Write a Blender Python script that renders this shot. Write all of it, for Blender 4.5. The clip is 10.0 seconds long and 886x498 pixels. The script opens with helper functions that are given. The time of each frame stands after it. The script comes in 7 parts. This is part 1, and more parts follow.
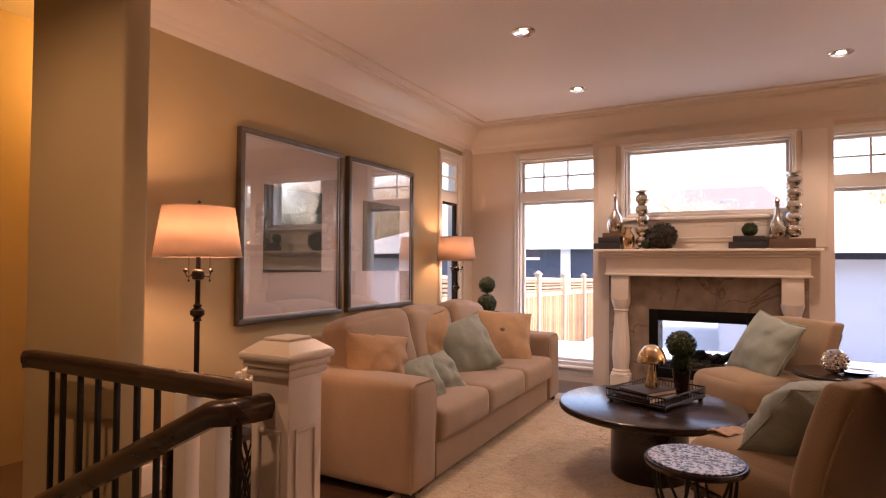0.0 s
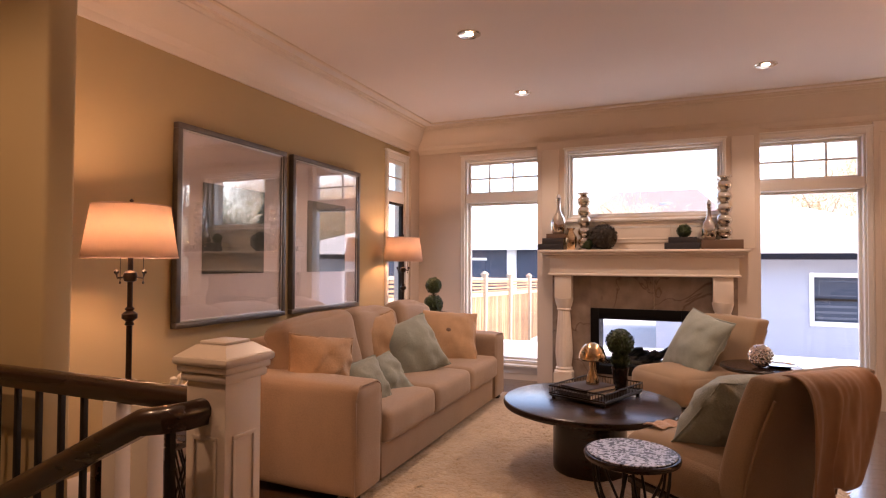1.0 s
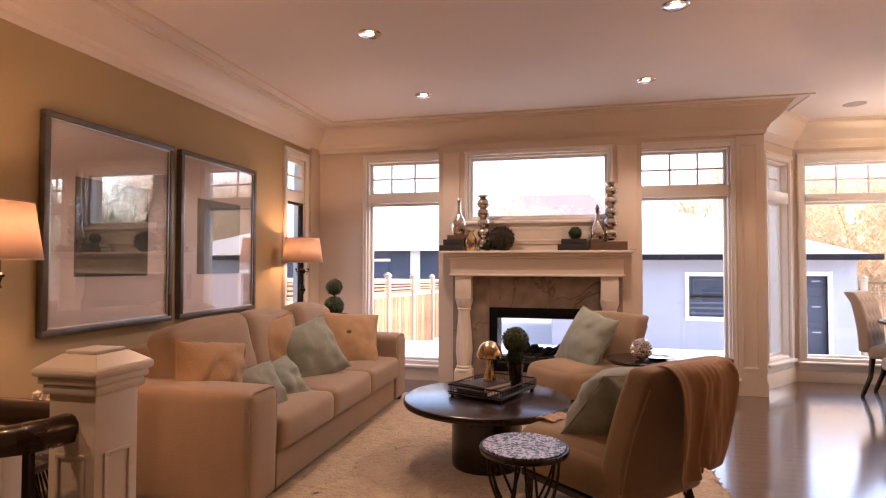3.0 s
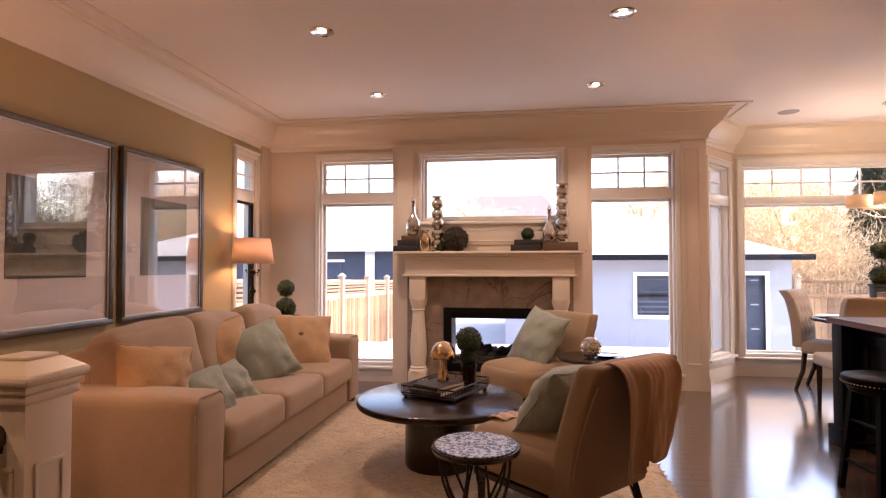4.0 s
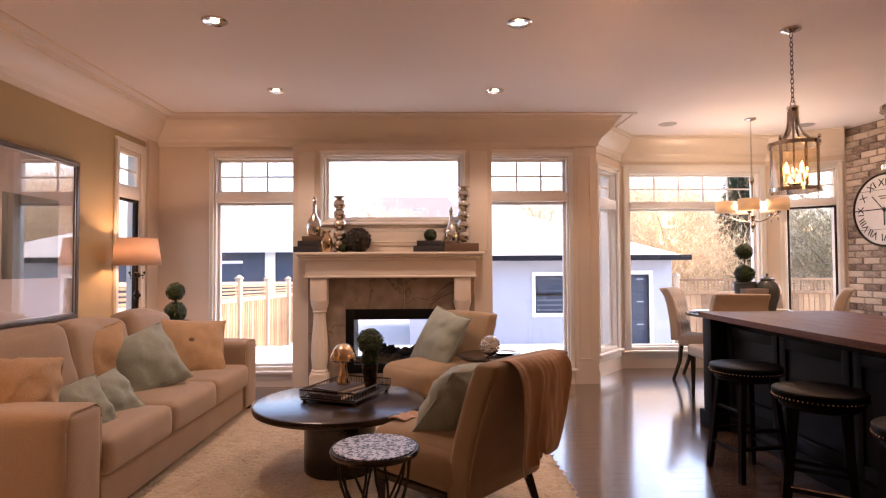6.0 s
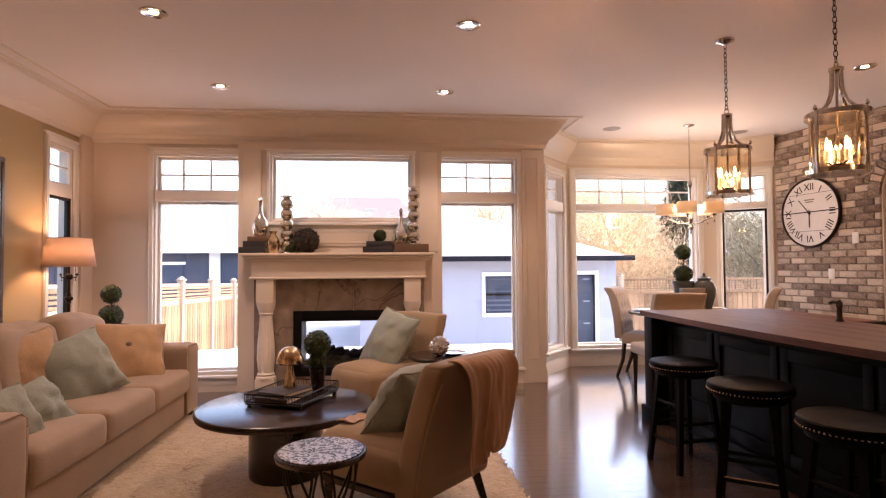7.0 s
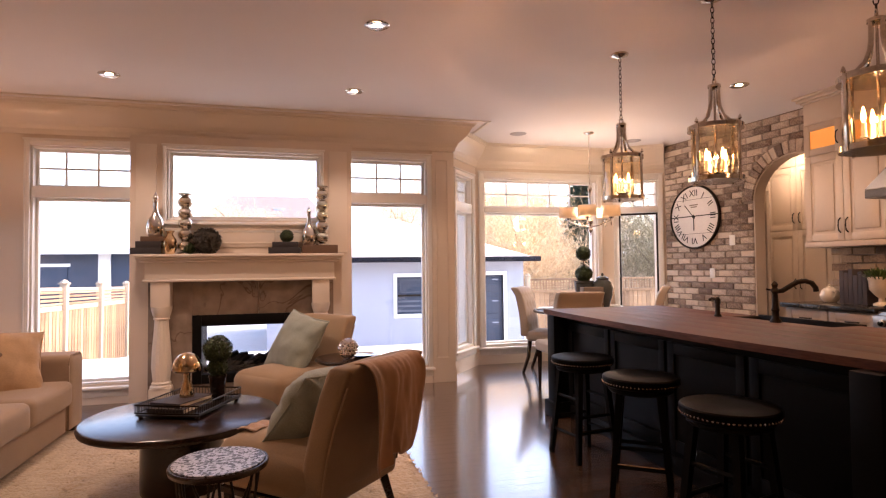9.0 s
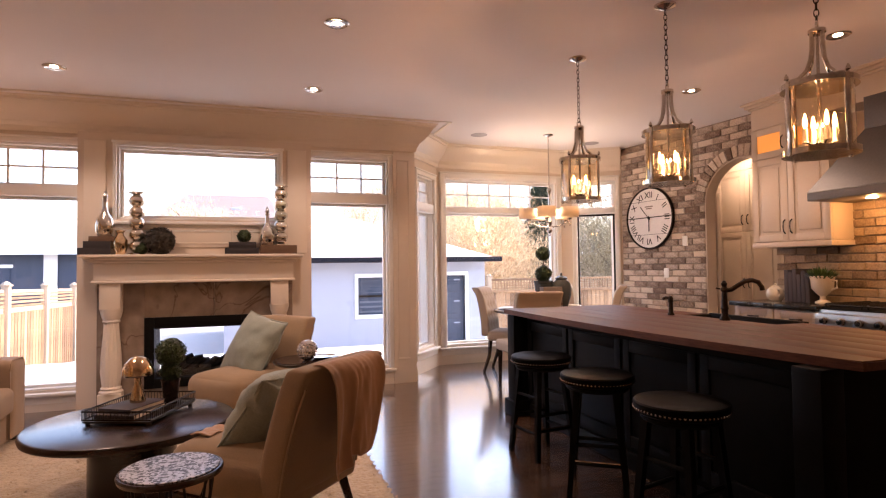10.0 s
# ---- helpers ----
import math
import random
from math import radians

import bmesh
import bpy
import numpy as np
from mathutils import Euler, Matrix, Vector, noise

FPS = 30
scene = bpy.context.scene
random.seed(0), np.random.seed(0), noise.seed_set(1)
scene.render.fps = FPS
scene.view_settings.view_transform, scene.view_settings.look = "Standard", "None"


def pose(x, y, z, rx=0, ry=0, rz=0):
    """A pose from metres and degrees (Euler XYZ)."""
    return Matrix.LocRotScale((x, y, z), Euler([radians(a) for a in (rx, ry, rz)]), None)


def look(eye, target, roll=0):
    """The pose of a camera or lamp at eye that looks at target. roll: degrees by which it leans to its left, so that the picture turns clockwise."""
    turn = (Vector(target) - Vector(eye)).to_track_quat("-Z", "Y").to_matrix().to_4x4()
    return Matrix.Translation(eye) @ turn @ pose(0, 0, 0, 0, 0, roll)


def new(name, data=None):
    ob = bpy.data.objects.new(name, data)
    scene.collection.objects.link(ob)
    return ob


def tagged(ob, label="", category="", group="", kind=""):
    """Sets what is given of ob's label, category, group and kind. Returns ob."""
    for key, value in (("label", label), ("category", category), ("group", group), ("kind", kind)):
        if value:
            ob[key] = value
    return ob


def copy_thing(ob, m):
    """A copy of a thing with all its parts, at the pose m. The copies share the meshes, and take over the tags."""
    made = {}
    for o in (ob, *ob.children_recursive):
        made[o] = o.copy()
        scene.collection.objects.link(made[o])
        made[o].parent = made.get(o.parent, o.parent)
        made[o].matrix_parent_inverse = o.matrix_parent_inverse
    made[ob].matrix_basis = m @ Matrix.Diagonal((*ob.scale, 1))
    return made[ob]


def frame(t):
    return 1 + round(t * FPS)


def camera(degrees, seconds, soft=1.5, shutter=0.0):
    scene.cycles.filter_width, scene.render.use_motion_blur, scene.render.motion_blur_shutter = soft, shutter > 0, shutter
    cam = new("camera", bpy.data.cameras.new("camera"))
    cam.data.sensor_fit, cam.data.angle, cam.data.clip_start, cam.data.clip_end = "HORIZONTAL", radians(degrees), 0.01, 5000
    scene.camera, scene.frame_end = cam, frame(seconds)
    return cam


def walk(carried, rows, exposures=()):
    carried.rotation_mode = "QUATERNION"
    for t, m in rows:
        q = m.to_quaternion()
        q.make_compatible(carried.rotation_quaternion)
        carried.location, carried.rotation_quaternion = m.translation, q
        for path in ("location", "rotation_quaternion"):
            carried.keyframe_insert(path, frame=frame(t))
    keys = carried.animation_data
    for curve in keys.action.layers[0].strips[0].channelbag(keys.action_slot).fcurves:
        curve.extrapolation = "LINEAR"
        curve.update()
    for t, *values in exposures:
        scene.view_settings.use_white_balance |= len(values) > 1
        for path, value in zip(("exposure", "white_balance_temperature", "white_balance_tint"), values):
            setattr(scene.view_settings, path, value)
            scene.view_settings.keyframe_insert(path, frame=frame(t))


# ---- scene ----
EXPOSURE, KELVIN, TINT = 2.25, 6500, 23
SKY, SUN = 0.235, 1.3
LAMP_W, CAN_W, PEND_W = 10.5, 12.5, 9.5
# Camera: a slow pan on a tripod; the lens sits in front of the pivot.
EYE_HEIGHT, LENS_ARM = 1.28, 0.16
cam = camera(76.35, 10.0, soft=1.2)
PAN = [
    (0.0, 28.04, 1.37, -0.39),
    (0.5, 25.39, 1.41, -0.33),
    (1.0, 22.76, 1.46, -0.27),
    (1.5, 20.16, 1.49, -0.22),
    (2.0, 17.66, 1.53, -0.15),
    (2.5, 15.35, 1.56, -0.13),
    (4.0, 8.52, 1.65, 0.04),
    (4.5, 6.27, 1.67, 0.11),
    (5.0, 3.77, 1.70, 0.18),
    (5.5, 1.38, 1.71, 0.23),
    (7.0, -6.03, 1.76, 0.40),
    (7.5, -8.37, 1.77, 0.46),
    (8.0, -10.63, 1.77, 0.52),
    (8.5, -12.80, 1.77, 0.57),
    (9.0, -14.91, 1.78, 0.62),
    (9.5, -16.91, 1.78, 0.66),
    (10.0, -18.76, 1.77, 0.72)]


def pan_pose(yaw, pitch, roll):
    a = radians(yaw)
    return pose(-math.sin(a) * LENS_ARM, math.cos(a) * LENS_ARM, EYE_HEIGHT, 90 + pitch, 0, yaw) @ pose(0, 0, 0, 0, 0, -roll)


walk(cam, [(t, pan_pose(a, b, c)) for t, a, b, c in PAN], exposures=[(0, EXPOSURE, KELVIN, TINT), (10, EXPOSURE, KELVIN, TINT)])
# ---- world and light ----
world = bpy.data.worlds.new("sky")
scene.world = world
world.use_nodes = True
wn = world.node_tree.nodes
sky = wn.new("ShaderNodeTexSky")
sky.sky_type, sky.sun_disc = "NISHITA", False
sky.sun_elevation, sky.sun_rotation = radians(40), radians(82)
sky.dust_density, sky.air_density = 3.0, 1.0
world.node_tree.links.new(sky.outputs[0], wn["Background"].inputs[0])
wn["Background"].inputs[1].default_value = SKY
sun = new("sun", bpy.data.lights.new("sun", "SUN"))
sun.data.energy, sun.data.angle, sun.data.color = SUN, radians(2), (1.0, 0.93, 0.82)
sun.matrix_basis = look((0, 0, 20), (-9.0, -1.2, 20 - 7.5))


def lamp(name, where, watts, colour, size=0.04, kind="POINT", spot=100):
    """A small lamp in or by a fixture, seen or added."""
    ob = new(name, bpy.data.lights.new(name, kind))
    ob.data.energy, ob.data.color, ob.data.shadow_soft_size = watts, colour, size
    if kind == "SPOT":
        ob.data.spot_size, ob.data.spot_blend = radians(spot), 0.6
    ob.location = where
    return ob


WARM = (1.0, 0.50, 0.24)

# ---- materials ----


def mat(name, col, rough=0.5, metal=0.0, var=0.12, big=3.0, fine=90.0, bump=0.15, depth=0.002, stretch=(1, 1, 1), rand=0.0, island=0.0,
        alpha=1.0, sheen=0.0, coat=0.0, glow=0.0, through_light=0.0, spec=0.5):
    """A surface with colour variation at two scales, fine relief and uneven gloss."""
    m = bpy.data.materials.new(name)
    m.use_nodes = True
    nt = m.node_tree
    n, l = nt.nodes, nt.links
    b = n["Principled BSDF"]
    tc, mp = n.new("ShaderNodeTexCoord"), n.new("ShaderNodeMapping")
    mp.inputs["Scale"].default_value = stretch
    l.new(tc.outputs["Object"], mp.inputs[0])
    n1, n2 = n.new("ShaderNodeTexNoise"), n.new("ShaderNodeTexNoise")
    n1.inputs["Scale"].default_value, n2.inputs["Scale"].default_value = big, fine
    n1.inputs["Detail"].default_value, n2.inputs["Detail"].default_value = 4, 3
    for q in (n1, n2):
        l.new(mp.outputs[0], q.inputs["Vector"])
    add = n.new("ShaderNodeMath")
    add.operation = "ADD"
    l.new(n1.outputs[0], add.inputs[0])
    l.new(n2.outputs[0], add.inputs[1])
    last = add.outputs[0]
    if rand or island:
        info = n.new("ShaderNodeObjectInfo") if rand else n.new("ShaderNodeNewGeometry")
        k = n.new("ShaderNodeMath")
        k.operation = "MULTIPLY_ADD"
        k.inputs[1].default_value = 2 * (rand or island)
        l.new(info.outputs["Random" if rand else "Random Per Island"], k.inputs[0])
        k2 = n.new("ShaderNodeMath")
        k2.operation = "SUBTRACT"
        k2.inputs[1].default_value = rand or island
        l.new(last, k2.inputs[0])
        l.new(k2.outputs[0], k.inputs[2])
        last = k.outputs[0]
    ramp = n.new("ShaderNodeMapRange")
    ramp.inputs["From Min"].default_value, ramp.inputs["From Max"].default_value = 0.55, 1.45
    l.new(last, ramp.inputs[0])
    mix = n.new("ShaderNodeMix")
    mix.data_type = "RGBA"
    l.new(ramp.outputs[0], mix.inputs[0])
    lo, hi = (col, col) if isinstance(col[0], (int, float)) else col
    if lo is hi:
        lo, hi = [c * (1 - var) for c in col], [min(1, c * (1 + var)) for c in col]
    mix.inputs[6].default_value, mix.inputs[7].default_value = (*lo, 1), (*hi, 1)
    l.new(mix.outputs[2], b.inputs["Base Color"])
    rr = n.new("ShaderNodeMapRange")
    rr.inputs["To Min"].default_value, rr.inputs["To Max"].default_value = max(0.02, rough * 0.82), min(1, rough * 1.18)
    l.new(n1.outputs[0], rr.inputs[0])
    l.new(rr.outputs[0], b.inputs["Roughness"])
    b.inputs["Metallic"].default_value, b.inputs["Specular IOR Level"].default_value = metal, spec
    b.inputs["Coat Roughness"].default_value, b.inputs["Coat IOR"].default_value = 0.12, 1.7
    b.inputs["Coat Weight"].default_value, b.inputs["Sheen Weight"].default_value = coat, sheen
    b.inputs["Transmission Weight"].default_value = through_light
    if bump:
        bp = n.new("ShaderNodeBump")
        bp.inputs["Strength"].default_value, bp.inputs["Distance"].default_value = bump, depth
        l.new(n2.outputs[0], bp.inputs["Height"])
        l.new(bp.outputs[0], b.inputs["Normal"])
    if glow:
        b.inputs["Emission Strength"].default_value = glow
        l.new(mix.outputs[2], b.inputs["Emission Color"])
    return m


def glass(name, col=(1, 1, 1), rough=0.0, gloss=0.06):
    """Thin glass: clear, with a reflection that grows at grazing angles."""
    m = bpy.data.materials.new(name)
    m.use_nodes = True
    n, l = m.node_tree.nodes, m.node_tree.links
    n.remove(n["Principled BSDF"])
    tr, gl, mx, fr = n.new("ShaderNodeBsdfTransparent"), n.new("ShaderNodeBsdfGlossy"), n.new("ShaderNodeMixShader"), n.new("ShaderNodeLayerWeight")
    tr.inputs[0].default_value = (*col, 1)
    gl.inputs["Roughness"].default_value = rough
    fr.inputs["Blend"].default_value = 0.5
    pw, ma = n.new("ShaderNodeMath"), n.new("ShaderNodeMath")
    pw.operation, ma.operation = "POWER", "MULTIPLY_ADD"
    pw.inputs[1].default_value, ma.inputs[1].default_value, ma.inputs[2].default_value = 4.0, 0.9, gloss
    l.new(fr.outputs["Facing"], pw.inputs[0])
    l.new(pw.outputs[0], ma.inputs[0])
    l.new(ma.outputs[0], mx.inputs[0])
    l.new(tr.outputs[0], mx.inputs[1])
    l.new(gl.outputs[0], mx.inputs[2])
    l.new(mx.outputs[0], n["Material Output"].inputs[0])
    return m


def glowing(name, col, strength):
    m = bpy.data.materials.new(name)
    m.use_nodes = True
    b = m.node_tree.nodes["Principled BSDF"]
    b.inputs["Base Color"].default_value = (*col, 1)
    b.inputs["Emission Color"].default_value, b.inputs["Emission Strength"].default_value = (*col, 1), strength
    return m


M_WALL = mat("cream_wall_paint", (0.69, 0.60, 0.51), 0.6, var=0.03, fine=300, bump=0.05, depth=0.0006)
M_TAN = mat("tan_wall_paint", (0.46, 0.36, 0.195), 0.65, var=0.03, fine=300, bump=0.06, depth=0.0006)
M_TRIM = mat("cream_gloss_trim", (0.74, 0.665, 0.58), 0.30, var=0.03, fine=140, bump=0.04, depth=0.0005)
M_WHITE = mat("white_window_paint", (0.82, 0.80, 0.76), 0.35, var=0.03, fine=140, bump=0.04, depth=0.0005)
M_CEIL = mat("ceiling_paint", (0.78, 0.735, 0.72), 0.8, var=0.02, fine=250, bump=0.06, depth=0.0006)
M_OAK = mat("dark_stained_floor_boards", ((0.050, 0.026, 0.016), (0.125, 0.072, 0.045)), 0.22, coat=1.0, big=2.5, fine=14, bump=0.12, depth=0.0006, stretch=(1, 9, 9), rand=0.35)
M_OAK_I = mat("dark_stained_floor_boards_far", ((0.050, 0.026, 0.016), (0.125, 0.072, 0.045)), 0.22, coat=1.0, big=2.5, fine=14, bump=0.12, depth=0.0006, stretch=(1, 9, 9), island=0.35)
M_DARK = mat("espresso_wood", ((0.010, 0.005, 0.0035), (0.030, 0.014, 0.009)), 0.24, spec=0.35, big=2, fine=20, bump=0.08, depth=0.0004, stretch=(1, 6, 6), coat=0.15)
M_RAIL = mat("walnut_handrail", ((0.016, 0.008, 0.005), (0.042, 0.020, 0.012)), 0.28, big=3, fine=25, bump=0.08, depth=0.0004, stretch=(1, 6, 6), coat=0.3)
M_ISLE = mat("island_wood_top", ((0.050, 0.018, 0.012), (0.16, 0.062, 0.038)), 0.50, spec=0.22, big=2.0, fine=16, bump=0.12, depth=0.0006, stretch=(7, 0.8, 7))
M_BLACK = mat("black_cabinet_paint", (0.0045, 0.004, 0.004), 0.55, spec=0.10, var=0.2, fine=60, bump=0.05, depth=0.0004)
M_LEATHER = mat("black_leather", (0.0035, 0.003, 0.003), 0.42, spec=0.035, var=0.3, big=10, fine=260, bump=0.3, depth=0.0008)
M_IRON = mat("black_iron", (0.018, 0.015, 0.013), 0.45, metal=0.6, var=0.25, fine=120, bump=0.15, depth=0.0006)
M_BRONZE = mat("oil_rubbed_bronze", (0.030, 0.022, 0.017), 0.38, metal=0.8, var=0.25, fine=120, bump=0.12, depth=0.0005)
M_SOFA = mat("beige_sofa_weave", (0.325, 0.228, 0.155), 0.92, var=0.16, big=5, fine=160, bump=0.6, depth=0.003, sheen=0.25)
M_CHAIR = mat("tan_chair_weave", (0.295, 0.20, 0.118), 0.9, var=0.16, big=5, fine=160, bump=0.6, depth=0.003, sheen=0.2)
M_SAGE = mat("sage_pillow_linen", (0.25, 0.275, 0.235), 0.85, var=0.16, big=14, fine=110, bump=0.7, depth=0.003, sheen=0.25)
M_GOLDP = mat("gold_pillow_linen", (0.40, 0.25, 0.135), 0.85, var=0.16, big=14, fine=110, bump=0.7, depth=0.003, sheen=0.25)
M_THROW = mat("rust_throw_knit", (0.42, 0.25, 0.15), 0.9, var=0.18, big=12, fine=380, bump=0.6, depth=0.002, sheen=0.35)
M_RUG = mat("cream_shag_wool", ((0.42, 0.315, 0.195), (0.63, 0.50, 0.345)), 0.97, big=7, fine=42, bump=1.0, depth=0.014, sheen=0.4)
M_TUFT = mat("tufted_cream_linen", (0.42, 0.345, 0.27), 0.85, var=0.08, big=9, fine=320, bump=0.35, depth=0.001, sheen=0.2)
M_SHADE = mat("linen_lamp_shade", (0.78, 0.62, 0.55), 0.9, var=0.06, big=30, fine=300, bump=0.2, depth=0.0006, through_light=0.0)
M_FRAME = mat("pewter_picture_frame", (0.16, 0.15, 0.145), 0.34, metal=0.7, var=0.3, big=14, fine=160, bump=0.2, depth=0.0006)
M_MAT = mat("pale_mat_board", (0.80, 0.73, 0.75), 0.8, var=0.03, fine=400, bump=0.03)
M_PRINT = mat("dark_art_print", ((0.03, 0.04, 0.04), (0.13, 0.15, 0.145)), 0.7, big=3, fine=18, bump=0.0, stretch=(1, 6, 0.7))
M_MARBLE = mat("brown_veined_marble", ((0.17, 0.125, 0.095), (0.36, 0.29, 0.235)), 0.12, big=2.2, fine=9, bump=0.02)
M_STONEW = mat("mercury_glass", (0.72, 0.68, 0.62), 0.10, metal=1.0, var=0.25, big=30, fine=120, bump=0.1, depth=0.001)
M_GOLDM = mat("aged_gold_mercury_glass", (0.68, 0.50, 0.31), 0.14, metal=1.0, var=0.35, big=26, fine=120, bump=0.15, depth=0.001)
M_CHROME = mat("polished_nickel", (0.62, 0.58, 0.53), 0.12, metal=1.0, var=0.1, fine=80, bump=0.02)
M_STEEL = mat("brushed_steel", (0.40, 0.38, 0.36), 0.30, metal=1.0, var=0.12, fine=60, bump=0.06, depth=0.0004, stretch=(1, 1, 20))
M_BRICK = mat("grey_brown_brick", ((0.16, 0.11, 0.085), (0.62, 0.52, 0.43)), 0.9, big=9, fine=60, bump=0.7, depth=0.004, rand=0.5)
M_BRICK_I = mat("grey_brown_brick_far", ((0.16, 0.11, 0.085), (0.62, 0.52, 0.43)), 0.9, big=9, fine=60, bump=0.7, depth=0.004, island=0.5)
M_SPLASH = mat("tumbled_backsplash_brick", ((0.16, 0.105, 0.062), (0.44, 0.33, 0.22)), 0.75, big=9, fine=60, bump=0.6, depth=0.004, island=0.45)
M_MORTAR = mat("pale_mortar", (0.25, 0.205, 0.17), 0.95, var=0.15, fine=160, bump=0.6, depth=0.002)
M_CAB = mat("cream_glazed_cabinet_paint", (0.55, 0.46, 0.37), 0.4, var=0.05, fine=120, bump=0.05, depth=0.0005)
M_GRANITE = mat("black_granite", ((0.006, 0.006, 0.006), (0.035, 0.033, 0.03)), 0.12, big=30, fine=260, bump=0.02)
M_LEAF = mat("boxwood_leaf", ((0.010, 0.020, 0.005), (0.050, 0.085, 0.022)), 0.55, big=20, fine=120, bump=0.2, depth=0.002, island=0.4)
M_BOOK = mat("dark_book_cloth", (0.030, 0.026, 0.030), 0.7, var=0.2, fine=300, bump=0.2, depth=0.0005)
M_BOOKB = mat("brown_book_cloth", (0.13, 0.075, 0.045), 0.7, var=0.2, fine=300, bump=0.2, depth=0.0005)
M_PAPER = mat("book_pages", (0.70, 0.62, 0.50), 0.9, var=0.08, fine=400, bump=0.2, depth=0.0006, stretch=(1, 1, 8))
M_CERAM = mat("cream_ceramic", (0.72, 0.64, 0.52), 0.2, var=0.05, fine=60, bump=0.05, depth=0.0006)
M_TEAL = mat("grey_teal_stoneware", (0.075, 0.082, 0.078), 0.22, var=0.3, big=12, fine=90, bump=0.08)
M_GLASS = glass("window_glass", (0.97, 0.98, 0.98), 0.0, 0.04)
M_AMBER = glass("seeded_amber_glass", (0.98, 0.91, 0.78), 0.03, 0.09)
M_LANT = mat("aged_nickel", (0.62, 0.57, 0.51), 0.09, metal=1.0, var=0.25, big=20, fine=80, bump=0.05)
M_GRILLE = mat("speaker_grille", (0.36, 0.33, 0.33), 0.8, var=0.1, fine=300, bump=0.4)
M_SILVER = mat("silver_leaf_lip", (0.60, 0.58, 0.56), 0.30, metal=0.85, var=0.2, fine=120, bump=0.1)
M_PGLASS = glass("picture_glass", (1, 1, 1), 0.0, 0.17)
M_HOOD = mat("dark_pewter_metal", (0.115, 0.105, 0.10), 0.45, metal=0.5, var=0.15, fine=60, bump=0.05)
M_TWIGB = mat("brown_twig", ((0.012, 0.009, 0.006), (0.06, 0.045, 0.03)), 0.7, big=20, fine=120, bump=0.2, island=0.4)
M_SPINE = mat("worn_book_cloth", (0.055, 0.045, 0.05), 0.7, var=0.3, fine=300, bump=0.2, depth=0.0005, rand=0.4)
M_SHADE2 = mat("ivory_fabric_shade", (0.82, 0.76, 0.66), 0.9, var=0.05, big=30, fine=300, bump=0.2, depth=0.0006)
M_BULB = glowing("bulb_glow", (1.0, 0.55, 0.18), 9)
M_BRIGHT = mat("bright_mirror_glass", (0.92, 0.91, 0.90), 0.05, metal=1.0, var=0.06, fine=60, bump=0.0)
M_CAN = glowing("downlight_glow", (1.0, 0.70, 0.40), 9)

# dark veins through the marble
n_, l_ = M_MARBLE.node_tree.nodes, M_MARBLE.node_tree.links
tc_, ve_, ab_, rm_, mv_ = n_.new("ShaderNodeTexCoord"), n_.new("ShaderNodeTexNoise"), n_.new("ShaderNodeMath"), n_.new("ShaderNodeMapRange"), n_.new("ShaderNodeMix")
ve_.inputs["Scale"].default_value, ve_.inputs["Detail"].default_value, ve_.inputs["Distortion"].default_value = 1.6, 5, 0.8
l_.new(tc_.outputs["Object"], ve_.inputs["Vector"])
sb_ = n_.new("ShaderNodeMath")
sb_.operation, sb_.inputs[1].default_value, ab_.operation = "SUBTRACT", 0.5, "ABSOLUTE"
l_.new(ve_.outputs[0], sb_.inputs[0])
l_.new(sb_.outputs[0], ab_.inputs[0])
rm_.inputs["From Min"].default_value, rm_.inputs["From Max"].default_value, rm_.inputs["To Min"].default_value, rm_.inputs["To Max"].default_value = 0.0, 0.012, 0.7, 0.0
l_.new(ab_.outputs[0], rm_.inputs[0])
mv_.data_type = "RGBA"
base_ = [k for k in l_ if k.to_socket.name == "Base Color"][0].from_socket
l_.new(rm_.outputs[0], mv_.inputs[0])
l_.new(base_, mv_.inputs[6])
mv_.inputs[7].default_value = (0.10, 0.055, 0.035, 1)
l_.new(mv_.outputs[2], n_["Principled BSDF"].inputs["Base Color"])

# ---- mesh helpers ----


def link(name, bm, material, parent=None, label="", sharp=35):
    me = bpy.data.meshes.new(name)
    bmesh.ops.recalc_face_normals(bm, faces=bm.faces[:])
    bm.to_mesh(me)
    bm.free()
    me.materials.append(material)
    me.polygons.foreach_set("use_smooth", [True] * len(me.polygons))
    me.set_sharp_from_angle(angle=radians(sharp))
    ob = new(name, me)
    if parent:
        ob.parent = parent
    if label:
        ob["label"] = label
    return ob


def part(name, bm, material, parent, label="", sharp=35):
    return link(name, bm, material, parent, label, sharp)


def thing(name, m, label, category, group="", kind=""):
    e = new(name)
    e.empty_display_size = 0.1
    e.matrix_basis = m
    return tagged(e, label, category, group, kind)


def B():
    return bmesh.new()


def box(bm, x0, x1, y0, y1, z0, z1, r=0.0, seg=2, m=None):
    vs = [bm.verts.new((x, y, z)) for x in (x0, x1) for y in (y0, y1) for z in (z0, z1)]
    fs = [bm.faces.new([vs[i] for i in q]) for q in ((0, 1, 3, 2), (4, 6, 7, 5), (0, 4, 5, 1), (2, 3, 7, 6), (0, 2, 6, 4), (1, 5, 7, 3))]
    if r:
        es = list({e for f in fs for e in f.edges})
        out = bmesh.ops.bevel(bm, geom=es, offset=r, segments=seg, affect="EDGES", profile=0.5)
        vs = list({v for f in out["faces"] for v in f.verts} | {v for v in vs if v.is_valid})
    if m is not None:
        bmesh.ops.transform(bm, matrix=m, verts=[v for v in vs if v.is_valid])
    return bm


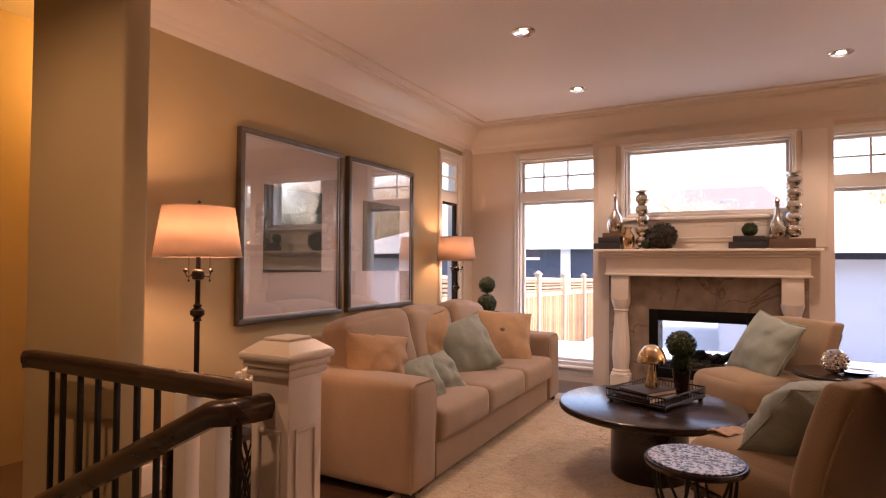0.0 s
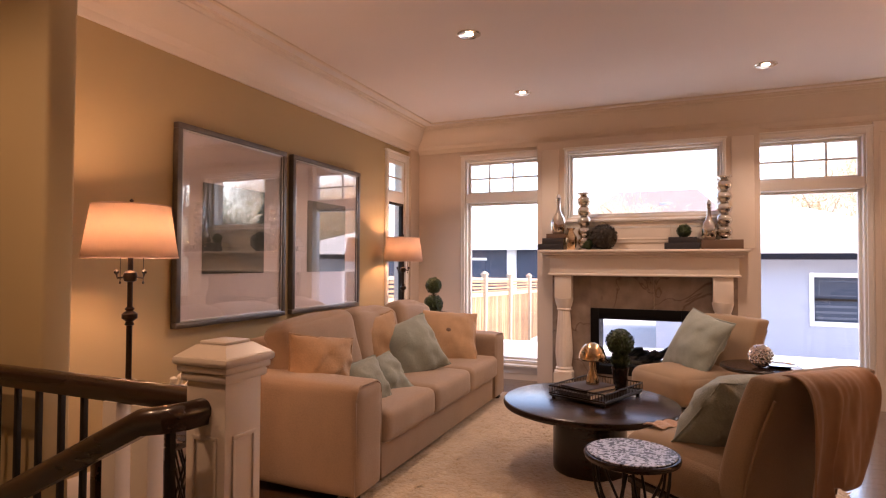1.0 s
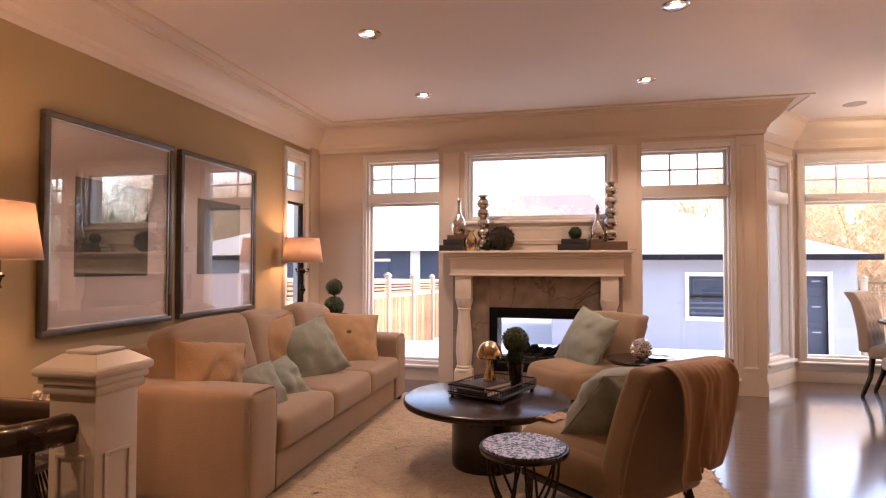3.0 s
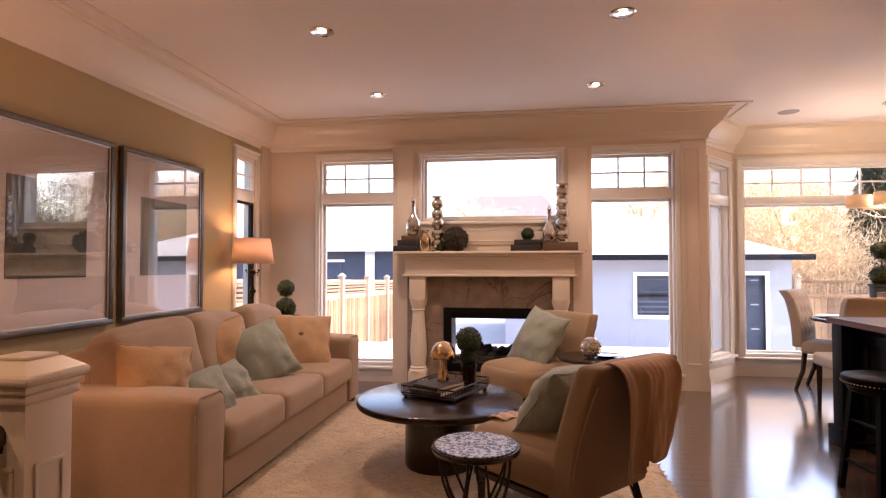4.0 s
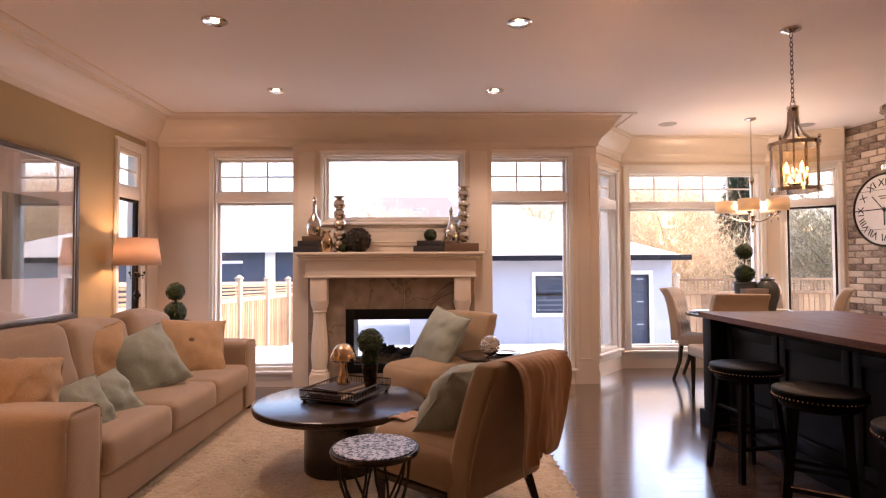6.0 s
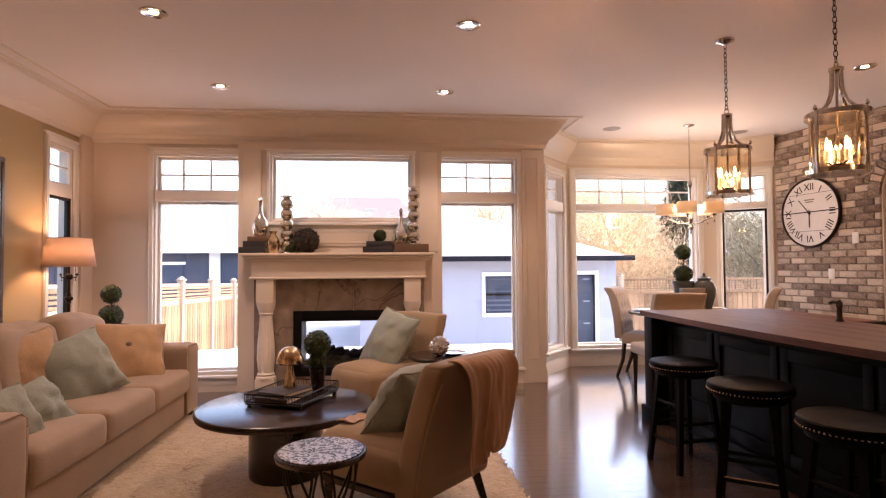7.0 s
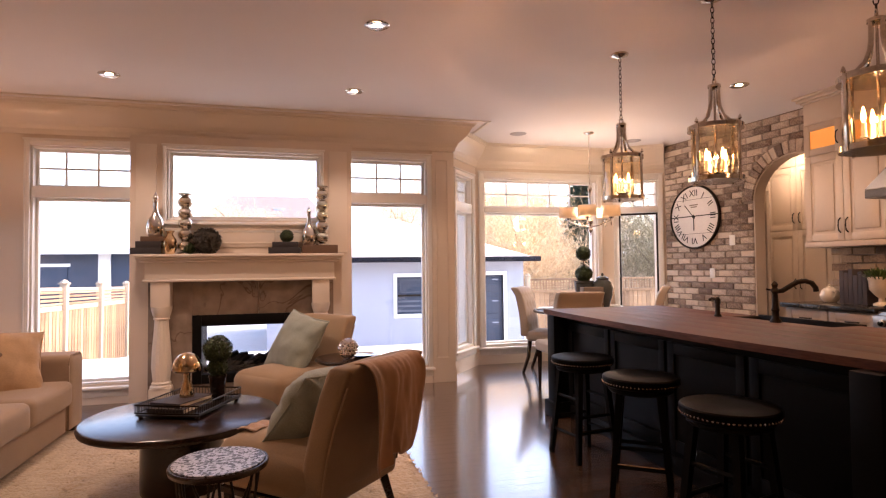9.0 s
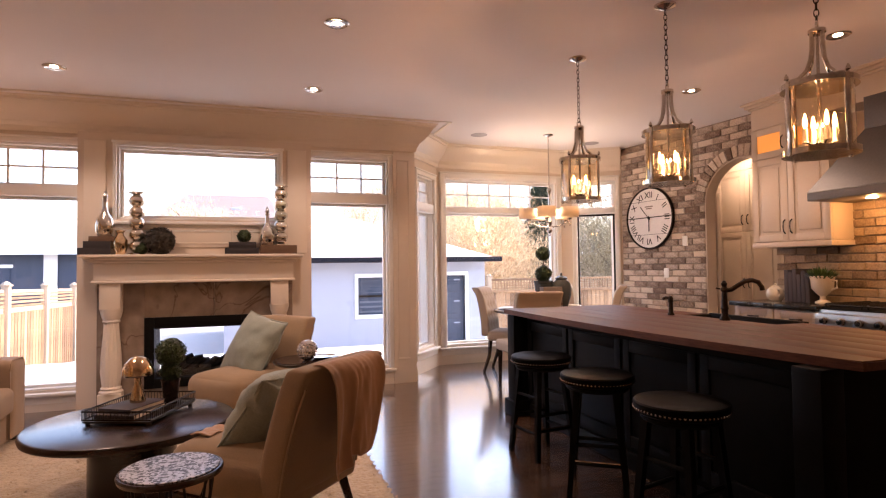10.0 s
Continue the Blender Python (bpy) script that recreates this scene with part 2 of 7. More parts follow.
def lathe(bm, prof, n=24, cx=0.0, cy=0.0, m=None, arc=360):
    """Turn a profile of (radius, height) round the vertical."""
    rings = []
    for r, z in prof:
        ring = []
        for i in range(n):
            a = radians(arc) * i / n
            p = Vector((cx + r * math.cos(a), cy + r * math.sin(a), z))
            ring.append(bm.verts.new(m @ p if m is not None else p))
        rings.append(ring)
    for a, b in zip(rings, rings[1:]):
        for i in range(n):
            bm.faces.new((a[i], a[(i + 1) % n], b[(i + 1) % n], b[i]))
    for ring in (rings[0], rings[-1]):
        bm.faces.new(ring)
    return bm


def tube(bm, pts, r, n=8, closed=False, taper=None):
    pts = [Vector(p) for p in pts]
    rings = []
    for i, p in enumerate(pts):
        if closed:
            d = pts[(i + 1) % len(pts)] - pts[i - 1]
        else:
            d = pts[min(i + 1, len(pts) - 1)] - pts[max(i - 1, 0)]
        q = d.to_track_quat("Z", "Y")
        rr = r if taper is None else r + (taper - r) * i / (len(pts) - 1)
        rings.append([bm.verts.new(p + q @ Vector((rr * math.cos(2 * math.pi * k / n), rr * math.sin(2 * math.pi * k / n), 0))) for k in range(n)])
    pairs = list(zip(rings, rings[1:])) + ([(rings[-1], rings[0])] if closed else [])
    for a, b in pairs:
        for k in range(n):
            bm.faces.new((a[k], a[(k + 1) % n], b[(k + 1) % n], b[k]))
    if not closed:
        bm.faces.new(rings[0][::-1])
        bm.faces.new(rings[-1])
    return bm


def prism(bm, outline, z0, z1):
    """A flat outline (x, y) pulled from z0 to z1."""
    a = [bm.verts.new((x, y, z0)) for x, y in outline]
    b = [bm.verts.new((x, y, z1)) for x, y in outline]
    bm.faces.new(a[::-1])
    bm.faces.new(b)
    for i in range(len(a)):
        j = (i + 1) % len(a)
        bm.faces.new((a[i], a[j], b[j], b[i]))
    return bm


def sweep(bm, path, prof):
    """Run a profile of (distance into the room, height) along walls; the room lies to the right of the path."""
    path = [Vector(p) for p in path]
    rings = []
    for i, p in enumerate(path):
        d0 = (p - path[i - 1]).normalized() if i else (path[1] - p).normalized()
        d1 = (path[i + 1] - p).normalized() if i < len(path) - 1 else d0
        n0, n1 = Vector((d0.y, -d0.x)), Vector((d1.y, -d1.x))
        k = (n0 + n1) / (1 + n0.dot(n1))
        rings.append([bm.verts.new((p.x + k.x * d, p.y + k.y * d, z)) for d, z in prof])
    for a, b in zip(rings, rings[1:]):
        for j in range(len(prof)):
            k = (j + 1) % len(prof)
            bm.faces.new((a[j], b[j], b[k], a[k]))
    bm.faces.new(rings[0])
    bm.faces.new(rings[-1][::-1])
    return bm


def cushion(bm, w, d, h, m, n=14, power=0.42, pinch=0.0, wrinkle=0.006, seed=0):
    """A stuffed cushion or pillow, w by d, swelling to thickness h, with corners that draw out to points."""
    grid = {}
    for s in (1, -1):
        for i in range(n + 1):
            for j in range(n + 1):
                if s == -1 and (i in (0, n) or j in (0, n)):
                    grid[s, i, j] = grid[1, i, j]
                    continue
                u, v = 2 * i / n - 1, 2 * j / n - 1
                u, v = math.sin(u * math.pi / 2), math.sin(v * math.pi / 2)
                f = max(0.0, (1 - u * u) * (1 - v * v)) ** power
                x = u * w / 2 * (1 - pinch * (1 - v * v) * abs(u))
                y = v * d / 2 * (1 - pinch * (1 - u * u) * abs(v))
                q = noise.noise(Vector((u * 2.3 + seed * 7.1, v * 2.3, s * 3.0 + seed)))
                q += 0.7 * abs(noise.noise(Vector((u * 5.1 - v * 1.5 + seed, v * 4.1 + u * 2, s * 2.0 + seed * 3)))) - 0.15
                z = s * (h / 2 * f + wrinkle * q * (0.3 + f))
                grid[s, i, j] = bm.verts.new(m @ Vector((x + wrinkle * q, y - wrinkle * q, z)))
    for s in (1, -1):
        for i in range(n):
            for j in range(n):
                q = [grid[s, i, j], grid[s, i + 1, j], grid[s, i + 1, j + 1], grid[s, i, j + 1]]
                bm.faces.new(q if s == 1 else q[::-1])
    return bm


def soft_box(bm, w, d, h, r=0.05, swell=0.02, m=None, n=8, seed=0, wrinkle=0.004):
    """An upholstered block with rounded edges and a swelling top."""
    m = m or Matrix()
    vs = {}

    def vert(x, y, z):
        key = (round(x, 5), round(y, 5), round(z, 5))
        if key not in vs:
            p = Vector((x * w / 2, y * d / 2, z * h / 2))
            c = Vector((max(-w / 2 + r, min(w / 2 - r, p.x)), max(-d / 2 + r, min(d / 2 - r, p.y)), max(-h / 2 + r, min(h / 2 - r, p.z))))
            o = p - c
            p = c + (o.normalized() * r if o.length > 1e-6 else o)
            p.z += swell * (1 - x * x) * (1 - y * y) * max(0, z)
            p.x += swell * 0.4 * (1 - z * z) * (1 - y * y) * x
            p.y += swell * 0.4 * (1 - z * z) * (1 - x * x) * y
            q = noise.noise(Vector((p.x * 6 + seed * 3.3, p.y * 6, p.z * 6)))
            vs[key] = bm.verts.new(m @ (p + p.normalized() * wrinkle * q))
        return vs[key]

    t = [-1, -0.97, -0.9] + [-0.8 + 1.6 * i / n for i in range(n + 1)] + [0.9, 0.97, 1]
    for a in range(3):
        for s in (-1, 1):
            for i in range(len(t) - 1):
                for j in range(len(t) - 1):
                    q = []
                    for u, v in ((t[i], t[j]), (t[i + 1], t[j]), (t[i + 1], t[j + 1]), (t[i], t[j + 1])):
                        c = [0, 0, 0]
                        c[a], c[(a + 1) % 3], c[(a + 2) % 3] = s, u, v
                        q.append(vert(*c))
                    if len(set(q)) == 4:
                        bm.faces.new(q if s == 1 else q[::-1])
    return bm


# ---- structure ----
CEIL = 2.86
XL, YB, XR = -2.97, 6.25, 5.05


def wall(name, m, length, openings, material, label, z1=CEIL, thick=0.22):
    """A wall along local x, its room face at local y = 0, with openings (u0, u1, z0, z1) cut through."""
    bm = B()
    cuts = sorted({0.0, length, *[o[0] for o in openings], *[o[1] for o in openings]})
    for a, b in zip(cuts, cuts[1:]):
        inside = sorted([o for o in openings if o[0] <= a + 1e-6 and o[1] >= b - 1e-6], key=lambda o: o[2])
        z = 0.0
        for o in inside:
            if o[2] > z + 1e-4:
                box(bm, a, b, 0, thick, z, o[2])
            z = o[3]
        box(bm, a, b, 0, thick, z, z1)
    bmesh.ops.remove_doubles(bm, verts=bm.verts[:], dist=0.0005)
    ob = link(name, bm, material)
    ob.matrix_basis = m
    return tagged(ob, label, "wall", kind="structure")


def window(name, m, u0, u1, z0, z1, split=None, cols=3, rows=2, casing=0.05, label="", dark=False, sill=True, depth=0.10, hide=(), bars=None):
    """A window in its opening: casing, frame, sash bars and panes; above split a transom with small lights."""
    w = thing(name, m, label, "window", kind="structure")
    M = M_WHITE
    c = casing
    for side, x0, x1 in (("l", u0 - c, u0), ("r", u1, u1 + c)):
        if side not in hide:
            bm = box(B(), x0, x1, -0.022, 0.0, z0 - 0.02, z1 + c, 0.004)
            box(bm, x0 + 0.006 if side == "l" else x1 - 0.018, x0 + 0.018 if side == "l" else x1 - 0.006, -0.030, -0.021, z0, z1 + c - 0.014, 0.003)
            part("window_casing", bm, M, w)
    bm = box(B(), u0, u1, -0.022, 0.0, z1, z1 + c, 0.004)
    box(bm, u0 - c - 0.01, u1 + c + 0.01, -0.032, 0.0, z1 + c, z1 + c + 0.02, 0.005)
    part("head_casing", bm, M, w)
    if sill:
        bm = box(B(), u0 - c - 0.02, u1 + c + 0.02, -0.055, 0.06, z0 - 0.05, z0 - 0.02, 0.008)
        box(bm, u0 - c, u1 + c, -0.02, 0.0, z0 - 0.12, z0 - 0.05, 0.004)
        part("window_sill", bm, M, w)
    f = 0.018
    bm = B()
    for x0, x1, a, b in ((u0, u0 + f, z0, z1), (u1 - f, u1, z0, z1), (u0 + f, u1 - f, z0, z0 + f), (u0 + f, u1 - f, z1 - f, z1)):
        box(bm, x0, x1, max(depth - 0.09, 0.002), depth + 0.09, a, b, 0.004)
    part("window_frame", bm, M, w)
    areas = [(z0 + f, z1 - f, False)]
    if split:
        s0, s1 = split
        part("transom_bar", box(B(), u0 + f, u1 - f, max(depth - 0.11, -0.01), depth + 0.08, s0, s1, 0.006), M, w)
        areas = [(z0 + f, s0, False), (s1, z1 - f, True)]
    for a, b, small in areas:
        s = 0.026
        MS = M_BRONZE if dark and not small else M
        bm = B()
        for x0, x1, p, q in ((u0 + f, u0 + f + s, a, b), (u1 - f - s, u1 - f, a, b), (u0 + f + s, u1 - f - s, a, a + s), (u0 + f + s, u1 - f - s, b - s, b)):
            box(bm, x0, x1, depth - 0.028, depth + 0.022, p, q, 0.004)
        part("sash", bm, MS, w)
        if small and cols:
            for k in range(1, cols):
                x = bars[k - 1] if bars else u0 + f + s + (u1 - u0 - 2 * f - 2 * s) * k / cols
                part("muntin", box(B(), x - 0.009, x + 0.009, depth - 0.014, depth + 0.014, a + s, b - s, 0.003), M, w)
            for k in range(1, rows):
                z = a + s + (b - a - 2 * s) * k / rows
                part("muntin", box(B(), u0 + f + s, u1 - f - s, depth - 0.012, depth + 0.012, z - 0.009, z + 0.009, 0.003), M, w)
        pane = part("pane", box(B(), u0 + f + s - 0.004, u1 - f - s + 0.004, depth - 0.003, depth + 0.003, a + s - 0.004, b - s + 0.004), M_GLASS, w, "clear window glass")
        pane.visible_shadow = False
    return w


# floor slab under the boards, with the stairwell left open
bm = B()
box(bm, -3.6, 5.3, 1.36, 7.4, -0.25, -0.02)
box(bm, -1.36, 5.3, -3.2, 1.36, -0.25, -0.02)
box(bm, -4.2, -3.6, 1.66, 3.6, -0.25, -0.02)
tagged(link("floor", bm, M_OAK_I), "dark stained oak floor with a soft sheen", "floor", kind="structure")
floor_ob = bpy.data.objects["floor"]
bm = box(B(), -4.42, 5.4, -3.4, 7.5, CEIL, CEIL + 0.2)
tagged(link("ceiling", bm, M_CEIL), "smooth painted ceiling", "ceiling", kind="structure")

# left wall (local x runs along +y), the end pier by the stairs, and the walls that close the room
WL = pose(XL, 1.6, 0, 0, 0, 90)
wall("wall_west", WL, YB + 0.22 - 1.6, [(3.92, 4.33, 0.30, 2.43)], M_TAN, "tan painted wall with warm lamp light", thick=0.12)
window("window_1", WL, 3.92, 4.33, 0.30, 2.43, (1.955, 2.06), cols=1, rows=2, casing=0.065, depth=0.03, label="narrow white side window with a transom light", dark=True, hide=())
tagged(link("wall_end", box(B(), -2.99, -2.285, 1.53, 1.65, -2.2, CEIL, 0.018, 3), M_TAN), "painted wall end beside the stairs", "wall", kind="structure")
tagged(link("wall_stairs", box(B(), -4.42, -4.2, -3.3, 3.8, -2.2, CEIL), M_TAN), "tan painted stairwell wall", "wall", kind="structure")
tagged(link("wall_hall", box(B(), -4.2, -3.09, 3.6, 3.8, 0, CEIL), M_TAN), "tan painted wall at the end of the hall", "wall", kind="structure")
tagged(link("wall_south", box(B(), -4.42, 5.4, -3.4, -3.2, -2.2, CEIL), M_WALL), "plain cream wall", "wall", kind="structure")
tagged(link("wall_corner", box(B(), -2.97, -2.935, 6.03, 6.25, 0, CEIL - 0.25), M_WALL), "cream corner board beside the window", "wall", kind="structure")

# fireplace wall with its two tall windows, and the breast between them
BW = pose(XL, YB, 0)
def bx(x):
    return x - XL
W1 = (-2.345, -1.365)
W3 = (0.50, 1.485)
BREAST = (-1.475, 0.64)
FIRE = (-0.88, 0.01, 0.22, 0.73)
MIDW = (-1.155, 0.325, 1.765, 2.46)
ends = [(bx(W1[0]), bx(W1[1]), 0.19, 2.465), (bx(W3[0]), bx(W3[1]), 0.19, 2.465), (bx(MIDW[0]), bx(MIDW[1]), MIDW[2], MIDW[3]), (bx(FIRE[0]), bx(FIRE[1]), FIRE[2], FIRE[3])]
wall("wall_north", BW, 1.79 - XL, ends, M_WALL, "cream panelled fireplace wall")
TALL = "tall white window with a six-light transom"
window("window_2", BW, *[bx(x) for x in W1], 0.19, 2.465, (1.975, 2.078), label=TALL, hide=("r",), bars=(bx(-2.079), bx(-1.801)))
window("window_3", BW, *[bx(x) for x in W3], 0.19, 2.465, (1.975, 2.078), label=TALL, hide=("l",), bars=(bx(0.936), bx(1.203)))
wall("chimney_breast", pose(BREAST[0], 6.15, 0), BREAST[1] - BREAST[0], [(MIDW[0] - BREAST[0], MIDW[1] - BREAST[0], MIDW[2], MIDW[3]), (FIRE[0] - BREAST[0], FIRE[1] - BREAST[0], FIRE[2], FIRE[3])], M_WALL, "cream chimney breast with raised trim", z1=2.58, thick=0.098)
window("window_4", pose(0, 6.15, 0), *MIDW, label="wide white picture window above the mantel", casing=0.03, depth=0.12)
for x0, x1 in ((1.535, 1.79),):
    bm = box(B(), x0, x1, 6.22, 6.25, 0.0, 2.56, 0.004)
    pil = tagged(link("pilaster", bm, M_TRIM), "cream panelled pilaster at the wall end", "pilaster", kind="structure")
    for a, b, p, q in ((x0 + 0.04, x0 + 0.055, 0.28, 2.46), (x1 - 0.085, x1 - 0.07, 0.28, 2.46), (x0 + 0.04, x1 - 0.07, 2.46, 2.475), (x0 + 0.04, x1 - 0.07, 0.262, 0.28)):
        part("moulding", box(B(), a, b, 6.208, 6.221, p, q, 0.003), M_TRIM, pil)
bm = B()
for x0, x1 in ((-1.42, -1.24), (0.40, 0.59)):
    box(bm, x0, x1, 6.13, 6.15, 1.44, 2.50, 0.004)
box(bm, -1.22, 0.36, 6.135, 6.15, 1.50, 1.71, 0.004)
for a, b, p, q in ((-1.18, 0.32, 1.53, 1.545), (-1.18, 0.32, 1.665, 1.68), (-1.18, -1.165, 1.545, 1.665), (0.305, 0.32, 1.545, 1.665), (-0.74, -0.725, 1.545, 1.665), (-0.14, -0.125, 1.545, 1.665)):
    box(bm, a, b, 6.127, 6.136, p, q, 0.003)
tagged(link("overmantel_trim", bm, M_TRIM), "cream raised trim panels over the mantel", "trim", kind="structure")

# bay for dining: two slanted walls and one straight, each with a window
tagged(link("wall_return", box(B(), 1.57, 1.79, 6.472, 6.75, 0, CEIL), M_WALL), "cream wall end", "wall", kind="structure")
BAYL = pose(1.79, 6.47, 0, 0, 0, math.degrees(math.atan2(0.68, 0.56)))
BL = math.hypot(0.68, 0.56)
wall("wall_bay_west", BAYL, BL, [(0.20, 0.76, 0.28, 2.40)], M_WALL, "cream slanted bay wall")
window("window_5", BAYL, 0.20, 0.76, 0.28, 2.40, (1.955, 2.07), cols=2, label="narrow white bay window with a transom")
BAYM = pose(2.35, 7.15, 0)
wall("wall_bay_north", BAYM, 1.85, [(0.11, 1.77, 0.24, 2.44)], M_WALL, "cream bay wall")
window("window_6", BAYM, 0.11, 1.77, 0.24, 2.44, (1.985, 2.055), cols=5, label="wide white bay window with a ten-light transom", casing=0.07)
BAYR = pose(4.20, 7.15, 0, 0, 0, math.degrees(math.atan2(-0.47, 0.68)))
BR = math.hypot(0.47, 0.68)
wall("wall_bay_east", BAYR, BR, [(0.20, 0.745, 0.24, 2.44)], M_WALL, "cream slanted bay wall")
window("window_7", BAYR, 0.20, 0.745, 0.24, 2.44, (1.985, 2.055), cols=3, label="white bay window with a transom", casing=0.05, dark=True)

# crown, ceiling bead and baseboard
ROUND = [(XL, 1.70), (XL, YB), (1.79, YB), (1.79, 6.47), (2.35, 7.15), (4.20, 7.15), (4.87, 6.687)]
CROWN = [(0, 2.575), (0.016, 2.575), (0.022, 2.59), (0.028, 2.62), (0.04, 2.635), (0.05, 2.66), (0.085, 2.69), (0.13, 2.735), (0.165, 2.79), (0.18, 2.82), (0.195, 2.822), (0.20, 2.845), (0.215, 2.848), (0.22, CEIL), (0, CEIL)]
CROWN = [(d - 0.004 if d == 0 else d, z) for d, z in CROWN]
tagged(link("crown_moulding", sweep(B(), ROUND, CROWN), M_TRIM, sharp=25), "deep cream crown moulding", "moulding", kind="structure")
tagged(link("ceiling_trim", sweep(B(), ROUND[:4] + [(1.79, 7.0)], [(0.31, CEIL + 0.002), (0.31, CEIL - 0.012), (0.325, CEIL - 0.016), (0.34, CEIL - 0.012), (0.34, CEIL + 0.002)]), M_TRIM), "thin cream ceiling bead", "trim", kind="structure")
BASE = [(-0.004, 0.0), (0.016, 0.0), (0.016, 0.12), (0.010, 0.135), (0.010, 0.15), (0.004, 0.16), (-0.004, 0.16)]
tagged(link("baseboard", sweep(B(), ROUND, BASE), M_TRIM), "cream baseboard", "baseboard", kind="structure")
# ---- living room ----
# rug
def rug():
    bm = B()
    x0, x1, y0, y1, n = -1.78, 0.80, 2.2, 5.55, 0.022
    nx, ny = int((x1 - x0) / n), int((y1 - y0) / n)
    g = []
    for i in range(nx + 1):
        row = []
        for j in range(ny + 1):
            x, y = x0 + i * n, y0 + j * n
            e = min(i, nx - i, j, ny - j)
            h = 0.006 if e == 0 else 0.020 + 0.007 * noise.noise(Vector((x * 38, y * 38, 0))) + 0.011 * noise.noise(Vector((x * 15, y * 15, 4)))
            dx = 0.008 * noise.noise(Vector((x * 30, y * 30, 9)))
            row.append(bm.verts.new((x + dx, y + dx, h)))
        g.append(row)
    for i in range(nx):
        for j in range(ny):
            bm.faces.new((g[i][j], g[i + 1][j], g[i + 1][j + 1], g[i][j + 1]))
    ob = link("rug", bm, M_RUG, sharp=180)
    tagged(ob, "cream shaggy wool rug on the dark floor", "rug")
    rnd = random.Random(4)
    v, f = [], []
    for k in range(42000):
        x, y = rnd.uniform(x0 + 0.1, x1), rnd.uniform(y0, y1)
        a, h, w = rnd.uniform(0, 6.3), rnd.uniform(0.006, 0.012), rnd.uniform(0.006, 0.012)
        dx, dy = math.cos(a), math.sin(a)
        o = len(v)
        lean = rnd.uniform(0.012, 0.03)
        v += [(x - dy * w, y + dx * w, 0.012), (x + dy * w, y - dx * w, 0.012), (x + dx * lean, y + dy * lean, 0.012 + h)]
        f.append((o, o + 1, o + 2))
    me = bpy.data.meshes.new("shag")
    me.from_pydata(v, [], f)
    me.materials.append(M_RUG)
    tagged(new("shag", me), kind="stuff").parent = ob


rug()


def pillow(m, material, w=0.46, h=0.16, label="", seed=0, button=False, group="sofa pillows"):
    p = thing("throw_pillow", m, label, "pillow", group)
    part("cover", cushion(B(), w, w, h * 1.45, Matrix(), 30, 0.5, 0.07, 0.016, seed), material, p, sharp=60)
    pts = []
    for i in range(40):
        a = i / 40 * 4
        k, u = int(a), 2 * (a % 1) - 1
        u = math.sin(u * math.pi / 2)
        e = w / 2 * (1 - 0.07 * (1 - u * u))
        pts.append(((u * w / 2, -e, 0), (e, u * w / 2, 0), (-u * w / 2, e, 0), (-e, -u * w / 2, 0))[k])
    part("piping", tube(B(), pts, 0.005, 6, closed=True), material, p)
    if button:
        part("button", lathe(B(), [(0.001, h * 0.725 - 0.018), (0.022, h * 0.725 - 0.012), (0.024, h * 0.725), (0.014, h * 0.725 + 0.008), (0.001, h * 0.725 + 0.009)], 16), M_BOOKB, p, "round brown button")
    return p


def sofa():
    # local: x along the sofa (0 at the near arm), y towards the wall, z up
    L, D = 2.66, 0.98
    s = thing("sofa", pose(-1.60, 2.68, 0.006, 0, 0, 90), "beige three-seat sofa with box arms and loose back cushions", "sofa")
    bm = soft_box(B(), L - 0.5, D - 0.04, 0.215, 0.018, 0.0, pose(L / 2, D / 2 + 0.01, 0.145))
    part("base", bm, M_SOFA, s)
    for x in (0.14, L - 0.14):
        bm = soft_box(B(), 0.28, D, 0.585, 0.045, 0.012, pose(x, D / 2, 0.335), seed=x)
        arm = part("arm", bm, M_SOFA, s)
        for y in (0.012, D - 0.012):
            pts = [(x - 0.134, y, 0.06), (x - 0.134, y, 0.55), (x - 0.120, y, 0.598), (x - 0.085, y, 0.624), (x + 0.085, y, 0.624), (x + 0.120, y, 0.598), (x + 0.134, y, 0.55), (x + 0.134, y, 0.06)]
            part("piping", tube(B(), pts, 0.006, 6), M_SOFA, arm)
    bm = soft_box(B(), L - 0.5, 0.20, 0.74, 0.05, 0.0, pose(L / 2, D - 0.10, 0.43))
    part("back_frame", bm, M_SOFA, s)
    cw = (L - 0.56) / 3
    for k in range(3):
        cx = 0.28 + cw * (k + 0.5)
        part("seat_cushion", soft_box(B(), cw - 0.006, 0.74, 0.19, 0.045, 0.022, pose(cx, 0.345, 0.345), seed=k), M_SOFA, s)
        part("back_cushion", soft_box(B(), cw + 0.015, 0.25, 0.49, 0.075, 0.032, pose(cx, 0.70, 0.665, -13, (-4, 3, 5)[k], (-3, 2, 4)[k]), seed=k + 5, wrinkle=0.016), M_SOFA, s)
    for x in (0.06, L - 0.06):
        for y in (0.06, D - 0.06):
            part("leg", box(B(), x - 0.03, x + 0.03, y - 0.03, y + 0.03, 0.0, 0.05, 0.004), M_DARK, s)


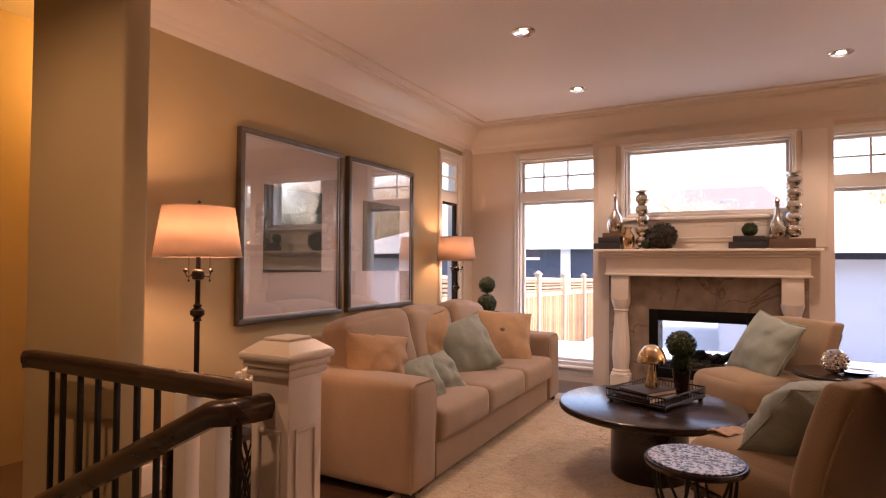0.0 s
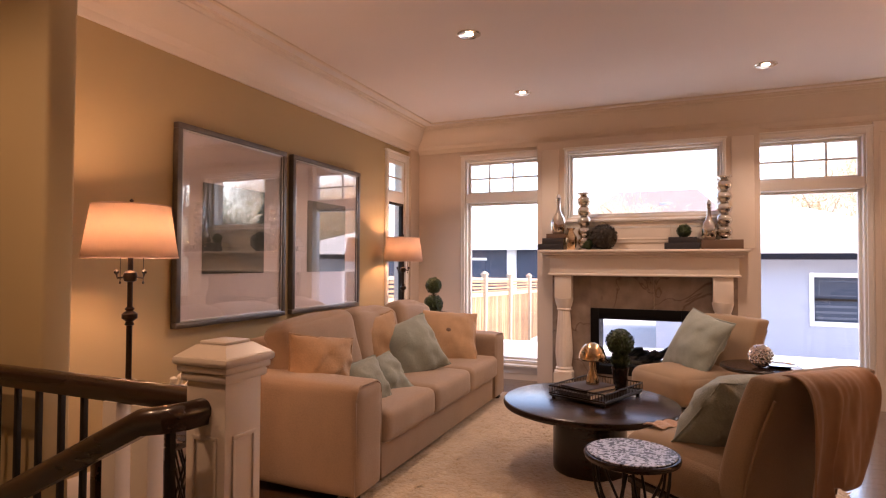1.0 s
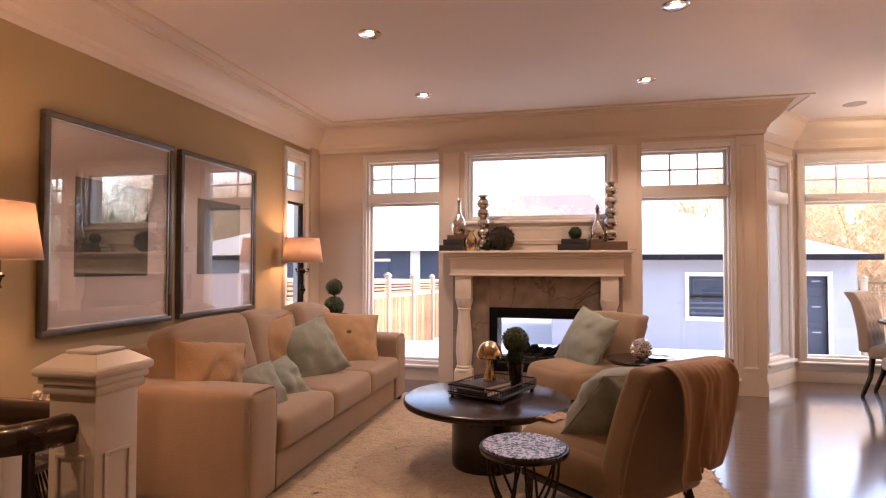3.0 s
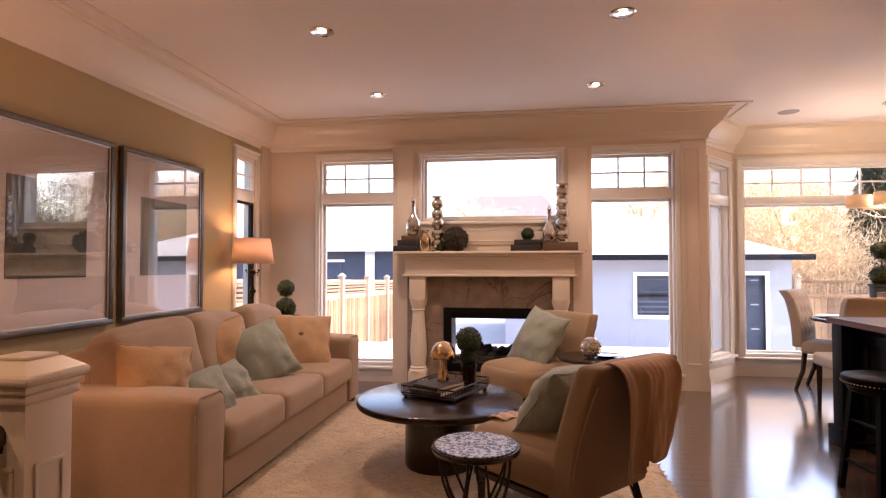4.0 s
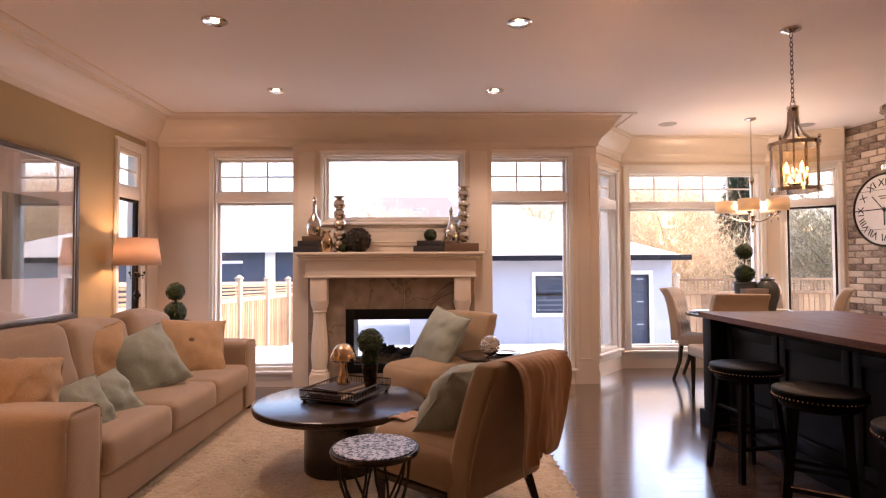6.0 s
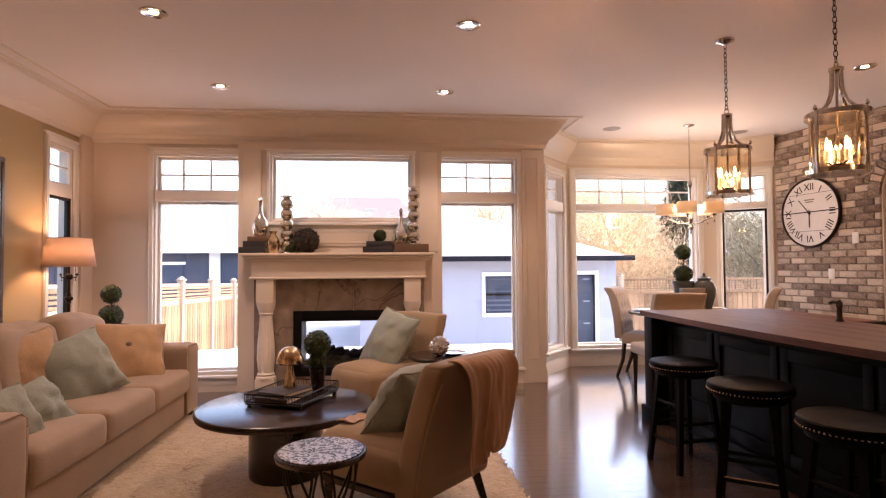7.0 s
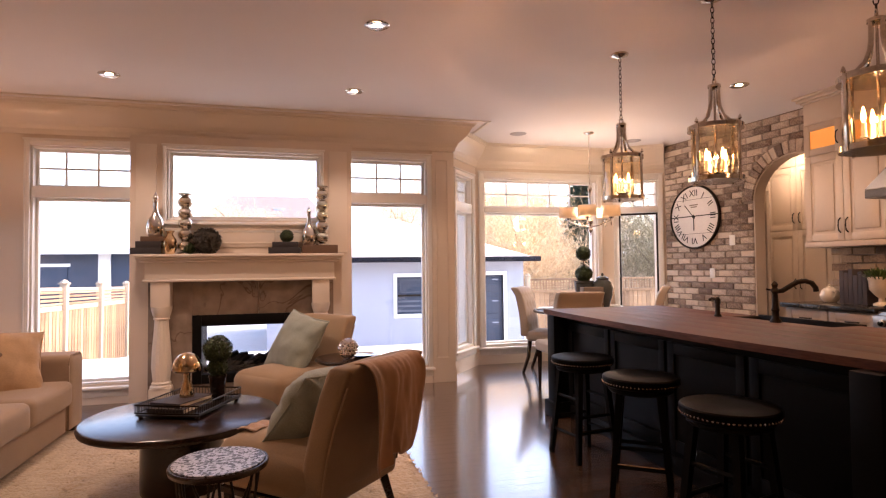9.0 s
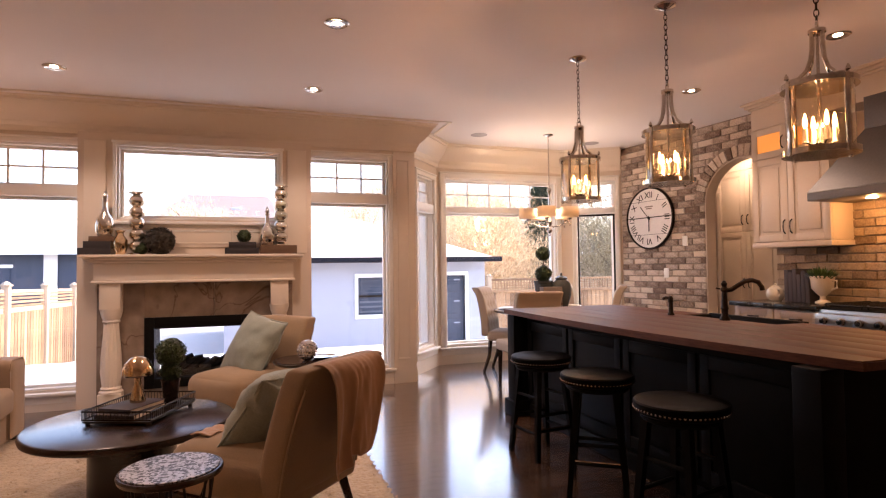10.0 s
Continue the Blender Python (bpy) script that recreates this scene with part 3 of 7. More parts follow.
sofa()
SAGE, GOLD = "sage green linen throw pillow on the sofa", "golden tan linen throw pillow on the sofa"
for x, y, z, rx, ry, rz, m, w, h, lab, btn in (
        (-2.06, 3.01, 0.645, 70, -8, 52, M_GOLDP, 0.40, 0.17, GOLD, False),
        (-1.885, 3.19, 0.515, 55, 14, 46, M_SAGE, 0.34, 0.14, SAGE, False),
        (-1.90, 3.50, 0.500, 50, 18, 54, M_SAGE, 0.34, 0.14, SAGE, False),
        (-2.20, 3.93, 0.67, 70, 8, 56, M_GOLDP, 0.44, 0.16, GOLD, False),
        (-1.98, 4.10, 0.625, 58, 18, 46, M_SAGE, 0.47, 0.18, SAGE, False),
        (-1.97, 4.80, 0.625, 52, -6, 30, M_GOLDP, 0.54, 0.17, GOLD + " with a button", True)):
    pillow(pose(x, y, z, rx, 0, rz) @ pose(0, 0, 0, 0, 0, ry), m, w, h, lab, seed=x * 3 + y, button=btn)


def coffee_table():
    t = thing("coffee_table", pose(-0.58, 3.74, 0.018), "round espresso wood coffee table on a drum pedestal", "table")
    part("tabletop", lathe(B(), [(0.001, 0.375), (0.50, 0.375), (0.525, 0.385), (0.53, 0.40), (0.525, 0.418), (0.515, 0.422), (0.001, 0.422)], 72), M_DARK, t)
    part("pedestal", lathe(B(), [(0.001, 0.0), (0.216, 0.0), (0.220, 0.006), (0.222, 0.04), (0.222, 0.36), (0.235, 0.375), (0.001, 0.375)], 48), M_DARK, t)


coffee_table()


def boxwood(parent, name, cx, cy, cz, r, n=900, seed=1, core=True):
    """A clipped ball of many small leaves round a dark core."""
    rnd = random.Random(seed)
    v, f = [], []
    for k in range(n):
        d = Vector((rnd.gauss(0, 1), rnd.gauss(0, 1), rnd.gauss(0, 1))).normalized()
        c = Vector((cx, cy, cz)) + d * r * rnd.uniform(0.84, 1.05)
        t = d.orthogonal().normalized()
        t = Matrix.Rotation(rnd.uniform(0, 6.3), 3, d) @ t
        t = (t + d * rnd.uniform(-0.2, 1.0)).normalized()
        s = t.cross(d).normalized()
        ln, w = rnd.uniform(0.10, 0.17) * r + 0.004, rnd.uniform(0.04, 0.07) * r + 0.002
        o = len(v)
        v += [c - t * ln, c + s * w + d * 0.002, c + t * ln, c - s * w + d * 0.002]
        f.append((o, o + 1, o + 2, o + 3))
    me = bpy.data.meshes.new(name)
    bm = B()
    bmesh.ops.create_icosphere(bm, subdivisions=2, radius=r * 0.88, matrix=pose(cx, cy, cz))
    bm.to_mesh(me)
    bm.free()
    o = len(me.vertices)
    vv = [tuple(x.co) for x in me.vertices] + [tuple(x) for x in v]
    ff = [tuple(p.vertices) for p in me.polygons] + [tuple(i + o for i in q) for q in f]
    me2 = bpy.data.meshes.new(name)
    me2.from_pydata(vv, [], ff)
    me2.materials.append(M_LEAF)
    ob = new(name, me2)
    ob.parent = parent
    return ob


# tray with books, mushroom and topiary on the coffee table
TZ = 0.44
def tray():
    t = thing("tray", pose(-0.555, 3.867, TZ, 0, 0, 68.8), "antiqued metal tray with a wire gallery on the coffee table", "tray")
    part("bottom", box(B(), -0.25, 0.25, -0.19, 0.19, 0.012, 0.022, 0.003), M_BRONZE, t)
    bm = B()
    for z in (0.03, 0.075):
        tube(bm, [(-0.25, -0.19, z), (0.25, -0.19, z), (0.25, 0.19, z), (-0.25, 0.19, z)], 0.005, 6, closed=True)
    for k in range(26):
        u = k / 25
        for y in (-0.19, 0.19):
            tube(bm, [(-0.25 + 0.5 * u, y, 0.03), (-0.25 + 0.5 * u, y, 0.075)], 0.0022, 5)
        if k < 20:
            for x in (-0.25, 0.25):
                tube(bm, [(x, -0.19 + 0.38 * k / 19, 0.03), (x, -0.19 + 0.38 * k / 19, 0.075)], 0.0022, 5)
    part("gallery", bm, M_BRONZE, t, "pierced bronze wire gallery")
    for x in (-0.23, 0.23):
        for y in (-0.17, 0.17):
            part("foot", lathe(B(), [(0.001, 0), (0.012, 0.0), (0.014, 0.006), (0.010, 0.013), (0.001, 0.013)], 12, x, y), M_BRONZE, t)


tray()


def book(m, w, d, h, cover, label, group="books"):
    b = thing("book", m, label, "book", group)
    bm = box(B(), -w / 2, w / 2, -d / 2, d / 2, 0, 0.004, 0.001)
    box(bm, -w / 2, w / 2, -d / 2, d / 2, h - 0.004, h, 0.001)
    box(bm, -w / 2 - 0.003, -w / 2 + 0.002, -d / 2, d / 2, 0.0, h, 0.001)
    part("cover", bm, cover, b)
    part("page_block", box(B(), -w / 2 + 0.002, w / 2 - 0.006, -d / 2 + 0.005, d / 2 - 0.005, 0.004, h - 0.004), M_PAPER, b)
    return b


book(pose(-0.600, 3.80, TZ + 0.0225, 0, 0, 66), 0.30, 0.23, 0.030, M_SPINE, "dark worn cloth book lying in the tray")
book(pose(-0.595, 3.81, TZ + 0.053, 0, 0, 58), 0.27, 0.21, 0.025, M_SPINE, "dark worn book lying on another in the tray")


def mushroom():
    t = thing("mushroom_ornament", pose(-0.575, 3.84, TZ + 0.0785) @ Matrix.Diagonal((0.82, 0.82, 1.0, 1)), "gold mercury glass mushroom ornament on a book", "ornament")
    part("stem", lathe(B(), [(0.001, 0), (0.05, 0.0), (0.052, 0.012), (0.040, 0.05), (0.026, 0.10), (0.024, 0.14), (0.03, 0.165), (0.001, 0.165)], 28), M_GOLDM, t)
    part("cap", lathe(B(), [(0.001, 0.155), (0.05, 0.158), (0.09, 0.150), (0.102, 0.160), (0.100, 0.185), (0.082, 0.225), (0.050, 0.252), (0.018, 0.262), (0.001, 0.263)], 32), M_GOLDM, t)


mushroom()


def topiary(m, label, r1, r2, stem, pot=(0.06, 0.12), group="topiaries", seed=1, balls=2, mat_pot=None):
    t = thing("topiary", m, label, "plant", group)
    pr, ph = pot
    part("pot", lathe(B(), [(0.001, 0), (pr * 0.72, 0), (pr * 0.78, ph * 0.1), (pr, ph * 0.9), (pr * 1.06, ph * 0.92), (pr * 1.06, ph), (pr * 0.9, ph), (pr * 0.85, ph * 0.92), (0.001, ph * 0.92)], 24), mat_pot or M_BOOKB, t)
    part("stem", tube(B(), [(0, 0, ph * 0.9), (0.004, 0.002, ph + stem * 0.5), (0, 0, ph + stem)], 0.008, 8), M_BOOKB, t)
    z = ph + r1 * 0.85
    boxwood(t, "foliage", 0, 0, z, r1, seed=seed)
    if balls == 2:
        boxwood(t, "foliage", 0, 0, ph + stem - r2 * 0.3, r2, seed=seed + 1)
    return t


topiary(pose(-0.42, 3.98, TZ + 0.0225), "small boxwood topiary ball in a dark pot in the tray", 0.058, 0.085, 0.185, (0.052, 0.15), seed=3, mat_pot=M_DARK)


def side_table_wire():
    t = thing("side_table", pose(-0.245, 2.58, 0.02), "small round side table with a mosaic top and bent iron legs", "table")
    part("tabletop", lathe(B(), [(0.001, 0.465), (0.17, 0.465), (0.186, 0.472), (0.190, 0.485), (0.186, 0.494), (0.178, 0.494), (0.001, 0.494)], 56), M_DARK, t)
    m = bpy.data.materials.new("mother_of_pearl_mosaic")
    m.use_nodes = True
    n, l = m.node_tree.nodes, m.node_tree.links
    b = n["Principled BSDF"]
    tc, vo, rp = n.new("ShaderNodeTexCoord"), n.new("ShaderNodeTexVoronoi"), n.new("ShaderNodeValToRGB")
    vo.inputs["Scale"].default_value = 92
    l.new(tc.outputs["Object"], vo.inputs["Vector"])
    sp = n.new("ShaderNodeSeparateColor")
    l.new(vo.outputs["Color"], sp.inputs[0])
    rp.color_ramp.elements[0].color, rp.color_ramp.elements[1].color = (0.01, 0.011, 0.016, 1), (0.58, 0.57, 0.60, 1)
    rp.color_ramp.elements[0].position, rp.color_ramp.elements[1].position = 0.28, 0.62
    l.new(sp.outputs[0], rp.inputs[0])
    l.new(rp.outputs[0], b.inputs["Base Color"])
    b.inputs["Roughness"].default_value = 0.3
    part("mosaic", lathe(B(), [(0.001, 0.495), (0.174, 0.495), (0.176, 0.497), (0.174, 0.499), (0.001, 0.499)], 56), m, t, "black and white mosaic inlay")
    for k in range(6):
        a = k * math.pi / 3
        bm = B()
        for s in (-1, 1):
            pts = []
            for i in range(9):
                z = 0.465 * i / 8
                rr = 0.10 + 0.06 * abs(math.cos(math.pi * i / 8))
                aa = a + s * 0.42 * math.cos(math.pi * i / 8)
                pts.append((rr * math.cos(aa), rr * math.sin(aa), z))
            tube(bm, pts, 0.006, 6)
        part("leg", bm, M_IRON, t, "crossed black iron rods")
    part("ring", tube(B(), [(0.165 * math.cos(i * 0.2618), 0.165 * math.sin(i * 0.2618), 0.008) for i in range(24)], 0.006, 6, closed=True), M_IRON, t)


side_table_wire()


def side_table_dark():
    t = thing("side_table", pose(0.47, 4.75, 0.02), "round espresso wood side table with a turned pedestal", "table")
    part("tabletop", lathe(B(), [(0.001, 0.51), (0.25, 0.51), (0.262, 0.52), (0.265, 0.533), (0.258, 0.542), (0.001, 0.542)], 48), M_DARK, t)
    part("pedestal", lathe(B(), [(0.001, 0), (0.17, 0), (0.17, 0.02), (0.06, 0.05), (0.03, 0.10), (0.03, 0.40), (0.05, 0.47), (0.10, 0.51), (0.001, 0.51)], 28), M_DARK, t)
    bl = thing("decorative_ball", pose(0.462, 4.68, 0.562), "faceted mirrored glass ball on the side table", "ornament")
    bm = B()
    bmesh.ops.create_icosphere(bm, subdivisions=3, radius=0.078, matrix=pose(0, 0, 0.08))
    out = bmesh.ops.poke(bm, faces=bm.faces[:])
    for v in out["verts"]:
        v.co = Vector((0, 0, 0.08)) + (v.co - Vector((0, 0, 0.08))) * 1.07
    part("shell", bm, M_BRIGHT, bl, sharp=5)
    d = thing("dish", pose(0.58, 4.72, 0.562), "shallow glass dish on the side table", "dish")
    part("bowl", lathe(B(), [(0.001, 0), (0.06, 0.0), (0.10, 0.018), (0.11, 0.024), (0.105, 0.022), (0.06, 0.006), (0.001, 0.005)], 32), M_STONEW, d)


side_table_dark()


def slipper_chair(m, label):
    # local: faces -y, back at +y; origin under the middle of the seat
    c = thing("slipper_chair", m, label, "chair", "slipper chairs")
    W = 0.62
    bm = soft_box(B(), W, 0.69, 0.235, 0.08, 0.040, pose(0, 0.055, 0.307), seed=1)
    part("seat", bm, M_CHAIR, c)
    # back: leaning slab, broader at the top, rounded
    bm = soft_box(B(), W, 0.13, 0.65, 0.026, 0.012, Matrix(), seed=2)
    for v in bm.verts:
        t = (v.co.z + 0.325) / 0.65
        v.co.x *= 1 + 0.015 * t
        v.co.y += 0.25 * t * t * 0.5 + 0.06 * t
    bmesh.ops.transform(bm, matrix=pose(0, 0.33, 0.505), verts=bm.verts[:])
    part("backrest", bm, M_CHAIR, c)
    for s in (-1, 1):
        bm = B()
        tube(bm, [(s * (W / 2 * (1 + 0.012 * t) - 0.012), 0.395 + 0.125 * t * t + 0.06 * t, 0.19 + 0.62 * t) for t in [i / 10 for i in range(1, 10)]], 0.006, 6)
        part("piping", bm, M_CHAIR, c)
    part("seat_frame", box(B(), -W / 2 + 0.02, W / 2 - 0.02, -0.25, 0.36, 0.165, 0.20, 0.006), M_DARK, c)
    for x in (-1, 1):
        for y, k in ((-0.22, 0.0), (0.34, 0.07)):
            pts = [(x * (W / 2 - 0.05), y, 0.17), (x * (W / 2 - 0.05), y + k, 0.0)]
            part("leg", tube(B(), pts, 0.032, 4, taper=0.022), M_DARK, c)
    return c


# one chair faces the fire with its back to the room, its twin stands by the hearth
CH1 = pose(0.070, 3.195, 0.018, 0, 0, 227)
slipper_chair(CH1, "tan upholstered slipper chair with a throw over its back")
CH2 = pose(-0.04, 5.08, 0.018, 0, 0, 312)
slipper_chair(CH2, "tan upholstered slipper chair beside the fireplace")
pillow(CH1 @ pose(0.03, 0.14, 0.580, 50, 0, -4) @ pose(0, 0, 0, 0, 0, 2), M_SAGE, 0.45, 0.19, "sage green linen pillow leaning on the chair back", 3, group="chair pillows")
pillow(CH2 @ pose(0.0, 0.14, 0.620, 62, 0, -4) @ pose(0, 0, 0, 0, 0, -10), M_SAGE, 0.53, 0.16, "sage green linen pillow leaning on the chair back", 5, group="chair pillows")


def throw():
    """A knitted throw over the chair's back: it crosses the seat, climbs the back and falls in long folds."""
    t = thing("throw_blanket", CH1, "rust brown knitted throw draped over the chair back", "blanket")
    path = [(0.345, 0.60), (0.40, 0.70), (0.445, 0.775), (0.49, 0.832), (0.545, 0.850), (0.595, 0.835), (0.622, 0.785), (0.620, 0.72), (0.608, 0.65), (0.594, 0.58), (0.580, 0.51), (0.566, 0.44), (0.556, 0.385), (0.550, 0.34)]
    nu = 60
    bm = B()
    g = []
    for i in range(nu + 1):
        u = i / nu
        row = []
        for j, (y, z) in enumerate(path):
            k = j / (len(path) - 1)
            kk = max(0, k - 0.35)
            # folds run down the cloth, slanting, and deepen towards the hem
            ph = u * 17 + 2.4 * math.sin(k * 2.6 + u * 4) - 6.0 * kk + 3 * noise.noise(Vector((u * 3, k * 3, 5)))
            fold = 0.016 * math.sin(ph) * (0.35 + 1.3 * kk) + 0.018 * abs(noise.noise(Vector((u * 6 - 3.0 * k, k * 2.2, 7)))) + 0.008 * noise.noise(Vector((u * 15 + 5 * k, k * 7, 4)))
            lo, hi = -0.19 - 0.13 * kk, 0.225 - 0.20 * kk
            x = lo + (hi - lo) * u + 0.012 * math.cos(ph) * kk + 0.012 * noise.noise(Vector((u * 4, k * 4, 1)))
            z2 = z + (0.055 - 0.085 * u + 0.022 * math.sin(u * 11 + 1)) * kk * 1.5
            row.append(bm.verts.new((x, y + fold + 0.006, z2)))
        g.append(row)
    for i in range(nu):
        for j in range(len(path) - 1):
            bm.faces.new((g[i][j], g[i + 1][j], g[i + 1][j + 1], g[i][j + 1]))
    ob = part("cloth", bm, M_THROW, t, sharp=180)
    # the other end lies rumpled across the seat
    bm = B()
    g = []
    for i in range(25):
        u = i / 24
        row = []
        for j in range(13):
            k = j / 12
            x = 0.03 + 0.16 * u + 0.008 * noise.noise(Vector((k * 5, u * 3, 2)))
            y = -0.12 - 0.13 * k + 0.010 * noise.noise(Vector((u * 4, 3, k * 2)))
            z = 0.452 - 0.03 * max(0, k - 0.7) + 0.009 * abs(math.sin(u * 7 + k * 2)) + 0.004 * noise.noise(Vector((u * 7, k * 7, 9)))
            row.append(bm.verts.new((x, y, z)))
        g.append(row)
    for i in range(24):
        for j in range(12):
            bm.faces.new((g[i][j], g[i + 1][j], g[i + 1][j + 1], g[i][j + 1]))
    ob2 = part("seat_end", bm, M_THROW, t, sharp=180)
    for o in (ob, ob2):
        o.modifiers.new("thick", "SOLIDIFY").thickness = 0.008
        sb = o.modifiers.new("smooth", "SUBSURF")
        sb.levels = sb.render_levels = 1


throw()


def floor_lamp(m, label):
    f = thing("floor_lamp", m, label, "lamp", "floor lamps")
    part("base", lathe(B(), [(0.001, 0), (0.14, 0), (0.14, 0.012), (0.11, 0.025), (0.03, 0.04), (0.018, 0.07), (0.001, 0.07)], 32), M_BRONZE, f)
    part("pole", lathe(B(), [(0.001, 0.05), (0.013, 0.05), (0.013, 0.98), (0.022, 0.985), (0.016, 1.0), (0.034, 1.015), (0.034, 1.035), (0.016, 1.05), (0.022, 1.06), (0.012, 1.07), (0.012, 1.185), (0.026, 1.19), (0.032, 1.21), (0.026, 1.23), (0.012, 1.24), (0.010, 1.38), (0.001, 1.38)], 20), M_BRONZE, f, "turned dark bronze pole")
    for s in (-1, 1):
        bm = tube(B(), [(0, 0, 1.21), (s * 0.055, 0, 1.205), (s * 0.06, 0, 1.225)], 0.005, 6)
        lathe(bm, [(0.001, 1.222), (0.010, 1.225), (0.012, 1.235), (0.001, 1.245)], 10, s * 0.06, 0)
        part("key_switch", bm, M_BRONZE, f)
        bm = tube(B(), [(s * 0.05, 0.02, 1.35), (s * 0.05, 0.02, 1.19)], 0.0018, 5)
        lathe(bm, [(0.001, 1.175), (0.006, 1.18), (0.001, 1.192)], 8, s * 0.05, 0.02)
        part("pull_chain", bm, M_BRONZE, f)
    sh = [(0.205, 1.30), (0.168, 1.545)]
    bm = B()
    n = 56
    ring = [[bm.verts.new((r * math.cos(2 * math.pi * i / n), r * math.sin(2 * math.pi * i / n), z)) for i in range(n)] for r, z in sh]
    for i in range(n):
        bm.faces.new((ring[0][i], ring[0][(i + 1) % n], ring[1][(i + 1) % n], ring[1][i]))
    o = part("shade", bm, M_SHADE, f, "glowing linen drum shade")
    o.modifiers.new("thick", "SOLIDIFY").thickness = 0.002
    for r, z in sh:
        bm = tube(B(), [(r * math.cos(2 * math.pi * i / 40), r * math.sin(2 * math.pi * i / 40), z) for i in range(40)], 0.003, 6, closed=True)
        part("shade_rim", bm, M_SHADE, f)
    bm = lathe(B(), [(0.001, 1.54), (0.012, 1.545), (0.006, 1.56), (0.010, 1.57), (0.001, 1.58)], 12)
    for k in range(3):
        a = k * 2.094
        tube(bm, [(0, 0, 1.548), (0.166 * math.cos(a), 0.166 * math.sin(a), 1.542)], 0.002, 5)
    part("finial", bm, M_BRONZE, f)
    bm = B()
    bmesh.ops.create_uvsphere(bm, u_segments=16, v_segments=10, radius=0.032, matrix=pose(0, 0, 1.43))
    part("bulb", bm, M_BULB, f, "glowing warm bulb")
    return f


# the shade lets lamp light through
tn, tl = M_SHADE.node_tree.nodes, M_SHADE.node_tree.links
tr_, ms_ = tn.new("ShaderNodeBsdfTranslucent"), tn.new("ShaderNodeMixShader")
tr_.inputs[0].default_value = (0.42, 0.35, 0.29, 1)
ms_.inputs[0].default_value = 0.60
tl.new(tn["Principled BSDF"].outputs[0], ms_.inputs[1])
tl.new(tr_.outputs[0], ms_.inputs[2])
tl.new(ms_.outputs[0], tn["Material Output"].inputs[0])

for k, (x, y) in enumerate(((-2.45, 2.03), (-2.70, 5.37))):
    floor_lamp(pose(x, y, 0.0, 0, 0, 35), "dark bronze floor lamp with a lit linen drum shade")
    lamp("floor_lamp_light", (x, y, 1.435), LAMP_W * (1.0, 0.55)[k], (1.0, 0.55, 0.31), 0.045)

# end table with a white coral piece, behind the rail
def end_table():
    t = thing("end_table", pose(-2.10, 1.93, 0) @ Matrix.Diagonal((0.8, 0.8, 0.95, 1)), "small lattice-sided end table with a wood top", "table")
    part("tabletop", box(B(), -0.25, 0.25, -0.25, 0.25, 0.56, 0.59, 0.006), M_RAIL, t)
    bm = B()
    for s in (-0.21, 0.21):
        for k in range(9):
            u = -0.21 + 0.42 * k / 8
            tube(bm, [(u, s, 0.04), (min(0.21, u + 0.2), s, 0.55)], 0.006, 5)
            tube(bm, [(u, s, 0.04), (max(-0.21, u - 0.2), s, 0.55)], 0.006, 5)
            tube(bm, [(s, u, 0.04), (s, min(0.21, u + 0.2), 0.55)], 0.006, 5)
            tube(bm, [(s, u, 0.04), (s, max(-0.21, u - 0.2), 0.55)], 0.006, 5)
    part("lattice", bm, M_IRON, t, "black crossed lattice sides")
    for x in (-0.22, 0.22):
        for y in (-0.22, 0.22):
            part("leg", box(B(), x - 0.02, x + 0.02, y - 0.02, y + 0.02, 0, 0.56, 0.004), M_RAIL, t)
    c = thing("coral_ornament", pose(-2.10, 1.92, 0.562), "white branching coral ornament on the end table", "ornament")
    rnd = random.Random(5)
    bm = box(B(), -0.05, 0.05, -0.04, 0.04, 0, 0.02, 0.005)
    for k in range(16):
        a, r = rnd.uniform(0, 6.3), rnd.uniform(0.05, 0.13)
        z = rnd.uniform(0.10, 0.24)
        tube(bm, [(0, 0, 0.015), (r * 0.4 * math.cos(a), r * 0.4 * math.sin(a), z * 0.5), (r * math.cos(a), r * math.sin(a), z)], 0.018, 7, taper=0.012)
        bmesh.ops.create_icosphere(bm, subdivisions=1, radius=0.017, matrix=pose(r * math.cos(a), r * math.sin(a), z))
    part("branches", bm, M_CERAM, c)


end_table()


def picture(y0, y1, seed):
    z0, z1 = 0.865, 2.155
    p = thing("framed_picture", pose(XL, y0, z0, 0, 0, 90), "large pewter-framed print with a pale mat under glass on the wall", "picture", "framed pictures")
    w, h = y1 - y0, z1 - z0
    f = 0.038
    bars = ((0, w, 0, f), (0, w, h - f, h), (0, f, f, h - f), (w - f, w, f, h - f))
    for a, b, c, d in bars:
        bm = box(B(), a, b, -0.05, -0.004, c, d, 0.006)
        part("frame_bar", bm, M_FRAME, p)
    for a, b, c, d in ((f, w - f, f, f + 0.012), (f, w - f, h - f - 0.012, h - f), (f, f + 0.012, f + 0.012, h - f - 0.012), (w - f - 0.012, w - f, f + 0.012, h - f - 0.012)):
        part("inner_lip", box(B(), a, b, -0.042, -0.0345, c, d, 0.002), M_SILVER, p, "silver inner lip")
    part("mat", box(B(), f, w - f, -0.020, -0.010, f, h - f), M_MAT, p, "pale mat board")
    q = 0.19
    part("print", box(B(), f + q, w - f - q, -0.0245, -0.0205, f + 0.30, h - f - 0.31), M_PRINT, p, "dark abstract print")
    o = part("glazing", box(B(), f, w - f, -0.034, -0.031, f, h - f), M_PGLASS, p, "reflecting picture glass")
    o.visible_shadow = False


picture(2.715, 3.765, 1)
picture(3.845, 4.88, 2)

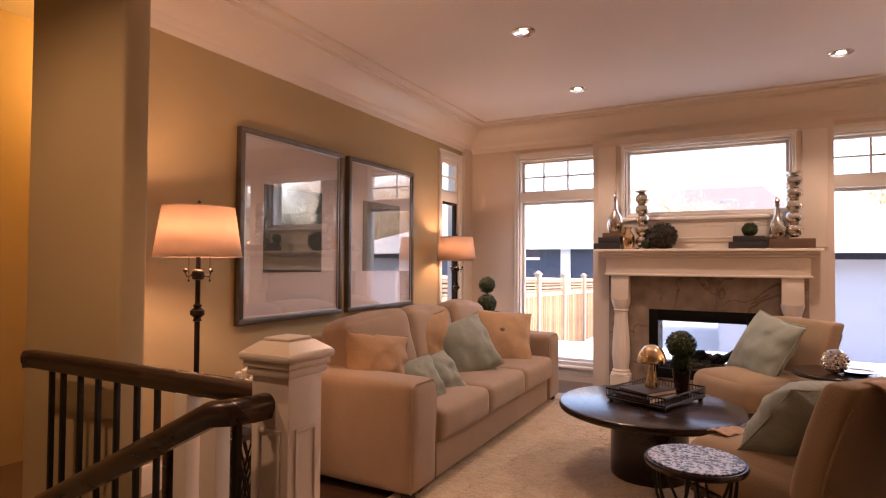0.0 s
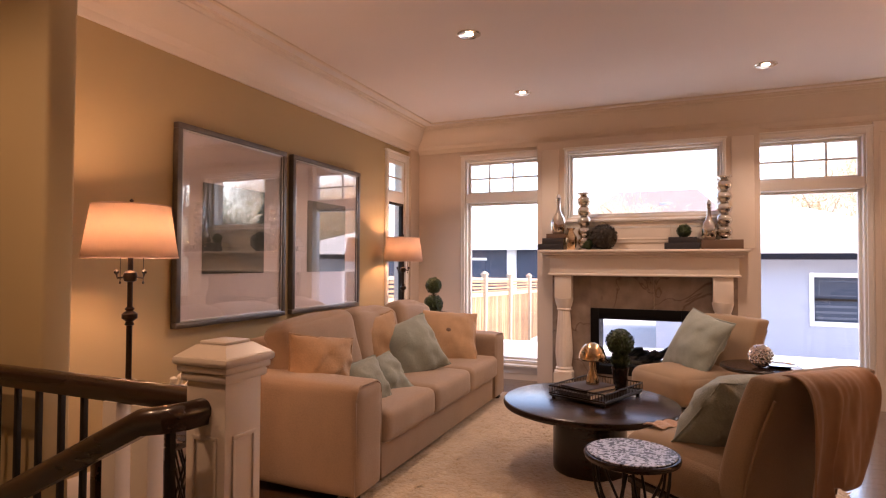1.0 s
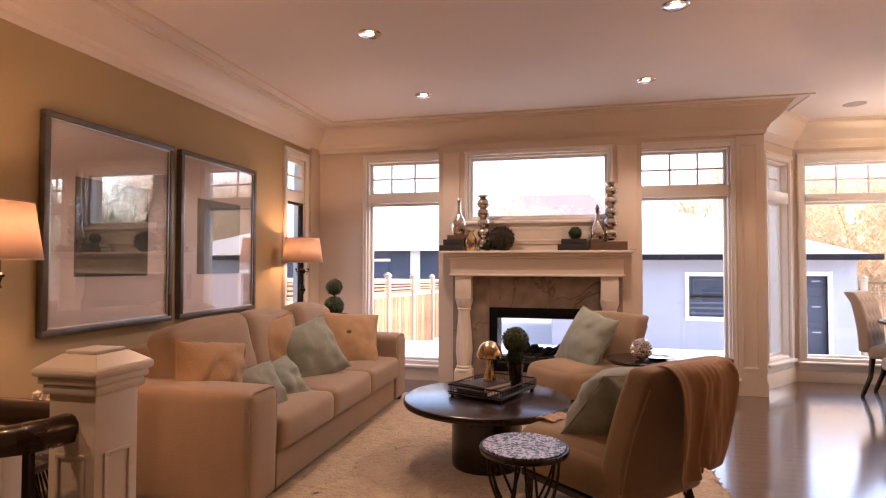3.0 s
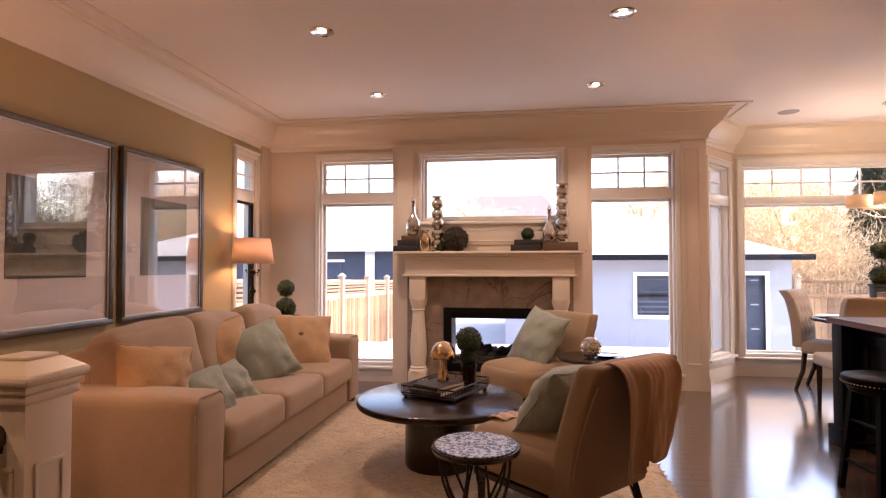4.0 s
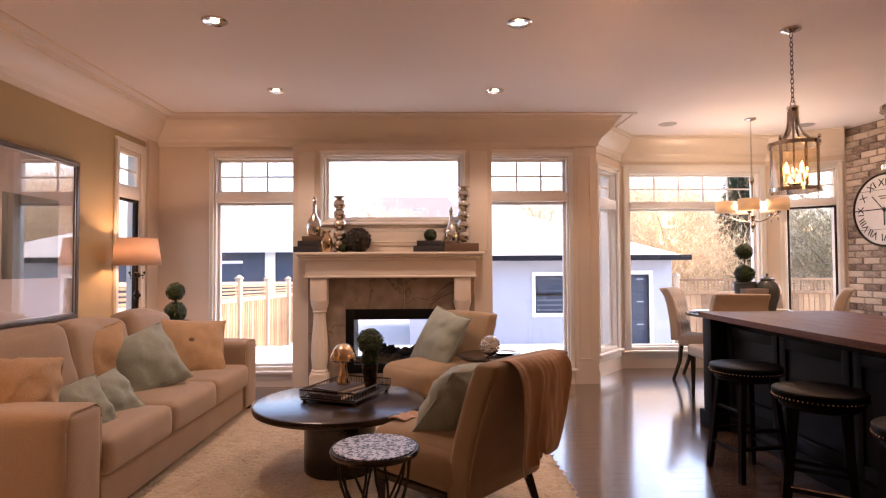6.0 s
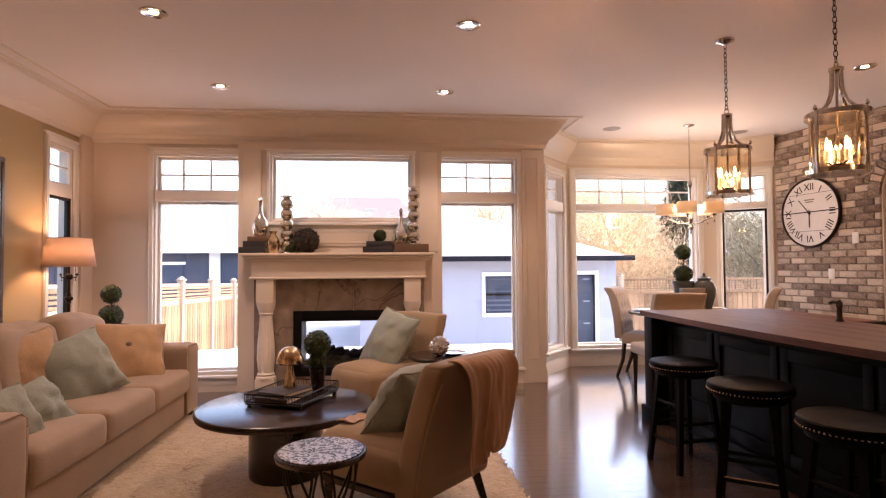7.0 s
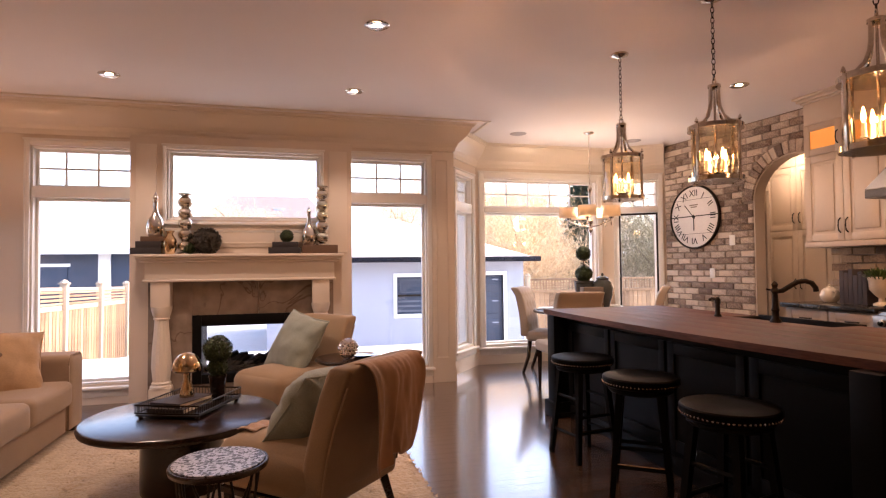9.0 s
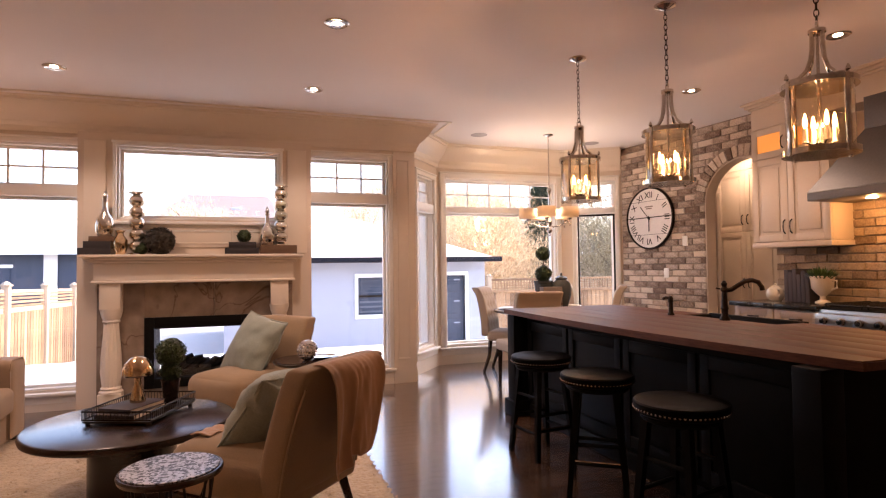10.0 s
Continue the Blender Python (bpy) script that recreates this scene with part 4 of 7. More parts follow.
topiary(pose(-2.465, 5.62, 0), "two-ball boxwood topiary in a tall dark planter beside the sofa", 0.098, 0.083, 0.305, (0.14, 0.765), seed=8, mat_pot=M_DARK)


# stair rail, newel and steps
def newel():
    n = thing("newel_post", pose(-1.29, 1.43, 0) @ Matrix.Diagonal((1, 1, 0.978, 1)), "cream painted square newel post with a stepped cap", "newel post")
    s = 0.072
    part("shaft", box(B(), -s, s, -s, s, 0, 0.985, 0.004), M_TRIM, n)
    for a in range(4):
        bm = B()
        for x0, x1, z0, z1 in ((-0.045, -0.035, 0.42, 0.80), (0.035, 0.045, 0.42, 0.80), (-0.045, 0.045, 0.80, 0.812), (-0.045, 0.045, 0.408, 0.42)):
            box(bm, x0, x1, -s - 0.006, -s, z0, z1, 0.002)
        bmesh.ops.transform(bm, matrix=pose(0, 0, 0, 0, 0, 90 * a), verts=bm.verts[:])
        part("panel_moulding", bm, M_TRIM, n)
    bm = box(B(), -0.085, 0.085, -0.085, 0.085, 0.965, 0.992, 0.008)
    box(bm, -0.092, 0.092, -0.092, 0.092, 0.992, 1.012, 0.006)
    box(bm, -0.102, 0.102, -0.102, 0.102, 1.012, 1.038, 0.010)
    for z, r0, r1, h in ((1.038, 0.094, 0.055, 0.030),):
        q = [(-r0, -r0, z), (r0, -r0, z), (r0, r0, z), (-r0, r0, z)]
        t = [(-r1, -r1, z + h), (r1, -r1, z + h), (r1, r1, z + h), (-r1, r1, z + h)]
        a, b = [bm.verts.new(v) for v in q], [bm.verts.new(v) for v in t]
        bm.faces.new(b)
        bm.faces.new(a[::-1])
        for i in range(4):
            bm.faces.new((a[i], a[(i + 1) % 4], b[(i + 1) % 4], b[i]))
    box(bm, -0.05, 0.05, -0.05, 0.05, 1.068, 1.078, 0.004)
    part("cap", bm, M_TRIM, n, "stepped cream cap")


newel()


def rail_bar(bm, pts, w=0.032, h=0.035):
    pts = [Vector(p) for p in pts]
    rings = []
    for i, p in enumerate(pts):
        d = (pts[min(i + 1, len(pts) - 1)] - pts[max(i - 1, 0)]).normalized()
        s = d.cross(Vector((0, 0, 1))).normalized()
        u = s.cross(d)
        prof = [(-0.7, -1), (0.7, -1), (0.8, -0.5), (1, -0.2), (1, 0.4), (0.7, 0.8), (0.3, 1), (-0.3, 1), (-0.7, 0.8), (-1, 0.4), (-1, -0.2), (-0.8, -0.5)]
        rings.append([bm.verts.new(p + s * a * w + u * b * h) for a, b in prof])
    n = 12
    for a, b in zip(rings, rings[1:]):
        for k in range(n):
            bm.faces.new((a[k], a[(k + 1) % n], b[(k + 1) % n], b[k]))
    bm.faces.new(rings[0][::-1])
    bm.faces.new(rings[-1])
    return bm


def railing():
    g = thing("stair_guard", pose(-1.36, 1.43, 0), "walnut guard rail with black iron balusters and slim white posts", "railing")
    part("handrail", rail_bar(B(), [(0, 0, 0.868), (-1.335, 0, 0.868), (-1.365, -0.02, 0.866)]), M_RAIL, g)
    part("shoe_rail", box(B(), -1.37, 0, -0.03, 0.03, 0.0, 0.03, 0.004), M_RAIL, g)
    for x, w in ((-0.24, 0.038), (-0.375, 0.032)):
        part("white_post", box(B(), x - w, x + w, -0.03, 0.03, 0.03, 0.835, 0.004), M_TRIM, g, "slim white square post")
    for x in (-0.534, -0.648, -0.767, -0.884, -1.0, -1.118, -1.20):
        part("baluster", box(B(), x - 0.009, x + 0.009, -0.009, 0.009, 0.03, 0.84, 0.002), M_IRON, g)
    # the stairs go down along the guard; their rail leaves the newel and follows them
    h = thing("stair_handrail", pose(-1.30, 1.244, 0), "walnut handrail that slopes down with the stairs", "railing")
    pts = [(0.0, 0.12, 0.862), (-0.005, 0.06, 0.862), (-0.03, 0.012, 0.862), (-0.09, 0.0, 0.852)] + [(-0.09 - 0.30 * k, 0, 0.852 - 0.15 * k) for k in range(1, 6)]
    part("handrail", rail_bar(B(), pts), M_RAIL, h)
    part("upper_baluster", box(B(), -0.048, -0.028, 0.03, 0.05, 0.0, 0.83, 0.002), M_IRON, h)
    part("lower_post", box(B(), -1.66, -1.58, -0.04, 0.04, -0.9, 0.13, 0.004), M_TRIM, h, "white square post at the foot of the rail")
    st = thing("staircase", pose(-1.36, 1.36, 0), "dark wood stairs going down", "stairs", kind="structure")
    for k in range(1, 9):
        part("tread", box(B(), -0.30 * k - 0.02, -0.30 * (k - 1), -1.15, 0, -0.165 * k - 0.03, -0.165 * k, 0.006), M_RAIL, st)
        part("riser", box(B(), -0.30 * (k - 1) - 0.002, -0.30 * (k - 1) + 0.012, -1.15, 0, -0.165 * k, -0.165 * (k - 1) - 0.03), M_TRIM, st)
    part("stringer", box(B(), -2.4, 0.0, -1.17, -1.15, -2.2, -0.02), M_TRIM, st)


railing()


# ---- fireplace ----
def mantel():
    f = thing("fireplace_mantel", pose(-0.43, 6.15, 0), "cream painted fireplace mantel with turned columns", "mantel")
    # shelf stack
    for x, y, z0, z1, r in ((0.968, 0.25, 1.397, 1.425, 0.006), (0.945, 0.225, 1.372, 1.397, 0.008), (0.915, 0.195, 1.345, 1.372, 0.010)):
        part("shelf", box(B(), -x, x, -y, 0, z0, z1, r, 3), M_TRIM, f)
    part("header", box(B(), -0.875, 0.875, -0.165, 0, 1.185, 1.345, 0.004), M_TRIM, f)
    part("header_moulding", box(B(), -0.892, 0.892, -0.18, 0, 1.160, 1.185, 0.008, 3), M_TRIM, f)
    for s in (-1, 1):
        x = s * 0.743
        part("plinth_block", box(B(), x - 0.095, x + 0.095, -0.17, 0, 0.0, 0.16, 0.004), M_TRIM, f)
        part("capital_block", box(B(), x - 0.085, x + 0.085, -0.16, 0, 0.924, 1.160, 0.004), M_TRIM, f)
        prof = [(0.001, 0.16), (0.088, 0.16), (0.088, 0.175), (0.072, 0.19), (0.078, 0.205), (0.066, 0.22), (0.080, 0.36), (0.075, 0.50), (0.060, 0.70), (0.055, 0.80), (0.066, 0.81), (0.060, 0.825), (0.070, 0.85), (0.080, 0.895), (0.083, 0.924), (0.001, 0.924)]
        prof = [(r * 1.14, z) for r, z in prof]
        bm = B()
        n = 32
        rings = [[bm.verts.new((x + r * (1 - (0.06 if (i % 2 and 0.22 < z < 0.81) else 0)) * math.cos(2 * math.pi * i / n), -0.085 + r * (1 - (0.06 if (i % 2 and 0.22 < z < 0.81) else 0)) * math.sin(2 * math.pi * i / n), z)) for i in range(n)] for r, z in prof]
        for a, b in zip(rings, rings[1:]):
            for i in range(n):
                bm.faces.new((a[i], a[(i + 1) % n], b[(i + 1) % n], b[i]))
        part("column", bm, M_TRIM, f, "fluted turned column", sharp=20)
    m = M_MARBLE
    u0, u1, z0, z1 = FIRE[0] + 0.43, FIRE[1] + 0.43, FIRE[2], FIRE[3]
    for a, b, c, d in ((-0.875, u0 - 0.03, 0.0, 1.160), (u1 + 0.03, 0.875, 0.0, 1.160), (u0 - 0.03, 0.132, z1 + 0.1, 1.160), (0.136, u1 + 0.03, z1 + 0.1, 1.160), (u0 - 0.03, u1 + 0.03, 0.0, z0 - 0.06)):
        part("marble_slab", box(B(), a, b, -0.03, 0.0, c, d, 0.002), m, f, "veined brown marble slab")
    fb = thing("firebox", pose(0, 6.15, 0), "black see-through gas fireplace with logs", "fireplace")
    bm = B()
    fw = 0.055
    x0, x1 = FIRE[0], FIRE[1]
    for a, b, c, d in ((x0 - 0.03, x0 + fw, z0 - 0.06, z1 + 0.1), (x1 - fw, x1 + 0.03, z0 - 0.06, z1 + 0.1), (x0 + fw, x1 - fw, z1 - 0.01, z1 + 0.1), (x0 + fw, x1 - fw, z0 - 0.06, z0 + 0.03)):
        box(bm, a, b, -0.045, -0.0305, c, d, 0.003)
        box(bm, a if a > x0 - 0.02 else x0 + 0.002, b if b < x1 else x1 - 0.002, -0.0305, 0.32, max(c, z0 + 0.002), min(d, z1 - 0.002))
    part("surround", bm, M_BLACK, fb, "black metal surround")
    rnd = random.Random(2)
    for k in range(8):
        x = x0 + 0.28 + 0.075 * k * 0.8 + rnd.uniform(-0.03, 0.03)
        part("log", tube(B(), [(x - 0.12, 0.08 + rnd.uniform(0, 0.1), z0 + 0.06 + rnd.uniform(0, 0.03)), (x + rnd.uniform(-0.02, 0.02), 0.14, z0 + 0.13 + rnd.uniform(0, 0.05)), (x + 0.07, 0.16, z0 + 0.15 + rnd.uniform(-0.03, 0.09))], 0.042, 8, taper=0.026), M_BLACK, fb, "charred ceramic log")
    part("ember_bed", box(B(), x0 + 0.06, x1 - 0.06, 0.06, 0.22, z0 + 0.031, z0 + 0.085, 0.012), M_BLACK, fb)
    pn = part("pane", box(B(), x0 + 0.03, x1 - 0.03, 0.005, 0.009, z0 + 0.01, z1 - 0.01), M_GLASS, fb, "clear fire glass")
    pn.visible_shadow = False


mantel()

# things on the mantel shelf
MZ, MY = 1.426, 6.02
for x, w, d, h, z, c, lab in ((-1.285, 0.265, 0.17, 0.060, 0, M_BOOK, "dark cloth book lying on the mantel"), (-1.265, 0.22, 0.16, 0.06, 0.060, M_BOOK, "dark cloth book stacked on the mantel"), (-1.235, 0.20, 0.15, 0.045, 0.120, M_BOOKB, "brown cloth book stacked on the mantel"),
                              (-0.035, 0.31, 0.18, 0.06, 0, M_BOOK, "dark cloth book lying on the mantel"), (-0.03, 0.25, 0.16, 0.055, 0.06, M_BOOK, "dark cloth book stacked on the mantel"), (0.305, 0.35, 0.18, 0.085, 0, M_BOOKB, "thick brown book lying on the mantel")):
    book(pose(x, MY, MZ + z, 0, 0, 90 + 2 * math.sin(x * 40)), d, w, h, c, lab, "mantel books")


def bottle(x, z, s, label):
    b = thing("glass_bottle", pose(x, MY, z), label, "bottle", "mercury glass")
    part("body", lathe(B(), [(r * s, q * s) for r, q in ((0.001, 0), (0.05, 0), (0.072, 0.03), (0.075, 0.09), (0.062, 0.15), (0.03, 0.20), (0.020, 0.24), (0.018, 0.30), (0.026, 0.305), (0.026, 0.315), (0.001, 0.315))], 32), M_STONEW, b)
    part("stopper", lathe(B(), [(r * s, q * s) for r, q in ((0.001, 0.315), (0.014, 0.318), (0.024, 0.345), (0.016, 0.37), (0.004, 0.39), (0.001, 0.40))], 20), M_STONEW, b)


bottle(-1.222, MZ + 0.166, 1.07, "silvered mercury glass bottle with a stopper on books")
bottle(0.198, MZ + 0.086, 0.98, "silvered mercury glass bottle with a stopper on a book")


def bubble_stick(x, z, n, r, label):
    b = thing("candlestick", pose(x, MY + 0.02, z), label, "candlestick", "mercury glass")
    part("base", lathe(B(), [(0.001, 0), (r * 1.0, 0), (r * 0.95, 0.012), (r * 0.5, 0.02), (0.001, 0.02)], 28), M_STONEW, b)
    for k in range(n):
        c = 0.02 + r * 0.86 + k * r * 1.55
        part("bubble", lathe(B(), [(max(0.001, r * math.sin(math.pi * i / 12)), c - r * 0.92 * math.cos(math.pi * i / 12)) for i in range(13)], 28), M_STONEW, b)
    top = 0.02 + r * 0.86 + (n - 1) * r * 1.55 + r * 0.8
    part("cup", lathe(B(), [(0.001, top - 0.01), (r * 0.4, top), (r * 1.0, top + 0.02), (r * 1.0, top + 0.03), (0.001, top + 0.03)], 28), M_STONEW, b)


bubble_stick(-0.963, MZ, 5, 0.068, "tall mercury glass bubble candlestick on the mantel")
bubble_stick(0.33, MZ + 0.086, 5, 0.070, "tall mercury glass bubble candlestick on a book")
b = thing("votive_vase", pose(-1.085, MY - 0.05, MZ), "small gold mercury glass vase on the mantel", "vase")
part("body", lathe(B(), [(0.001, 0), (0.038, 0), (0.052, 0.03), (0.066, 0.085), (0.060, 0.13), (0.034, 0.17), (0.026, 0.195), (0.044, 0.22), (0.038, 0.22), (0.001, 0.19)], 28), M_GOLDM, b)


def moss_ball(x, z, r, label, seed, brown=False):
    o = thing("moss_ball", pose(x, MY, z), label, "ornament", "moss balls")
    q = boxwood(o, "foliage", 0, 0, r * 0.97, r, 900, seed)
    if brown:
        q.data.materials[0] = M_TWIGB


moss_ball(-0.765, MZ, 0.128, "large round dark twig ball on the mantel", 21, True)
moss_ball(-0.93, MZ - 0.002, 0.055, "small green moss ball on the mantel", 22)
moss_ball(-0.02, MZ + 0.115, 0.062, "green moss ball on stacked books", 23)

# ---- downlights and ceiling speakers ----
# The last two are unseen, added to brighten the newel and wall end.
for x, y in ((-1.39, 3.76), (-1.39, 5.19), (0.575, 5.19), (0.575, 3.77), (3.87, 4.26), (3.93, 2.94), (-1.39, 0.90), (-2.45, 0.35)):
    d = thing("downlight", pose(x, y, CEIL), "recessed ceiling downlight, lit, seen or added", "ceiling light", "downlights")
    part("trim_ring", lathe(B(), [(0.030, 0.0), (0.030, -0.002), (0.055, -0.004), (0.072, -0.009), (0.082, -0.004), (0.082, 0.0)], 36), M_CHROME, d)
    part("lens", lathe(B(), [(0.001, -0.004), (0.018, -0.0035), (0.029, -0.002), (0.029, -0.0005), (0.001, -0.0005)], 28), M_CAN, d, "glowing warm lens")
    o = lamp("downlight_or_fill_lamp", (x, y, CEIL - 0.03), CAN_W * (0.35 if x > 3.9 else 1.1 if y < 0.5 else 0.6 if y < 1 else 1.0), (1.0, 0.60, 0.33) if y < 1 else (1.0, 0.74, 0.54), 0.04, "SPOT", 100 if y == 0.90 else 145 if y < 0.5 else 125)
# Unseen globe and lamp, added to give the hall wall its orange glow.
hl = thing("pendant_globe", pose(-3.70, 2.55, CEIL), "unseen warm globe light added on the hall ceiling, lit", "ceiling light")
part("canopy", lathe(B(), [(0.001, 0.0), (0.07, 0.0), (0.066, -0.012), (0.03, -0.025), (0.001, -0.025)], 24), M_CHROME, hl)
part("globe", lathe(B(), [(0.001, -0.18), (0.05, -0.17), (0.08, -0.13), (0.085, -0.10), (0.07, -0.06), (0.03, -0.026), (0.001, -0.0255)], 28), M_BULB, hl, "glowing amber glass globe")
lamp("added_hall_light", (-3.70, 2.55, CEIL - 0.30), 5, (1.0, 0.48, 0.08), 0.08)
for x, y in ((2.65, 6.40), (4.24, 6.44)):
    d = thing("ceiling_speaker", pose(x, y, CEIL), "round flush ceiling speaker", "speaker", "ceiling speakers")
    part("grille", lathe(B(), [(0.001, -0.004), (0.09, -0.005), (0.10, -0.002), (0.10, 0.0), (0.001, 0.0)], 32), M_GRILLE, d)
# ---- kitchen and dining ----
ITOP = 0.895


def island_front(y):
    return 2.14 + (0.04 if y > 3.3 else 0.11) * ((y - 3.3) / 1.5) ** 2


def island():
    isl = thing("kitchen_island", pose(0, 0, 0), "black painted kitchen island cabinet with a skirting plinth", "island")
    part("body", box(B(), 2.30, 3.28, 1.79, 4.65, 0.0, ITOP - 0.042, 0.004), M_BLACK, isl)
    for y in (1.79, 4.53):
        part("corner_post", box(B(), 2.165, 2.295, y - 0.005, y + 0.125, 0.0, ITOP - 0.042, 0.006), M_BLACK, isl)
        part("plinth", box(B(), 2.14, 2.32, y - 0.03, y + 0.15, 0.0, 0.13, 0.006), M_BLACK, isl)
    part("skirting", box(B(), 2.28, 3.30, 1.95, 4.48, 0.0, 0.11, 0.005), M_BLACK, isl)
    for k in range(4):
        y = 1.93 + 0.65 * k
        bm = B()
        for a, b, c, d in ((y, y + 0.06, 0.14, 0.80), (y + 0.56, y + 0.62, 0.14, 0.80), (y + 0.06, y + 0.56, 0.14, 0.21), (y + 0.06, y + 0.56, 0.73, 0.80)):
            box(bm, 2.286, 2.30, a, b, c, d, 0.003)
        part("panel_frame", bm, M_BLACK, isl)
    bm = B()
    for a, b, c, d in ((2.33, 2.43, 0.14, 0.80), (3.15, 3.25, 0.14, 0.80), (2.43, 3.15, 0.14, 0.22), (2.43, 3.15, 0.72, 0.80)):
        box(bm, a, b, 4.65, 4.665, c, d, 0.003)
    part("end_panel", bm, M_BLACK, isl)
    top = thing("island_top", pose(0, 0, ITOP), "bowed reddish-brown wood island worktop", "worktop")
    # glued boards: the bowed front one, then straight ones up to the sink cut-out
    out = [(island_front(1.69 + 3.06 * i / 40), 1.69 + 3.06 * i / 40) for i in range(41)]
    out += [(2.399, 4.75), (2.399, 1.69)]
    bm = prism(B(), out, -0.040, 0.0)
    es = [e for e in bm.edges if abs(e.verts[0].co.z - e.verts[1].co.z) < 1e-5 and min(e.verts[0].co.x, e.verts[1].co.x) < 2.39]
    bmesh.ops.bevel(bm, geom=es, offset=0.006, segments=2, affect="EDGES")
    part("board", bm, M_ISLE, top)
    for a, b, lo, hi in ((2.40, 2.58, 1.69, 4.75), (2.58, 2.76, 1.69, 4.75), (2.76, 2.94, 1.69, 4.75), (2.94, 3.12, 1.69, 4.75), (3.12, 3.34, 3.60, 4.75), (3.12, 3.34, 1.69, 2.80)):
        part("board", box(B(), a, b - 0.0003, lo, hi, -0.040, 0.0, 0.0006), M_ISLE, top)
    s = thing("apron_sink", pose(0, 0, ITOP), "dark apron-front sink set in the island", "sink")
    bm = B()
    for a, b, c, d, e, f in ((3.125, 3.145, 2.805, 3.595, -0.24, -0.004), (3.36, 3.40, 2.805, 3.595, -0.24, 0.004), (3.145, 3.36, 2.805, 2.825, -0.24, -0.004), (3.145, 3.36, 3.575, 3.595, -0.24, -0.004), (3.145, 3.36, 3.19, 3.21, -0.24, -0.03), (3.145, 3.36, 2.825, 3.575, -0.24, -0.22)):
        box(bm, a, b, c, d, e, f, 0.003)
    part("basin", bm, M_BLACK, s)
    t = thing("kitchen_tap", pose(3.06, 3.14, ITOP), "oil-rubbed bronze bridge tap with a curved spout", "tap")
    part("body", lathe(B(), [(0.001, 0), (0.034, 0), (0.034, 0.01), (0.022, 0.03), (0.020, 0.07), (0.026, 0.08), (0.020, 0.095), (0.016, 0.19), (0.024, 0.20), (0.022, 0.215), (0.014, 0.225), (0.020, 0.245), (0.010, 0.262), (0.001, 0.268)], 20), M_BRONZE, t)
    part("spout", tube(B(), [(0, 0, 0.20), (0.035, -0.024, 0.205), (0.07, -0.05, 0.235), (0.105, -0.074, 0.262), (0.14, -0.098, 0.268), (0.17, -0.118, 0.255), (0.186, -0.13, 0.225), (0.188, -0.132, 0.20)], 0.016, 10), M_BRONZE, t)
    part("lever", tube(B(), [(-0.0, 0.0, 0.205), (-0.03, 0.04, 0.215)], 0.006, 8), M_BRONZE, t)
    t = thing("soap_dispenser", pose(3.03, 3.62, ITOP), "dark bronze soap dispenser on the island", "dispenser")
    part("body", lathe(B(), [(0.001, 0), (0.026, 0), (0.026, 0.008), (0.018, 0.02), (0.016, 0.09), (0.020, 0.095), (0.020, 0.125), (0.010, 0.14), (0.001, 0.142)], 18), M_BRONZE, t)
    part("nozzle", tube(B(), [(0, 0, 0.125), (-0.03, 0.02, 0.13), (-0.05, 0.03, 0.118)], 0.010, 8), M_BRONZE, t)


island()


def stool():
    s = thing("bar_stool", pose(1.93, 3.62, 0, 0, 0, 8), "black leather bar stool with nailhead trim at the island", "stool", "bar stools")
    part("seat", lathe(B(), [(0.001, 0.605), (0.185, 0.605), (0.200, 0.615), (0.205, 0.635), (0.205, 0.655), (0.199, 0.662), (0.178, 0.667), (0.10, 0.670), (0.001, 0.671)], 48), M_LEATHER, s, "domed black leather seat")
    bm = B()
    for k in range(64):
        a = 2 * math.pi * k / 64
        bmesh.ops.create_icosphere(bm, subdivisions=1, radius=0.0062, matrix=pose(0.2035 * math.cos(a), 0.2035 * math.sin(a), 0.628))
    tagged(part("nailhead", bm, M_CHROME, s, "row of nickel nailheads"), kind="stuff")
    part("ring", lathe(B(), [(0.001, 0.575), (0.165, 0.575), (0.175, 0.585), (0.175, 0.604), (0.001, 0.604)], 40), M_BLACK, s)
    c = [(math.cos(a), math.sin(a)) for a in (0.785, 2.356, 3.927, 5.498)]
    for x, y in c:
        part("leg", tube(B(), [(0.145 * x, 0.145 * y, 0.59), (0.215 * x, 0.215 * y, 0.0)], 0.026, 4, taper=0.020), M_BLACK, s)
    for k in range(4):
        (x0, y0), (x1, y1) = c[k], c[(k + 1) % 4]
        for z in ((0.17, 0.40) if k % 2 else (0.19, 0.29) if k == 2 else (0.25,)):
            r = 0.215 - 0.07 * z / 0.59
            part("rung", tube(B(), [(x0 * r, y0 * r, z), (x1 * r, y1 * r, z)], 0.011, 8), M_BLACK, s)
            if k == 2 and z == 0.19:
                part("foot_plate", tube(B(), [(x0 * r * 0.93, y0 * r * 1.02, z + 0.012), (x1 * r * 0.93, y1 * r * 1.02, z + 0.012)], 0.006, 6), M_GOLDM, s, "brass foot plate")
    return s


st = stool()
for x, y, a in ((1.91, 2.93, -36), (1.885, 2.24, 14)):
    copy_thing(st, pose(x, y, 0, 0, 0, a))


